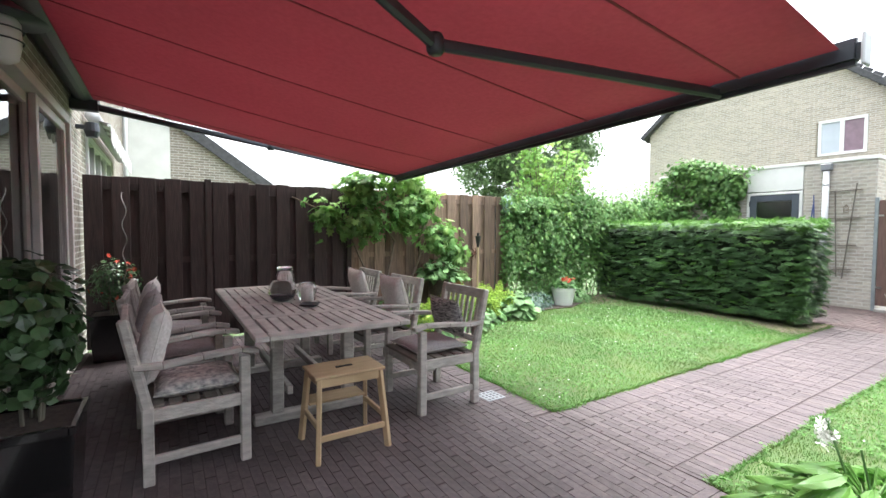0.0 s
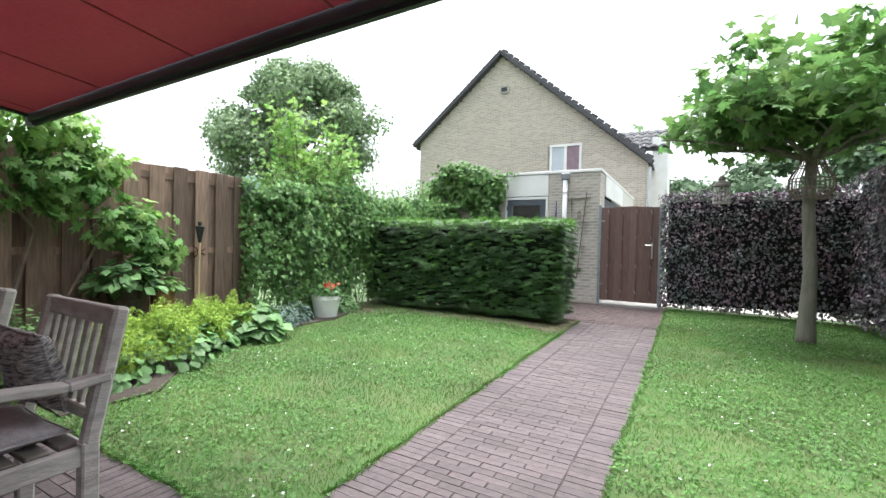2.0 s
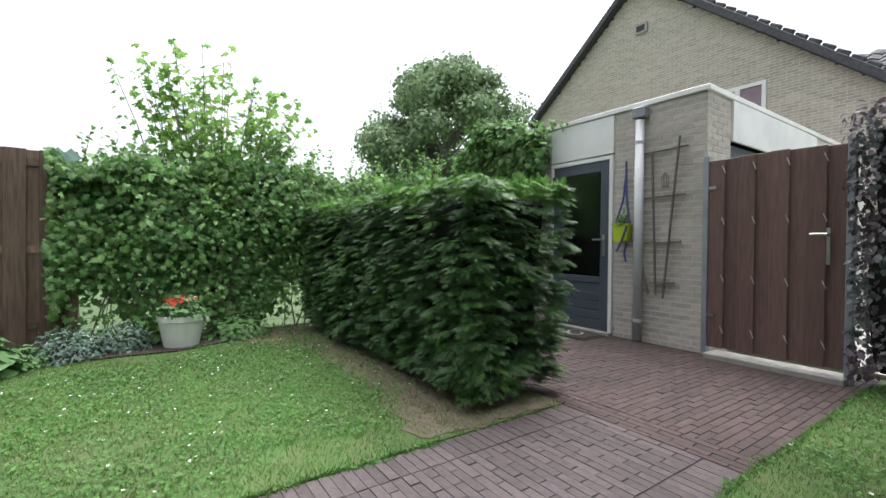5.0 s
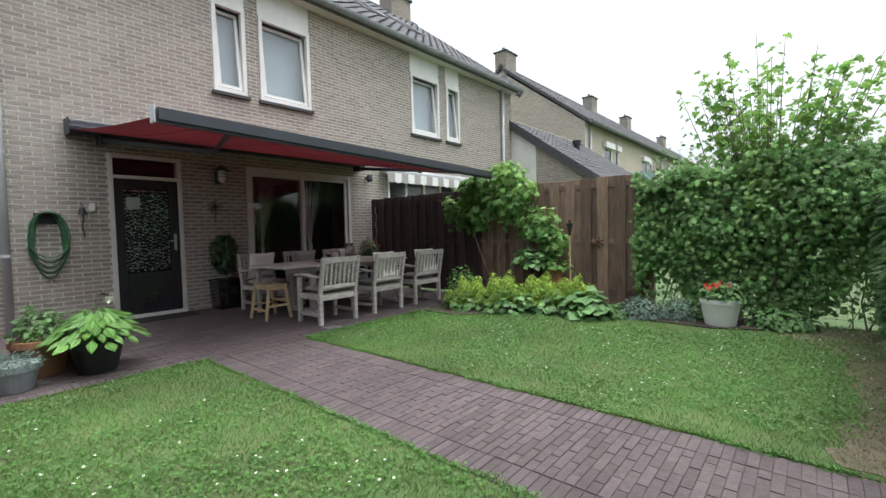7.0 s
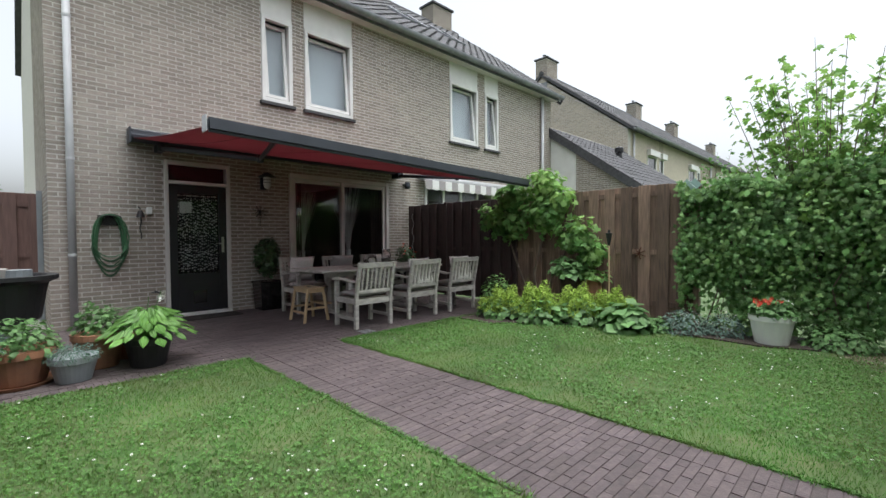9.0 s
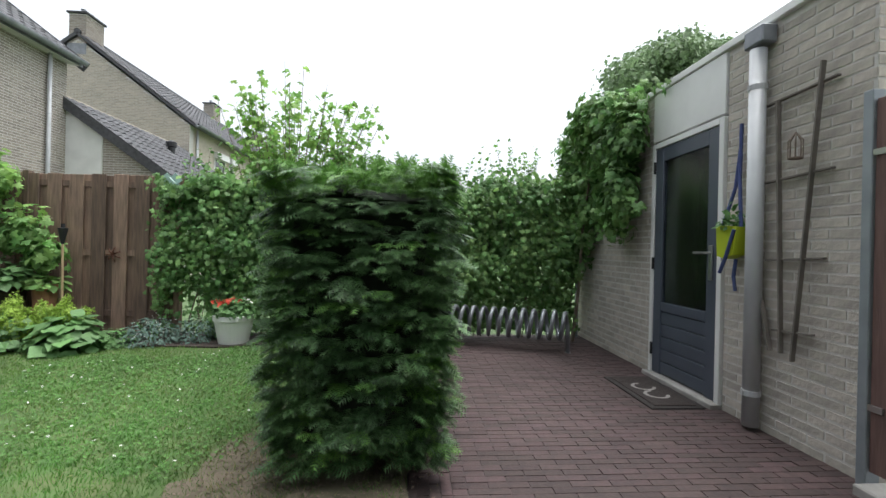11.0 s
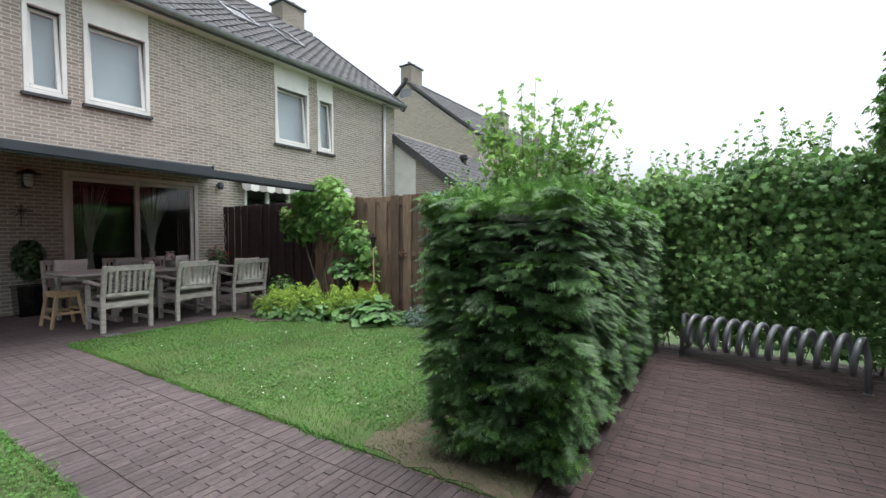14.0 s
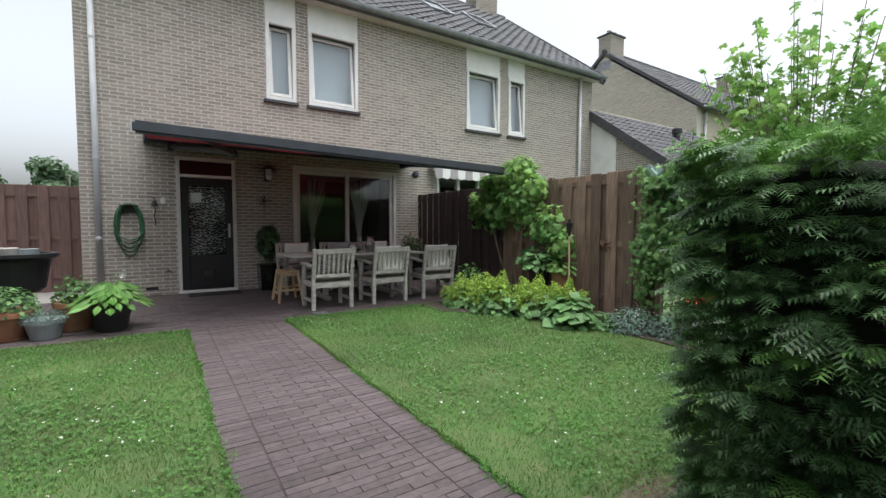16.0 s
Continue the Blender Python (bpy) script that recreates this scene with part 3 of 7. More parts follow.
fringe(LAWN1, (2.663, -7.95), (2.663, -3.25), 3600, (-1, 0))
fringe(LAWN1, (2.663, -3.245), (4.65, -3.245), 1400, (0, 1))
fringe(LAWN2, (1.537, -11.1), (1.537, -3.25), 5200, (1, 0))
fringe(LAWN2, (-1.0, -3.245), (1.537, -3.245), 1800, (0, 1))
ex, ey = rng.uniform(2.60, 6.4, 9000), rng.uniform(-9.10, -7.4, 9000)
ek = in_poly(ex, ey, EARTH) | ((ey < -8.9) & (rng.random(9000) < .5) & (ex > 2.7)) | ((ex < 2.70) & (ey < -8.0) & (rng.random(9000) < .6))
ex, ey = ex[ek], ey[ek]
child(scatter("litter", np.column_stack([ex, ey, np.full(len(ex), .012)]), rnd(len(ex), .35) + [0, 0, 1], rnd(len(ex)), rng.uniform(.008, .030, len(ex)), leaf_oval(.22), M_TWIG), LAWN1, "dry needles, twigs and leaf litter")


# ---- own row of houses ----
I4 = Matrix.Identity(4)
W1, W2, W3, W4 = (3.10, 3.68, 3.68, 5.72), (3.92, 4.99, 3.68, 5.72), (7.89, 8.98, 3.68, 5.72), (9.28, 9.88, 3.68, 5.72)
DOOR, SLIDE, NEIGH = (1.57, 2.53, 0.02, 2.45), (3.58, 5.90, 0.02, 2.45), (7.0, 9.6, 0.02, 2.5)
HOLES = [DOOR, SLIDE, W1, W2, W3, W4, NEIGH]
HX0, HX1 = 0.24, 12.72

bm = bmesh.new()
slab(bm, HX0, HX1, -0.05, 5.76, HOLES, 0.0, 0.30, I4)
WALL = setting("wall_garden_side", bm, M_MORTAR, "buff brick house wall of two storeys")
GABLE = [(0, 0), (8.8, 0), (8.8, 5.76), (4.4, 9.1), (0, 5.76)]


def gable_inside(u, w):
    return w < 5.76 + min(u, 8.8 - u) * 0.755 - 0.05


SIDE = Matrix(((0, -1, 0, HX0), (1, 0, 0, 0.302), (0, 0, 1, 0), (0, 0, 0, 1)))
# wall to the passage, seen edge on
bm = bmesh.new()
prism(bm, [(0.302, -0.05), (8.8, -0.05), (8.8, 5.76), (4.4, 9.05), (0.302, 5.9)], 0.3, Matrix(((0, 1, 0, HX0), (1, 0, 0, 0), (0, 0, 1, 0), (0, 0, 0, 1))))
WSIDE = setting("wall_passage", bm, M_MORTAR, "buff brick end wall of the house")
bm = bmesh.new()
prism(bm, [(0.302, -0.05), (8.8, -0.05), (8.8, 5.76), (4.4, 9.05), (0.302, 5.9)], 0.3, Matrix(((0, 1, 0, HX1 - 0.3), (1, 0, 0, 0), (0, 0, 1, 0), (0, 0, 0, 1))))
WEND = setting("wall_row_end", bm, M_MORTAR, "buff brick end wall of the row")
bm = bmesh.new()
box(bm, HX0, HX1, 8.81, 9.1, -0.05, 5.76)
setting("wall_street_side", bm, M_BRICK_G, "buff brick street wall")

# rooms behind the openings, coloured dark to stand for unlit interiors
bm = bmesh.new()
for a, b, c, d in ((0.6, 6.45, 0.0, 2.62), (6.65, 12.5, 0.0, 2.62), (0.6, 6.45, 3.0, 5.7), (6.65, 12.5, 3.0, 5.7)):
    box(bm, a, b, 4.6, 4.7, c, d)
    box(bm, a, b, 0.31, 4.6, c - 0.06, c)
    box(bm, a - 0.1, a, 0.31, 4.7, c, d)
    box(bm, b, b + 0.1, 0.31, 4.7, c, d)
setting("wall_room", bm, M_ROOM, "room walls and floors inside, their dimness painted in")
bm = bmesh.new()
box(bm, 0.5, 12.55, 0.31, 4.7, 2.64, 2.74)
box(bm, 0.5, 12.55, 0.31, 4.7, 5.66, 5.74)
setting("ceiling", bm, M_WHITE, "room ceilings")


def roof(name, x0, x1, near, y_eave=-0.28, z_eave=5.80, ridge_y=4.4, pitch=37.0, skylight=()):
    bm = bmesh.new()
    L = (ridge_y - y_eave) / math.cos(radians(pitch))
    m = Matrix.Translation((x0, y_eave, z_eave)) @ pose(0, 0, 0, pitch)
    box(bm, 0, x1 - x0, 0, L, -0.10, -0.002, 0, m)
    m2 = Matrix.Translation((x1, 2 * ridge_y - y_eave, z_eave)) @ pose(0, 0, 0, pitch, 0, 180)
    box(bm, 0, x1 - x0, 0, L, -0.10, 0.03, 0, m2)
    ob = setting(name, bm, M_ROOF_I, "dark grey tiled roof with ridge")
    tiles(ob, m, x1 - x0, L, near)
    bm = bmesh.new()
    tube(bm, [(x0, ridge_y, z_eave + (ridge_y - y_eave) * math.tan(radians(pitch)) + 0.02), (x1, ridge_y, z_eave + (ridge_y - y_eave) * math.tan(radians(pitch)) + 0.02)], 0.11, 10)
    part("ridge", bm, M_ROOF_I, ob, kind="structure")
    bm = bmesh.new()
    for xx in (x0 - 0.05, x1):
        box(bm, xx, xx + 0.05, -0.02, L, -0.20, 0.06, 0, m)
    part("verge", bm, M_ROOF_I, ob, "dark verge board", kind="structure")
    return ob, m


ROOF, RM = roof("roof", 0.12, 12.88, lambda u, v: v < 2.6 and u > 4)


def gutter(x0, x1, y=-0.36, z=5.74, name="gutter", label="grey zinc eaves gutter"):
    bm = bmesh.new()
    n = 9
    rows = []
    for xx in (x0, x1):
        ring = []
        for k in range(n):
            a = math.pi * k / (n - 1)
            ring.append((xx, y - 0.075 * math.cos(a), z + 0.07 - 0.11 * math.sin(a)))
        for k in range(n):
            a = math.pi * (n - 1 - k) / (n - 1)
            ring.append((xx, y - 0.068 * math.cos(a), z + 0.07 - 0.102 * math.sin(a)))
        rows.append([bm.verts.new(p) for p in ring])
    for k in range(2 * n):
        j = (k + 1) % (2 * n)
        bm.faces.new((rows[0][k], rows[0][j], rows[1][j], rows[1][k]))
    bm.faces.new(rows[0])
    bm.faces.new(rows[1][::-1])
    box(bm, x0, x1, y + 0.09, y + 0.11, z - 0.06, z + 0.09)
    return setting(name, bm, M_ZINC, label)


gutter(0.15, 12.88)
bm = bmesh.new()
box(bm, 0.15, 12.85, -0.25, -0.001, 5.70, 5.73)
setting("soffit", bm, M_CREAM, "soffit board under the eaves")


def downpipe(name, x, y, z0, z1, r=0.045, brackets=(1, 2.3, 4.2)):
    t = thing(name, "grey plastic downpipe with clips on the brick wall", "downpipe", (x, y, z0))
    bm = bmesh.new()
    tube(bm, [(0, 0, 0), (0, 0, z1 - z0)], r, 14)
    part("pipe", bm, M_PVC, t, smooth=True)
    for b in brackets:
        bm = bmesh.new()
        lathe(bm, [(r + 0.006, b), (r + 0.006, b + 0.035)], 14)
        box(bm, -0.01, 0.01, r * 0.8 - .06, .065, b, b + 0.03)
        part("clip", bm, M_PVC, t)
    return t


downpipe("downpipe", 0.47, -0.075, 0.0, 5.72)
downpipe("downpipe", 12.10, -0.075, 0.0, 5.72)


def chimney(x, y, z0, z1, label="brick chimney stack with a slab cap and clay pots"):
    t = thing("chimney", label, "chimney", (x, y, z0), group="chimneys along the ridge")
    bm = bmesh.new()
    box(bm, -0.5, 0.5, -0.32, 0.32, 0, z1 - z0)
    st = part("stack", bm, M_MORTAR, t)
    for mm, L in ((pose(-0.5, -0.32, 0), 1.0), (pose(0.5, 0.32, 0, 0, 0, 180), 1.0), (pose(-0.5, 0.32, 0, 0, 0, -90), 0.64), (pose(0.5, -0.32, 0, 0, 0, 90), 0.64)):
        bricks(st, mm, 0, L, 0.05, z1 - z0 - 0.02, mats=(M_BRICK, M_BRICK_I), proud=0.008)
    bm = bmesh.new()
    box(bm, -0.57, 0.57, -0.39, 0.39, z1 - z0, z1 - z0 + 0.08, 0.01)
    part("cap", bm, M_ROOF_I, t, "dark slab cap")
    for dx in (-0.2, 0.2):
        bm = bmesh.new()
        lathe(bm, [(0.09, z1 - z0 + .08), (0.08, z1 - z0 + 0.26), (0.10, z1 - z0 + 0.30)], 12, (dx, 0, 0))
        part("pot", bm, M_ZINC, t)
    bm = bmesh.new()
    box(bm, -0.53, 0.53, -0.36, 0.36, 0.0, 0.42)
    part("flashing", bm, M_ZINC, t, "lead flashing at the foot")


chimney(11.85, 4.5, 8.7, 10.0)


def skylight(u, v, w=0.78, h=1.1):
    t = thing("skylight", "roof window with a grey frame in the tiled roof", "roof window", (0, 0, 0), group="roof windows")
    t.matrix_basis = RM @ Matrix.Translation((u, v, 0.02))
    bm = bmesh.new()
    for a in ((0, w, 0, 0.07), (0, w, h - 0.07, h), (0, 0.07, 0.07, h - 0.07), (w - 0.07, w, 0.07, h - 0.07)):
        box(bm, a[0], a[1], a[2], a[3], 0, 0.11, 0.006)
    part("frame", bm, M_ZINC, t)
    bm = bmesh.new()
    box(bm, 0.07, w - 0.07, 0.07, h - 0.07, 0.07, 0.08)
    part("pane", bm, M_BLACKG, t, "dark reflecting pane")


skylight(7.6, 2.2)
skylight(9.2, 2.2)


def upper_window(h, name, hinge, tilt=True):
    x0, x1, z0, z1 = h
    zt = z0 + 1.52
    t = thing(name, "white upstairs window with its sash tilted open a little", "window", ((x0 + x1) / 2, 0.0, z0), group="upstairs windows")
    w = (x1 - x0) / 2 - 0.004
    H = zt - z0
    bm = bmesh.new()
    f = 0.07
    for a in ((-w, w, 0.002, f), (-w, w, H - f, H), (-w, -w + f, f, H - f), (w - f, w, f, H - f)):
        box(bm, a[0], a[1], -0.03, 0.06, a[2], a[3], 0.005)
    part("frame", bm, M_WHITE, t)
    bm = bmesh.new()
    box(bm, -w, w, 0.0, 0.03, H + 0.003, z1 - z0 - 0.003, 0.003)
    box(bm, -w, w, -0.012, 0.0, H + 0.003, H + 0.03, 0.002)
    part("panel", bm, M_WHITE, t, "white panel above the window")
    e = new("sash")
    e.parent = t
    e.matrix_basis = pose(0, 0.0, f + 0.01, -5.5 if tilt else 0)
    bm = bmesh.new()
    g = 0.06
    hh = H - 2 * f - 0.02
    ww = w - f - 0.006
    for a in ((-ww, ww, 0, g), (-ww, ww, hh - g, hh), (-ww, -ww + g, g, hh - g), (ww - g, ww, g, hh - g)):
        box(bm, a[0], a[1], -0.012, 0.045, a[2], a[3], 0.004)
    tagged(e, "", "")
    sf = part("sash_frame", bm, M_WHITE, e)
    bm = bmesh.new()
    box(bm, -ww + g, ww - g, 0.012, 0.018, g, hh - g)
    part("pane", bm, M_GLASS, e, "clear pane").visible_shadow = False
    bm = bmesh.new()
    box(bm, -w - 0.04, w + 0.04, -0.07, 0.0, -0.06, -0.004, 0.004)
    part("sill", bm, M_ROOF_I, t, "dark brick sill")
    # sheet behind the glass, the pane's sky reflection put into its colour
    bm = bmesh.new()
    box(bm, -w + 0.01, w - 0.01, 0.27, 0.29, 0.05, H, 0.003)
    part("sky_tinted_blind", bm, M_BLIND_SKY, t, "pale curtain inside, blue-grey of the reflected sky painted in")


for h, nm in ((W1, "window_narrow"), (W2, "window_wide"), (W3, "window_wide"), (W4, "window_narrow")):
    upper_window(h, nm, 1)


def back_door():
    t = thing("back_door", "closed dark glazed back door with bead curtain and cat flap", "door", (2.05, 0, 0.02))
    w, H = 0.478, 2.43
    bm = bmesh.new()
    for a in ((-w, -w + .055, 0, H), (w - .055, w, 0, H), (-w + .055, w - .055, H - .06, H), (-w + .055, w - .055, 2.07, 2.12)):
        box(bm, a[0], a[1], -0.03, 0.08, a[2], a[3], 0.004)
    part("frame", bm, M_CREAM, t, "pale grey frame")
    bm = bmesh.new()
    box(bm, -w, w, -0.06, 0.09, -0.018, 0.03, 0.004)
    part("threshold", bm, M_WHITE, t, "white threshold")
    bm = bmesh.new()
    a = w - .058
    for b in ((-a, -a + .12, .035, 2.065), (a - .12, a, .035, 2.065), (-a + .12, a - .12, 1.93, 2.065), (-a + .12, a - .12, .035, .66)):
        box(bm, b[0], b[1], 0.0, 0.045, b[2], b[3], 0.004)
    lf = part("leaf", bm, M_BLACKP, t, "black painted door leaf")
    bm = bmesh.new()
    box(bm, -a + .12, a - .12, 0.018, 0.026, .66, 1.93)
    part("pane", bm, M_GLASS, lf).visible_shadow = False
    bm = bmesh.new()
    box(bm, -.10, .10, -.012, .0, .17, .38, .006)
    box(bm, -.075, .075, -.018, -.012, .19, .35, .004)
    part("cat_flap", bm, M_BLACKG, lf)
    bm = bmesh.new()
    box(bm, -w + .055, w - .055, 0.02, 0.028, 2.12, H - .06)
    part("transom_pane", bm, M_GLASS, t)
    bm = bmesh.new()
    box(bm, a - .085, a - .045, -.012, 0, .98, 1.24, .004)
    tube(bm, [(a - .065, -.012, 1.13), (a - .065, -.06, 1.13), (a - .18, -.06, 1.13)], .010, 8)
    part("handle", bm, M_STEEL, lf, "steel lever handle")
    cv, cf, cs = [], [], []
    bm = bmesh.new()
    for i in range(19):
        xx = -a + .14 + i * (2 * a - .28) / 18
        z = 1.9
        while z > 0.68:
            s = random.uniform(.006, .017)
            dx = random.uniform(-.006, .006)
            vv = [bm.verts.new((xx + dx + s * math.cos(q * math.pi / 3), .07, z + s * math.sin(q * math.pi / 3))) for q in range(6)]
            c = bm.verts.new((xx + dx, .06, z))
            for q in range(6):
                bm.faces.new((c, vv[q], vv[(q + 1) % 6]))
            z -= random.uniform(.03, .07)
    part("bead_curtain", bm, M_WHITE, t, "hanging curtain of shiny discs", kind="stuff")
    bm = bmesh.new()
    box(bm, -.26, -.09, .05, .055, 1.62, 1.80)
    part("paper_sheet", bm, M_WHITE, t, "white paper sheet behind the pane")


back_door()
# near-black sheet added behind the back door for the dim hall
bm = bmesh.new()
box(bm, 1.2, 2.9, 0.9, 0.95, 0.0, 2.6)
setting("wall_hall", bm, M_BLACKP, "added hall wall, near black for the dimness inside")


def sliding_door():
    x0, x1 = 3.58, 5.90
    t = thing("sliding_door", "pale framed glass sliding door with dark drapes behind, closed", "door", ((x0 + x1) / 2, 0, 0.02))
    w, H = (x1 - x0) / 2 - .003, 2.42
    bm = bmesh.new()
    for b in ((-w, -w + .075, 0, H), (w - .075, w, 0, H), (-w + .075, w - .075, H - .08, H), (-w + .075, w - .075, 0, .07)):
        box(bm, b[0], b[1], -.03, .10, b[2], b[3], .004)
    part("frame", bm, M_CREAM, t)
    for nm, a, b, y in (("fixed_leaf", -w + .08, .04, .055), ("sliding_leaf", -.04, w - .08, .0)):
        bm = bmesh.new()
        f = .075
        for c in ((a, a + f, .075, H - .085), (b - f, b, .075, H - .085), (a + f, b - f, H - .085 - f, H - .085), (a + f, b - f, .075, .075 + f)):
            box(bm, c[0], c[1], y, y + .045, c[2], c[3], .004)
        lf = part(nm, bm, M_CREAM, t)
        bm = bmesh.new()
        box(bm, a + f, b - f, y + .02, y + .028, .075 + f, H - .085 - f)
        part("pane", bm, M_GLASS, lf).visible_shadow = False
    for s, xx in ((-1, -.95), (1, 1.0)):
        bm = bmesh.new()
        n = 14
        for k in range(n):
            xa = xx - .16 + .32 * k / n
            box(bm, xa, xa + .018, .22 + .02 * (k % 2), .24 + .02 * (k % 2), .02, 2.38, .004)
        part("drape", bm, M_DRAPE, t, "dark gathered drape")


sliding_door()


def twig_vase(x, y):
    t = thing("branch_vase", "tall vase with a fan of bare branches inside the window", "vase", (x, y, 0.55), group="vases with branches")
    bm = bmesh.new()
    lathe(bm, [(.06, 0), (.08, .1), (.05, .3), (.06, .42)], 14)
    part("vase", bm, M_CLOTH, t, smooth=True)
    bm = bmesh.new()
    for i in range(110):
        a, r = random.uniform(0, 6.28), random.uniform(.05, .38)
        h = random.uniform(.9, 1.55)
        tube(bm, [(0.02 * math.cos(a), 0.02 * math.sin(a), .35), (r * .3 * math.cos(a), r * .1 * math.sin(a), .35 + h * .45), (r * math.cos(a), r * .35 * math.sin(a), .35 + h)], .004, 4, r1=.002)
    part("branches", bm, M_CLOTH, t, "bleached bare branches", kind="stuff")
    bm = bmesh.new()
    box(bm, -.3, .3, -.16, .16, -.55, 0, .01)
    st = thing("window_table", "low dark table inside the window", "table", (x, y, 0))
    bm2 = bmesh.new()
    box(bm2, -.3, .3, -.16, .16, .50, .548, .005)
    part("tabletop", bm2, M_BLACKP, st)
    for sx in (-.26, .26):
        for sy in (-.12, .12):
            bm2 = bmesh.new()
            box(bm2, sx - .02, sx + .02, sy - .02, sy + .02, 0, .50)
            part("leg", bm2, M_BLACKP, st)
    bm.free()


twig_vase(4.15, 0.62)
twig_vase(5.25, 0.62)


def neighbour_window():
    x0, x1 = 7.0, 9.6
    t = thing("neighbour_window", "neighbour's wide white framed garden window with four lights", "window", ((x0 + x1) / 2, 0, 0.02))
    w, H = (x1 - x0) / 2 - .003, 2.47
    bm = bmesh.new()
    for b in ((-w, -w + .07, 0, H), (w - .07, w, 0, H), (-w + .07, w - .07, H - .08, H), (-w + .07, w - .07, 0, .07)):
        box(bm, b[0], b[1], -.03, .08, b[2], b[3], .004)
    for k in (1, 2, 3):
        xx = -w + 2 * w * k / 4
        box(bm, xx - .04, xx + .04, -.02, .07, .07, H - .08, .004)
    part("frame", bm, M_WHITE, t)
    for k in range(4):
        xx = -w + 2 * w * k / 4
        bm = bmesh.new()
        box(bm, xx + .05, xx + 2 * w / 4 - .05, .02, .028, .07, H - .08)
        part("pane", bm, M_GLASS, t)


neighbour_window()


def neighbour_awning():
    t = thing("neighbour_awning", "grey and white striped awning with a scalloped valance", "awning", (8.5, 0, 2.62))
    bm = bmesh.new()
    tube(bm, [(-1.75, -.10, .03), (1.9, -.10, .03)], .07, 12)
    part("roller", bm, M_PVC, t, smooth=True)
    n = 16
    for k in range(n):
        a = -1.7 + 3.55 * k / n
        b = a + 3.55 / n
        bm = bmesh.new()
        box(bm, a, b, -.26, -.12, -.004, .0, 0)
        for v in bm.verts:
            v.co.z += -.22 * (-.12 - v.co.y)
        pts = [(a, -.03)] + [(a + (b - a) * q / 8, -.22 - .045 * math.sin(math.pi * q / 8)) for q in range(9)] + [(b, -.03)]
        prism(bm, pts, .003, Matrix.Translation((0, -.265, 0)))
        part("stripe", bm, M_WHITE if k % 2 else M_GREYC, t)
    bm = bmesh.new()
    bar(bm, (-1.72, -.245, -.055), (1.87, -.245, -.055), .03)
    part("front_rail", bm, M_WHITE, t)


neighbour_awning()


# ---- big awning over the patio ----
def awning():
    t = thing("awning", "red canvas folding arm awning, fully open over the patio", "awning", (3.7, 0, 2.70))
    X0, X1 = 1.13, 6.14
    yb, zf = -3.60, 2.17 - 2.70

    def sink(bm):
        """Lowers the front edge towards the far end."""
        for v in bm.verts:
            v.co.z -= .022 * v.co.x * min(max(v.co.y / yb, 0), 1)
        return bm
    bm = bmesh.new()
    tube(bm, [(X0 - 3.7, -.11, .03), (X1 - 3.7, -.11, .03)], .095, 16)
    box(bm, X0 - 3.7, X1 - 3.7, -.20, -.002, .03, .12, .02)
    part("casing", bm, M_ALU, t, "anthracite roller casing on the wall")
    for xx in (X0 - 3.7 - .02, X1 - 3.7):
        bm = bmesh.new()
        box(bm, xx, xx + .025, -.23, -.002, -.09, .14, .01)
        part("end_cap", bm, M_ALU, t)
    bm = bmesh.new()
    nx = 20
    a, b = X0 - 3.7 + .04, X1 - 3.7 - .09
    ny = 8
    vs = [[bm.verts.new((a + (b - a) * i / nx, -.18 + (yb + .04 + .18) * j / ny, -.02 + (zf + .05) * j / ny - .05 * math.sin(math.pi * j / ny) * (0.6 + .4 * math.sin(i * .9)))) for j in range(ny + 1)] for i in range(nx + 1)]
    for i in range(nx):
        for j in range(ny):
            bm.faces.new((vs[i][j], vs[i + 1][j], vs[i + 1][j + 1], vs[i][j + 1]))
    g = bmesh.ops.extrude_face_region(bm, geom=bm.faces[:])
    bmesh.ops.translate(bm, verts=[v for v in g["geom"] if isinstance(v, bmesh.types.BMVert)], vec=(0, 0, .003))
    part("canvas", sink(bm), M_RED, t, "taut red canvas", smooth=True)
    for k in range(5):
        xx = a + (b - a) * (k + .5) / 4.6 - .1
        if xx > b - .05:
            break
        bm = bmesh.new()
        for j in range(ny):
            p = lambda q: (xx, -.18 + (yb + .04 + .18) * q / ny, -.026 + (zf + .05) * q / ny - .05 * math.sin(math.pi * q / ny) * (0.6 + .4 * math.sin((xx - a) / (b - a) * nx * .9)))
            bar(bm, p(j), p(j + 1), .014, .003, 0)
        part("seam", sink(bm), M_REDD, t, "overlapped stitched seam")
    bm = bmesh.new()
    box(bm, 1.09 - 3.7, 6.06 - 3.7, yb - .045, yb + .035, zf - .055, zf + .075, .025, seg=2)
    part("front_rail", sink(bm), M_ALU, t, "anthracite front rail")
    for xx in (1.075 - 3.7, 6.06 - 3.7):
        bm = bmesh.new()
        box(bm, xx, xx + .015, yb - .055, yb + .045, zf - .065, zf + .085, .006)
        part("rail_cap", sink(bm), M_PVC, t, "grey end cap")
    for (s, e, w) in (((1.5, -.2, 2.58), (2.26, -1.93, 2.29), (1.72, yb, 2.19)), ((6.05, -.2, 2.60), (6.13, -1.9, 2.40), (6.04, yb, 2.15))):
        s, e, w = [Vector(q) - Vector((3.7, 0, 2.70)) for q in (s, e, w)]
        bm = bmesh.new()
        bar(bm, s, e, .045, .07, .015)
        up = part("upper_arm", bm, M_ALU, t, "anthracite folding arm")
        bm = bmesh.new()
        bar(bm, e, w, .04, .06, .012)
        part("fore_arm", bm, M_ALU, t)
        bm = bmesh.new()
        lathe(bm, [(.035, -.05), (.045, -.03), (.045, .03), (.035, .05)], 12, tuple(e))
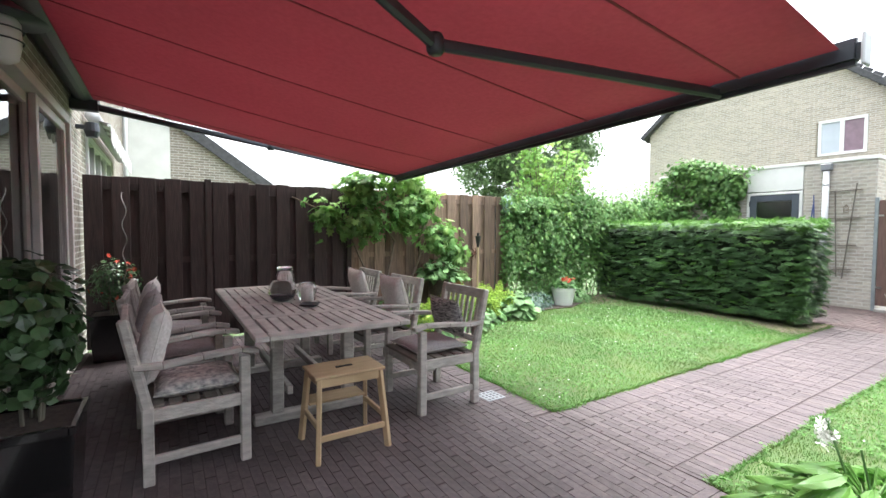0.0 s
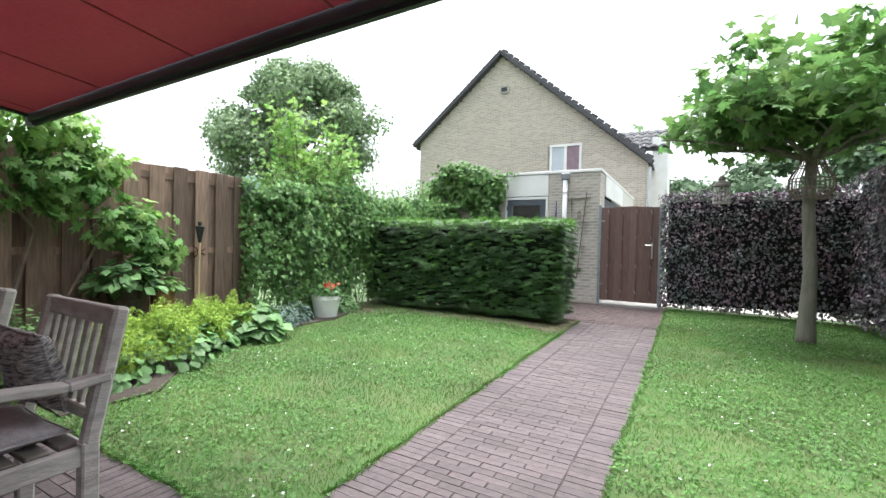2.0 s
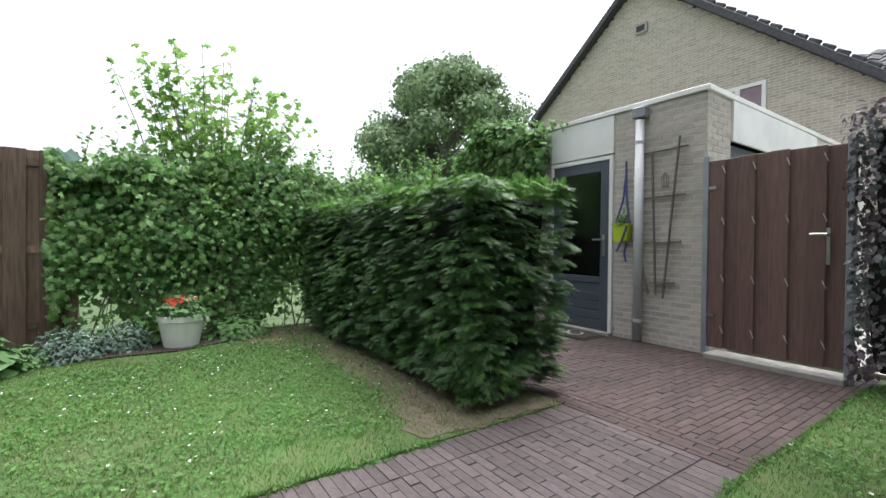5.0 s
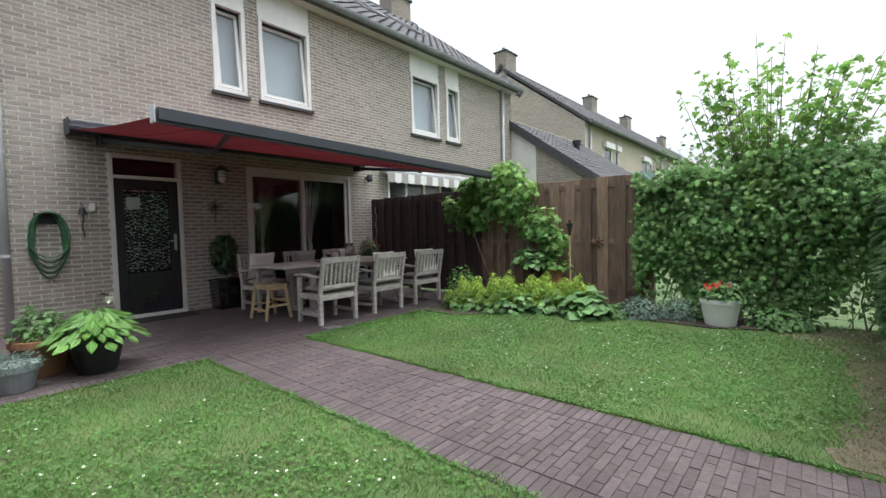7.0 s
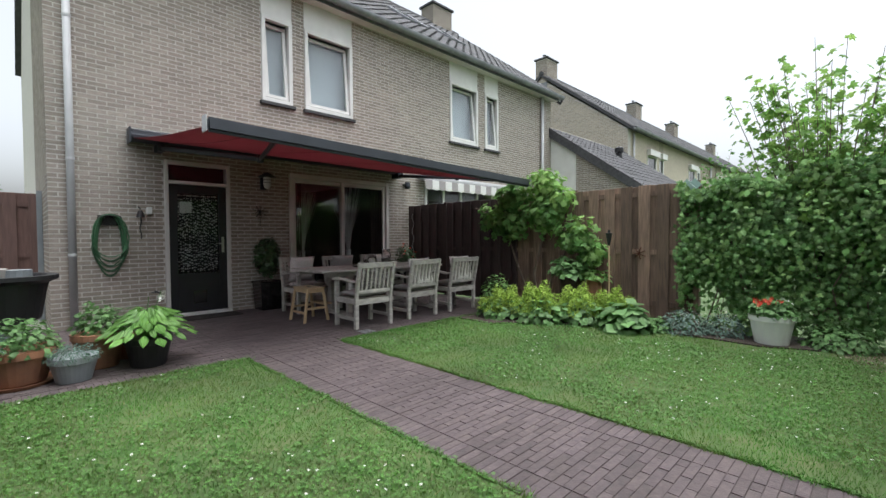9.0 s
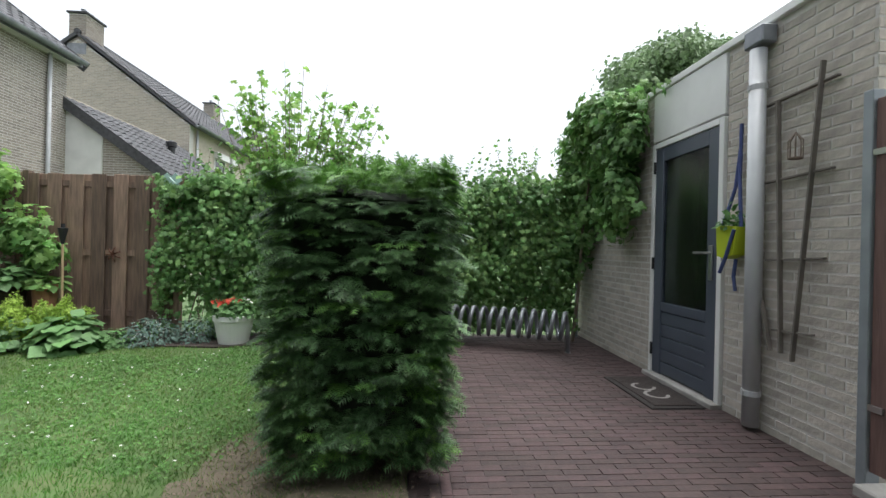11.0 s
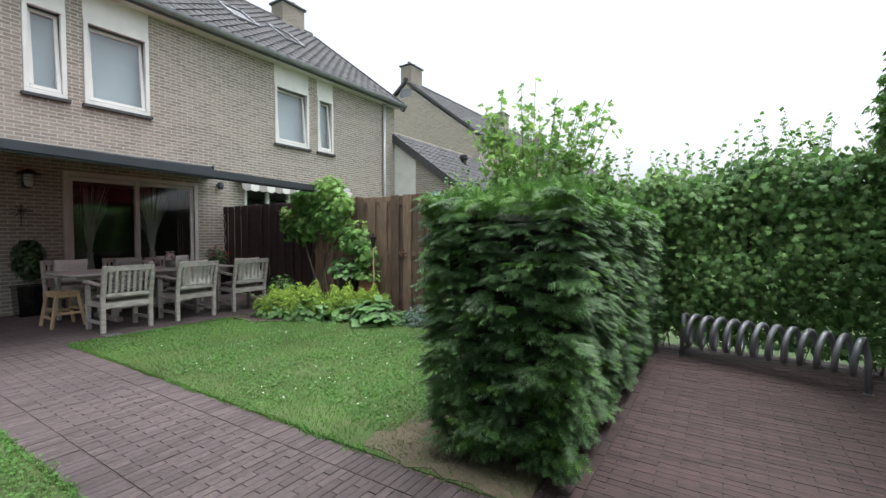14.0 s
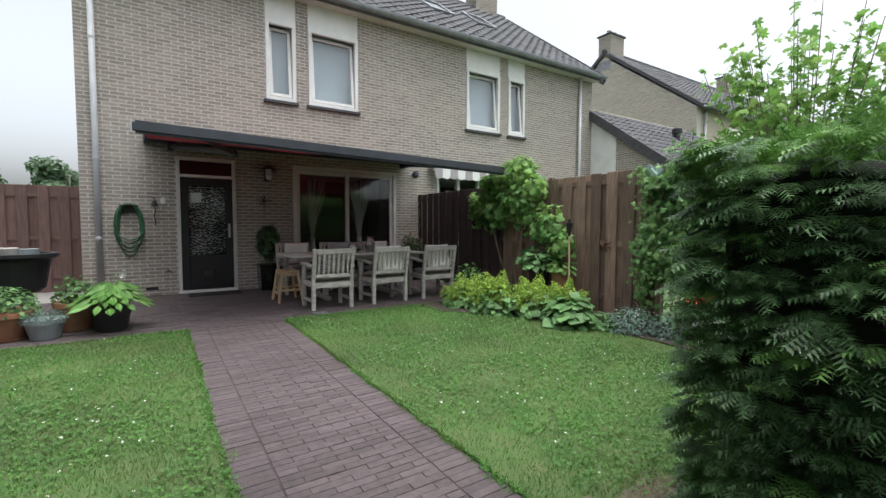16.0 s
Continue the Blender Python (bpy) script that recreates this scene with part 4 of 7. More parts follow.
        part("elbow", bm, M_ALU, t, smooth=True)
        bm = bmesh.new()
        box(bm, s.x - .05, s.x + .05, s.y - .03, -.002, s.z - .05, s.z + .06, .008)
        part("bracket", bm, M_ALU, t)


awning()


# ---- the next row and the low garage ----
def garage():
    x0, x1 = 12.75, 18.9
    bm = bmesh.new()
    prism(bm, [(0.35, -0.05), (-3.0, -0.05), (-3.0, 2.55), (0.35, 4.92)], 0.25, Matrix(((0, 1, 0, x0), (1, 0, 0, 0), (0, 0, 1, 0), (0, 0, 0, 1))))
    w = setting("wall_garage", bm, M_MORTAR, "buff brick side wall of the low garage")
    mm = Matrix(((0, 1, 0, x0), (-1, 0, 0, 0.35), (0, 0, 1, 0), (0, 0, 0, 1)))
    bricks(w, mm, 0, 3.35, 0.0, 4.9, holes=[(0.25, 1.25, 1.0, 4.9)], inside=lambda u, v: v < 4.86 - u * 0.708, mats=(M_BRICK, M_BRICK_I))
    bm = bmesh.new()
    prism(bm, [(0.10, 1.0), (-0.90, 1.0), (-0.90, 4.0), (0.10, 4.70)], 0.03, Matrix(((0, 1, 0, x0 - .03), (1, 0, 0, 0), (0, 0, 1, 0), (0, 0, 0, 1))))
    part("panel", bm, M_WHITE, w, "white weather panel", kind="structure")
    bm = bmesh.new()
    box(bm, x0 + .26, x1, -3.0, -2.75, -.05, 2.5)
    setting("wall_garage_front", bm, M_BRICK_G, "buff brick garage front")
    L = math.hypot(3.6, 2.55)
    ang = math.degrees(math.atan2(2.55, 3.6))
    m = Matrix.Translation((x0 - .1, -3.2, 2.48)) @ pose(0, 0, 0, ang)
    bm = bmesh.new()
    box(bm, 0, x1 - x0 + .1, 0, L, -.10, -.002, 0, m)
    r = setting("roof", bm, M_ROOF_I, "dark tiled lean-to garage roof")
    tiles(r, m, x1 - x0 + .1, L)
    bm = bmesh.new()
    box(bm, -.04, 0.0, 0, L, -.18, .07, 0, m)
    part("verge", bm, M_ROOF_I, r, "dark verge", kind="structure")
    bm = bmesh.new()
    box(bm, x0, x1, .32, .5, -.05, 5.02)
    setting("wall_garage_back", bm, M_BRICK_G, "buff brick garage back wall")
    t = thing("roof_vent", "black vent pipe on the garage roof", "vent pipe", (16.0, -0.9, 3.9))
    bm = bmesh.new()
    lathe(bm, [(.11, 0), (.11, .42)], 12)
    part("pipe", bm, M_BLACKM, t)
    bm = bmesh.new()
    lathe(bm, [(.16, .45), (.16, .6), (.05, .66)], 12)
    part("cowl", bm, M_BLACKM, t)


garage()


def next_row():
    x0, x1 = 19.0, 58.0
    bm = bmesh.new()
    prism(bm, [(0.0, -0.05), (8.6, -0.05), (8.6, 5.9), (4.3, 9.1), (0.0, 5.9)], 0.3, Matrix(((0, 1, 0, x0), (1, 0, 0, 0), (0, 0, 1, 0), (0, 0, 0, 1))))
    w = setting("wall_next_row_end", bm, M_MORTAR, "pale brick end wall of the next row")
    mm = Matrix(((0, 1, 0, x0), (-1, 0, 0, 8.6), (0, 0, 1, 0), (0, 0, 0, 1)))
    bricks(w, mm, 2.6, 8.6, 3.0, 9.1, inside=lambda u, v: v < 5.86 + min(8.6 - u, u) * 0.745, mats=(M_BRICK_G, M_BRICK_G))
    bm = bmesh.new()
    holes = []
    for k in range(6):
        a = x0 + k * 6.3
        holes += [(a + 2.2, a + 3.4, 3.7, 5.3), (a + 3.8, a + 4.4, 3.7, 5.3)]
    slab(bm, x0 + .301, x1, -.05, 5.9, holes, 0.0, .3, I4)
    f = setting("wall_next_row", bm, M_BRICK_G, "pale brick rear wall of the next row")
    for k, h in enumerate(holes):
        t = thing("window", "white window of the next row", "window", ((h[0] + h[1]) / 2, 0, h[2]), group="windows of the next row")
        hw, H = (h[1] - h[0]) / 2, h[3] - h[2]
        bm = bmesh.new()
        for b in ((-hw, hw, 0, .08), (-hw, hw, H - .3, H), (-hw, -hw + .08, .08, H - .3), (hw - .08, hw, .08, H - .3)):
            box(bm, b[0], b[1], -.03, .05, b[2], b[3])
        part("frame", bm, M_WHITE, t)
        bm = bmesh.new()
        box(bm, -hw + .08, hw - .08, .02, .03, .08, H - .3)
        part("pane", bm, M_BLACKG, t)
        if k < 3:
            bm = bmesh.new()
            box(bm, -hw - .03, hw + .03, -.2, -.035, H - .28, H, .01)
            part("shutter_box", bm, M_WHITE, t, "white roller shutter box")
    roof("roof", x0 - .1, x1, None, -.28, 5.9, 4.3, 37.0)
    gutter(x0 - .1, x1, -.36, 5.84)
    for x in (30.6, 38.3, 49.8):
        chimney(x, 4.3, 8.6, 10.2)
    chimney(19.52, 4.35, 8.5, 10.1)
    downpipe("downpipe", x0 + .5, -.075, 0, 5.8)
    downpipe("downpipe", x0 + 12.9, -.075, 0, 5.8)


next_row()


# ---- gabled house across the lane ----
def gable_house():
    Y = -18.0
    xb, xm = 11.35, 7.68
    ze, za = 5.45, 8.45
    zr = 8.45 - (xm - 2.45) * 0.84
    hole = (4.59, 5.73, 3.72, 4.80)
    # the wall faces the garden; u runs from high x to low x
    m = Matrix(((-1, 0, 0, xb), (0, -1, 0, Y), (0, 0, 1, 0), (0, 0, 0, 1)))

    def inside(u, w):
        x = xb - u
        return (w < za - (x - xm) * 0.83 - .06) if x > xm else (w < za - (xm - x) * 0.84 - .06)
    bm = bmesh.new()
    slab(bm, 0, xb - 2.45, -.05, 3.7, [(xb - hole[1], xb - hole[0], hole[2], hole[3])], 0, .3, m)
    us = np.linspace(0, xb - 2.45, 46)
    for a, b in zip(us, us[1:]):
        x = xb - (a + b) / 2
        t = za - (x - xm) * 0.83 if x > xm else za - (xm - x) * 0.84
        box(bm, a, b, 0, .3, hole[3] if hole[0] < x < hole[1] else 3.7, t - .08, 0, m)
    w = setting("wall_gable", bm, M_MORTAR, "pale brick gable wall across the lane")
    bricks(w, m, 0, xb - 2.45, 1.5, 8.4, holes=[(xb - hole[1], xb - hole[0], hole[2], hole[3]), (xb - 7.71, xb - 7.39, 6.95, 7.22)], inside=inside, mats=(M_BRICK_G, M_BRICK_G))
    for nm, p, q in (("verge", (xb + .25, Y + .10, ze - .22), (xm, Y + .10, za + .05)), ("verge", (xm, Y + .10, za + .05), (2.30, Y + .10, za - (xm - 2.3) * .84))):
        bm = bmesh.new()
        bar(bm, p, q, .16, .30, .01, up=(0, 1, 0))
        n = 24
        for k in range(n):
            a = Vector(p).lerp(Vector(q), k / n)
            b = Vector(p).lerp(Vector(q), (k + .92) / n)
            bar(bm, a + Vector((0, -.02, .06)), b + Vector((0, -.02, .10)), .22, .10, .02, up=(0, 1, 0))
        part(nm, bm, M_ROOF_I, w, "verge of dark tiles", kind="structure")
    bm = bmesh.new()
    for (p, q) in (((xb + .25, ze - .2), (xm, za)), ((xm, za), (2.3, za - (xm - 2.3) * .84))):
        prism(bm, [(p[0], p[1]), (q[0], q[1]), (q[0], q[1] - .12), (p[0], p[1] - .12)], -9, Matrix.Translation((0, Y - .05, 0)))
    setting("roof", bm, M_ROOF_I, "dark roof of the gabled house")
    bm = bmesh.new()
    box(bm, xb - .3, xb, Y - 9, Y - .31, -.05, ze - .3)
    box(bm, 2.45, 2.75, Y - 9, Y - .31, -.05, zr - .3)
    box(bm, 2.45, xb, Y - 9.3, Y - 9.01, -.05, ze - .4)
    setting("wall_gable_house", bm, M_BRICK_G, "pale brick side walls")
    t = thing("window", "white window with two lights, one behind a violet curtain", "window", ((hole[0] + hole[1]) / 2, Y, hole[2]))
    hw, H = (hole[1] - hole[0]) / 2, hole[3] - hole[2]
    bm = bmesh.new()
    for b in ((-hw, hw, 0, .08), (-hw, hw, H - .08, H), (-hw, -hw + .08, .08, H - .08), (hw - .08, hw, .08, H - .08), (-.05, .05, .08, H - .08)):
        box(bm, b[0], b[1], -.05, .03, b[2], b[3])
    part("frame", bm, M_WHITE, t)
    bm = bmesh.new()
    box(bm, -hw + .08, -.05, -.02, -.01, .08, H - .08)
    part("pane", bm, mat("violet_curtain", (.27, .19, .23), (.20, .14, .17), 5, .3), t, "pane with a violet curtain")
    bm = bmesh.new()
    box(bm, .05, hw - .08, -.02, -.01, .08, H - .08)
    part("pane", bm, M_BLIND_SKY, t, "pane with a pale curtain")
    t = thing("wall_vent", "square dark vent near the top of the gable", "vent", (7.55, Y + .01, 6.95))
    bm = bmesh.new()
    box(bm, -.17, .17, -.02, .05, 0, .28, .01)
    part("frame", bm, M_STONE, t)
    bm = bmesh.new()
    box(bm, -.11, .13, .05, .056, .06, .22)
    part("grille", bm, M_BLACKM, t)
    t = thing("flue_pipe", "dark flue pipe above the roof slope", "flue", (9.5, Y - 1.2, 6.9))
    bm = bmesh.new()
    lathe(bm, [(.1, 0), (.1, .55), (.15, .56), (.15, .68)], 10)
    part("pipe", bm, M_BLACKM, t)
    # lower wing behind with a dormer side
    m = Matrix.Translation((4.6, Y - .9, 4.6)) @ pose(0, 0, 0, 33, 0, 180)
    bm = bmesh.new()
    box(bm, 0, 2.75, 0, 1.8, -.1, 0, 0, m)
    r = setting("roof", bm, M_ROOF_I, "dark tiled roof of the rear wing")
    tiles(r, m, 2.75, 1.8)
    bm = bmesh.new()
    box(bm, 1.9, 2.4, Y - 3.2, Y - 1.0, -.05, 5.0)
    setting("wall_wing", bm, M_WHITE, "white boarded wall of the rear wing")
    bm = bmesh.new()
    tube(bm, [(2.38, Y + .06, 0), (2.38, Y + .06, 3.8)], .05, 10)
    part("drain_pipe", bm, M_PVC, w, kind="structure")


gable_house()


# ---- brick shed at the end of the garden ----
SY = -11.27


def shed():
    x0, x1, H = 2.79, 6.75, 2.66
    door = (3.83, 4.80, -.02, 2.19)
    pan = (3.83, 4.80, 2.19, 2.66)
    m = Matrix(((-1, 0, 0, x1), (0, -1, 0, SY), (0, 0, 1, 0), (0, 0, 0, 1)))
    f = lambda h: (x1 - h[1], x1 - h[0], h[2], h[3])
    bm = bmesh.new()
    slab(bm, 0, x1 - x0, -.05, H, [f(door), f(pan)], 0, .25, m)
    w = setting("wall_shed", bm, M_MORTAR, "buff brick front wall of the shed")
    bricks(w, m, 0, x1 - x0, 0.0, H - .01, holes=[f(door), f(pan)], near=lambda u, v: u > 2.8 and v > .1, mats=(M_BRICK_S, M_BRICK_SI))
    ms = Matrix(((0, 1, 0, x0), (-1, 0, 0, SY), (0, 0, 1, 0), (0, 0, 0, 1)))
    bm = bmesh.new()
    slab(bm, 0.251, 6.0, -.05, H, [(.52, 3.2, -.05, 2.66)], 0, .25, ms)
    w2 = setting("wall_shed_side", bm, M_MORTAR, "buff brick side wall of the shed")
    bricks(w2, ms, 0.0, .52, 0.0, H - .01, mats=(M_BRICK_S, M_BRICK_SI))
    bm = bmesh.new()
    box(bm, x0 - .03, x0, SY - 3.2, SY - .52, 2.22, 2.655, .004)
    setting("panel", bm, M_WHITE, "white fascia panel above the garage door")
    bm = bmesh.new()
    box(bm, x0 + .06, x0 + .10, SY - 3.2, SY - .52, 0, 2.21)
    setting("garage_door", bm, M_SLATE, "dark garage door")
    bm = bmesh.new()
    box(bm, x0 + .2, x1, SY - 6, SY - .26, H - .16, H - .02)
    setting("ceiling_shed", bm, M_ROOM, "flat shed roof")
    bm = bmesh.new()
    box(bm, x0 - .035, x1 + .02, SY - .05, SY + .035, H + .001, H + .06, .006)
    box(bm, x0 - .035, x0 + .03, SY - 6, SY - .051, H + .001, H + .06, .006)
    setting("coping", bm, M_WHITE, "pale metal roof edge trim")
    bm = bmesh.new()
    box(bm, x1 - .25, x1, SY - 6, SY - .26, -.05, H - .17)
    box(bm, x0, x1, SY - 6.3, SY - 6.01, -.05, H)
    setting("wall_shed_back", bm, M_BRICK_G, "brick rear of the shed")
    bm = bmesh.new()
    box(bm, 3.835, 4.795, SY + .0, SY + .022, 2.20, 2.655, .004)
    box(bm, 3.835, 4.795, SY - .2, SY - .001, 2.20, 2.655)
    setting("panel", bm, M_WHITE, "white panel above the shed door")
    t = thing("shed_door", "closed dark grey half glazed shed door, boarded below", "door", (4.315, SY, 0.0), 180)
    hw = .48
    bm = bmesh.new()
    for b in ((-hw, -hw + .05, 0, 2.18), (hw - .05, hw, 0, 2.18), (-hw + .05, hw - .05, 2.13, 2.18)):
        box(bm, b[0], b[1], -.03, .06, b[2], b[3], .004)
    part("frame", bm, M_WHITE, t, "white frame")
    bm = bmesh.new()
    a = hw - .053
    for b in ((-a, -a + .12, .04, 2.125), (a - .12, a, .04, 2.125), (-a + .12, a - .12, 2.0, 2.125), (-a + .12, a - .12, .62, .70)):
        box(bm, b[0], b[1], -.02, .03, b[2], b[3], .004)
    lf = part("leaf", bm, M_SLATE, t)
    for k in range(5):
        bm = bmesh.new()
        box(bm, -a + .12, a - .12, -.012, .02, .05 + k * .114, .05 + k * .114 + .108, .006)
        part("board", bm, M_SLATE, lf)
    bm = bmesh.new()
    box(bm, -a + .12, a - .12, .0, .008, .70, 2.0)
    part("pane", bm, glass("ribbed_glass", (.55, .6, .65), .12), lf, "dim ribbed pane").visible_shadow = False
    bm = bmesh.new()
    box(bm, a - .085, a - .045, -.034, -.02, .95, 1.22, .004)
    tube(bm, [(a - .065, -.03, 1.16), (a - .065, -.08, 1.16), (a - .19, -.08, 1.16)], .010, 8)
    part("handle", bm, M_STEEL, lf, "steel lever handle")
    for z in (.2, 1.0, 1.9):
        bm = bmesh.new()
        lathe(bm, [(.012, z), (.012, z + .11)], 8, (-a + .0, -.032, 0))
        part("hinge", bm, M_BLACKM, lf)
    bm = bmesh.new()
    box(bm, 3.83, 4.80, SY - .02, SY + .09, -.01, .035, .006)
    setting("threshold", bm, M_STONE, "pale stone threshold of the shed door")
    # dark sheet added behind the shed door pane for the unlit inside
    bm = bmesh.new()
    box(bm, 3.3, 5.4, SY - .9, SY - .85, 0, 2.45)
    setting("wall_shed_inside", bm, M_ROOM, "added wall inside the shed, its dimness painted in")


shed()
downpipe("downpipe", 3.47, SY + .075, 0.03, 2.5, .05, (.2, 2.2))
bm = bmesh.new()
box(bm, 3.39, 3.55, SY + .01, SY + .12, 2.52, 2.64, .01)
setting("rain_hopper", bm, M_ZINC, "grey rainwater outlet box")


# ---- fences ----
def plank_fence(name, x, y0, y1, H, near_n, m, label, end_low=None):
    t = thing(name, label, "fence", (x, (y0 + y1) / 2, 0))
    L = y1 - y0
    step = .125
    n = int(L / step)
    for k in range(n):
        y = -L / 2 + (k + .5) * L / n
        bm = bmesh.new()
        s = -1 if k % 2 else 1
        top = H + random.uniform(-.008, .008)
        box(bm, s * .021 - .009, s * .021 + .009, y - .083, y + .083, .03, top, .004)
        part("plank", bm, m, t)
    for z in (.25, 1.0, H - .12):
        bm = bmesh.new()
        box(bm, -.0115, .0115, -L / 2, L / 2, z - .035, z + .035)
        part("rail", bm, m, t)
    for k in range(int(L / 1.8) + 1):
        y = -L / 2 + min(k * 1.8 + .02, L - .02)
        bm = bmesh.new()
        box(bm, -.045, .045, y - .035, y + .035, 0, H + .02, .005)
        part("post", bm, m, t)
    return t


plank_fence("fence", 6.50, -3.05, -0.05, 1.96, 0, M_FENCED, "dark board-on-board wooden fence under the awning")
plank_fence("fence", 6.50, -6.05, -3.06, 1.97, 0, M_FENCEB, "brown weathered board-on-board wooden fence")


def cross_fence():
    t = thing("side_fence", "brown board fence with small metal fixings beside the house", "fence", (-1.0, 1.2, 0))
    for k in range(17):
        bm = bmesh.new()
        x = -1.15 + k * .14
        box(bm, x, x + .148, -.03 + .04 * (k % 2), -.012 + .04 * (k % 2), .03, 1.92, .004)
        part("plank", bm, M_GATE, t)
    for z in (.3, 1.0, 1.75):
        bm = bmesh.new()
        box(bm, -1.15, 1.2, -.012, .008, z - .03, z + .03)
        part("rail", bm, M_GATE, t)
    bm = bmesh.new()
    box(bm, 1.17, 1.235, -.06, .03, 0, 1.96, .004)
    part("post", bm, M_GREYG, t, "grey galvanised post")


cross_fence()


def gate():
    x0, x1, y, H = 1.71, 2.73, SY + .04, 1.95
    t = thing("garden_gate", "brown board gate with a lever handle in a galvanised frame, closed", "gate", ((x0 + x1) / 2, y, 0))
    hw = (x1 - x0) / 2
    n = 8
    for k in range(n):
        a = -hw + k * 2 * hw / n
        bm = bmesh.new()
        s = .016 if k % 2 else -.012
        box(bm, a - .006, a + 2 * hw / n + .006, s - .009, s + .009, .10, H - .02 * abs(k - 3.5) / 3.5, .004)
        part("plank", bm, M_GATE, t)
    for k in range(1, n, 2):
        for z in (.25, .75, 1.3, 1.8):
            bm = bmesh.new()
            bar(bm, (-hw + k * 2 * hw / n - .014, .036, z), (-hw + k * 2 * hw / n + .012, .036, z + .07), .016, .006, 0)
            part("fixing", bm, M_TEAK, t)
    bm = bmesh.new()
    box(bm, -hw + .09, -hw + .12, .026, .034, .95, 1.25, .003)
    tube(bm, [(-hw + .105, .03, 1.2), (-hw + .105, .07, 1.2), (-hw + .22, .07, 1.2)], .011, 8)
    part("handle", bm, M_STEEL, t)
    for xx, mm in ((-hw - .055, M_GREYG), (hw + .008, M_GREYG)):
        bm = bmesh.new()
        box(bm, xx, xx + .05, -.04, .04, 0, H + .03, .004)
        part("post", bm, mm, t, "galvanised post")
    for z in (.4, 1.65):
        bm = bmesh.new()
        box(bm, hw - .06, hw + .03, .026, .036, z, z + .03)
        part("hinge", bm, M_STEEL, t)
    bm = bmesh.new()
    box(bm, x0 - .03, x1, SY - .10, SY + .16, -.01, .05, .008)
    setting("kerb", bm, M_STONE, "pale concrete step under the gate")


gate()


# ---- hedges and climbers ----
# solid body whose near-black colour holds the shade deep between the leaves
def core(parent, x0, x1, y0, y1, z0, z1, m=None, name="shade_core"):
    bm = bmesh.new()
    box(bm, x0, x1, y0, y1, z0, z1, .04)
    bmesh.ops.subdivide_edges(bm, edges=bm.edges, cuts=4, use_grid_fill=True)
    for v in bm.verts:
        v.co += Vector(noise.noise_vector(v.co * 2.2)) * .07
    return part(name, bm, m or M_CORE, parent, "near-black core that paints in the shade between leaves")


def yew():
    x0, x1, y0, y1, z1 = 2.80, 6.30, -9.15, -8.28, 1.54
    t = thing("yew_hedge", "clipped dark green yew hedge with fresh green tips on top", "hedge", ((x0 + x1) / 2, (y0 + y1) / 2, 0))
    hx, hy = (x1 - x0) / 2, (y1 - y0) / 2
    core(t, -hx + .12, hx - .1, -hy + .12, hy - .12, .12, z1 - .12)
    # fans of sprays: each fan springs from one twig, droops and spreads sideways
    c, cn = box_surface(7000, -hx, hx, -hy, hy, .10, z1, "xXyYZ", .025)
    c -= cn * rng.uniform(-.01, .11, (len(c), 1))
    p, n = np.repeat(c, 5, 0), np.repeat(cn, 5, 0)
    k = len(p)
    taper = np.clip((.8 - p[:, 2]) / .8, 0, 1) * .08
    p[:, :2] -= n[:, :2] * taper[:, None]
    top = n[:, 2] > .5
    spread = np.tile(np.array([-1.0, -.5, 0, .5, 1.0]), k // 5) + rng.normal(0, .12, k)
    side = np.cross(n, [0, 0, 1.0])
    droop = np.repeat(rng.uniform(.15, .75, k // 5), 5)
    turn = np.repeat(rng.normal(0, .35, k // 5), 5)
    tip = n * .68 + side * (spread + turn)[:, None] * .95 + np.array([0, 0, -1.0]) * (droop + .25 * np.abs(spread))[:, None] * (~top)[:, None]
    tip[top] = np.array([0, 0, .7]) + rnd(top.sum(), .8)
    p[top, 2] -= .03
    p += side * (spread * .018)[:, None]
    nor = n * .55 + np.array([0, 0, 1.0]) * (~top)[:, None] + rnd(k, .14)
    nor[top] += rnd(top.sum(), 1.2) * [1, 1, 0]
    fan = np.repeat(rng.random(k // 5), 5)
    fresh = top | ((p[:, 2] > z1 - .14) & (fan < .55)) | (fan < .14)
    sz = rng.uniform(.048, .078, k) * np.repeat(rng.uniform(.8, 1.4, k // 5), 5)
    child(scatter("foliage", p[~fresh], nor[~fresh], tip[~fresh], sz[~fresh], leaf_spray(), M_YEW), t, "dark yew sprays")
    child(scatter("fresh_foliage", p[fresh], nor[fresh], tip[fresh], sz[fresh] * .9, leaf_spray(), M_YEWT), t, "fresh green yew tips")
    bm = bmesh.new()
    for i in range(7):
        x = -hx + .3 + i * .5
        tube(bm, [(x, 0, -.02), (x + random.uniform(-.05, .05), random.uniform(-.05, .05), .35)], .025, 6)
    part("stemwork", bm, M_BARK, t, kind="stuff")


yew()


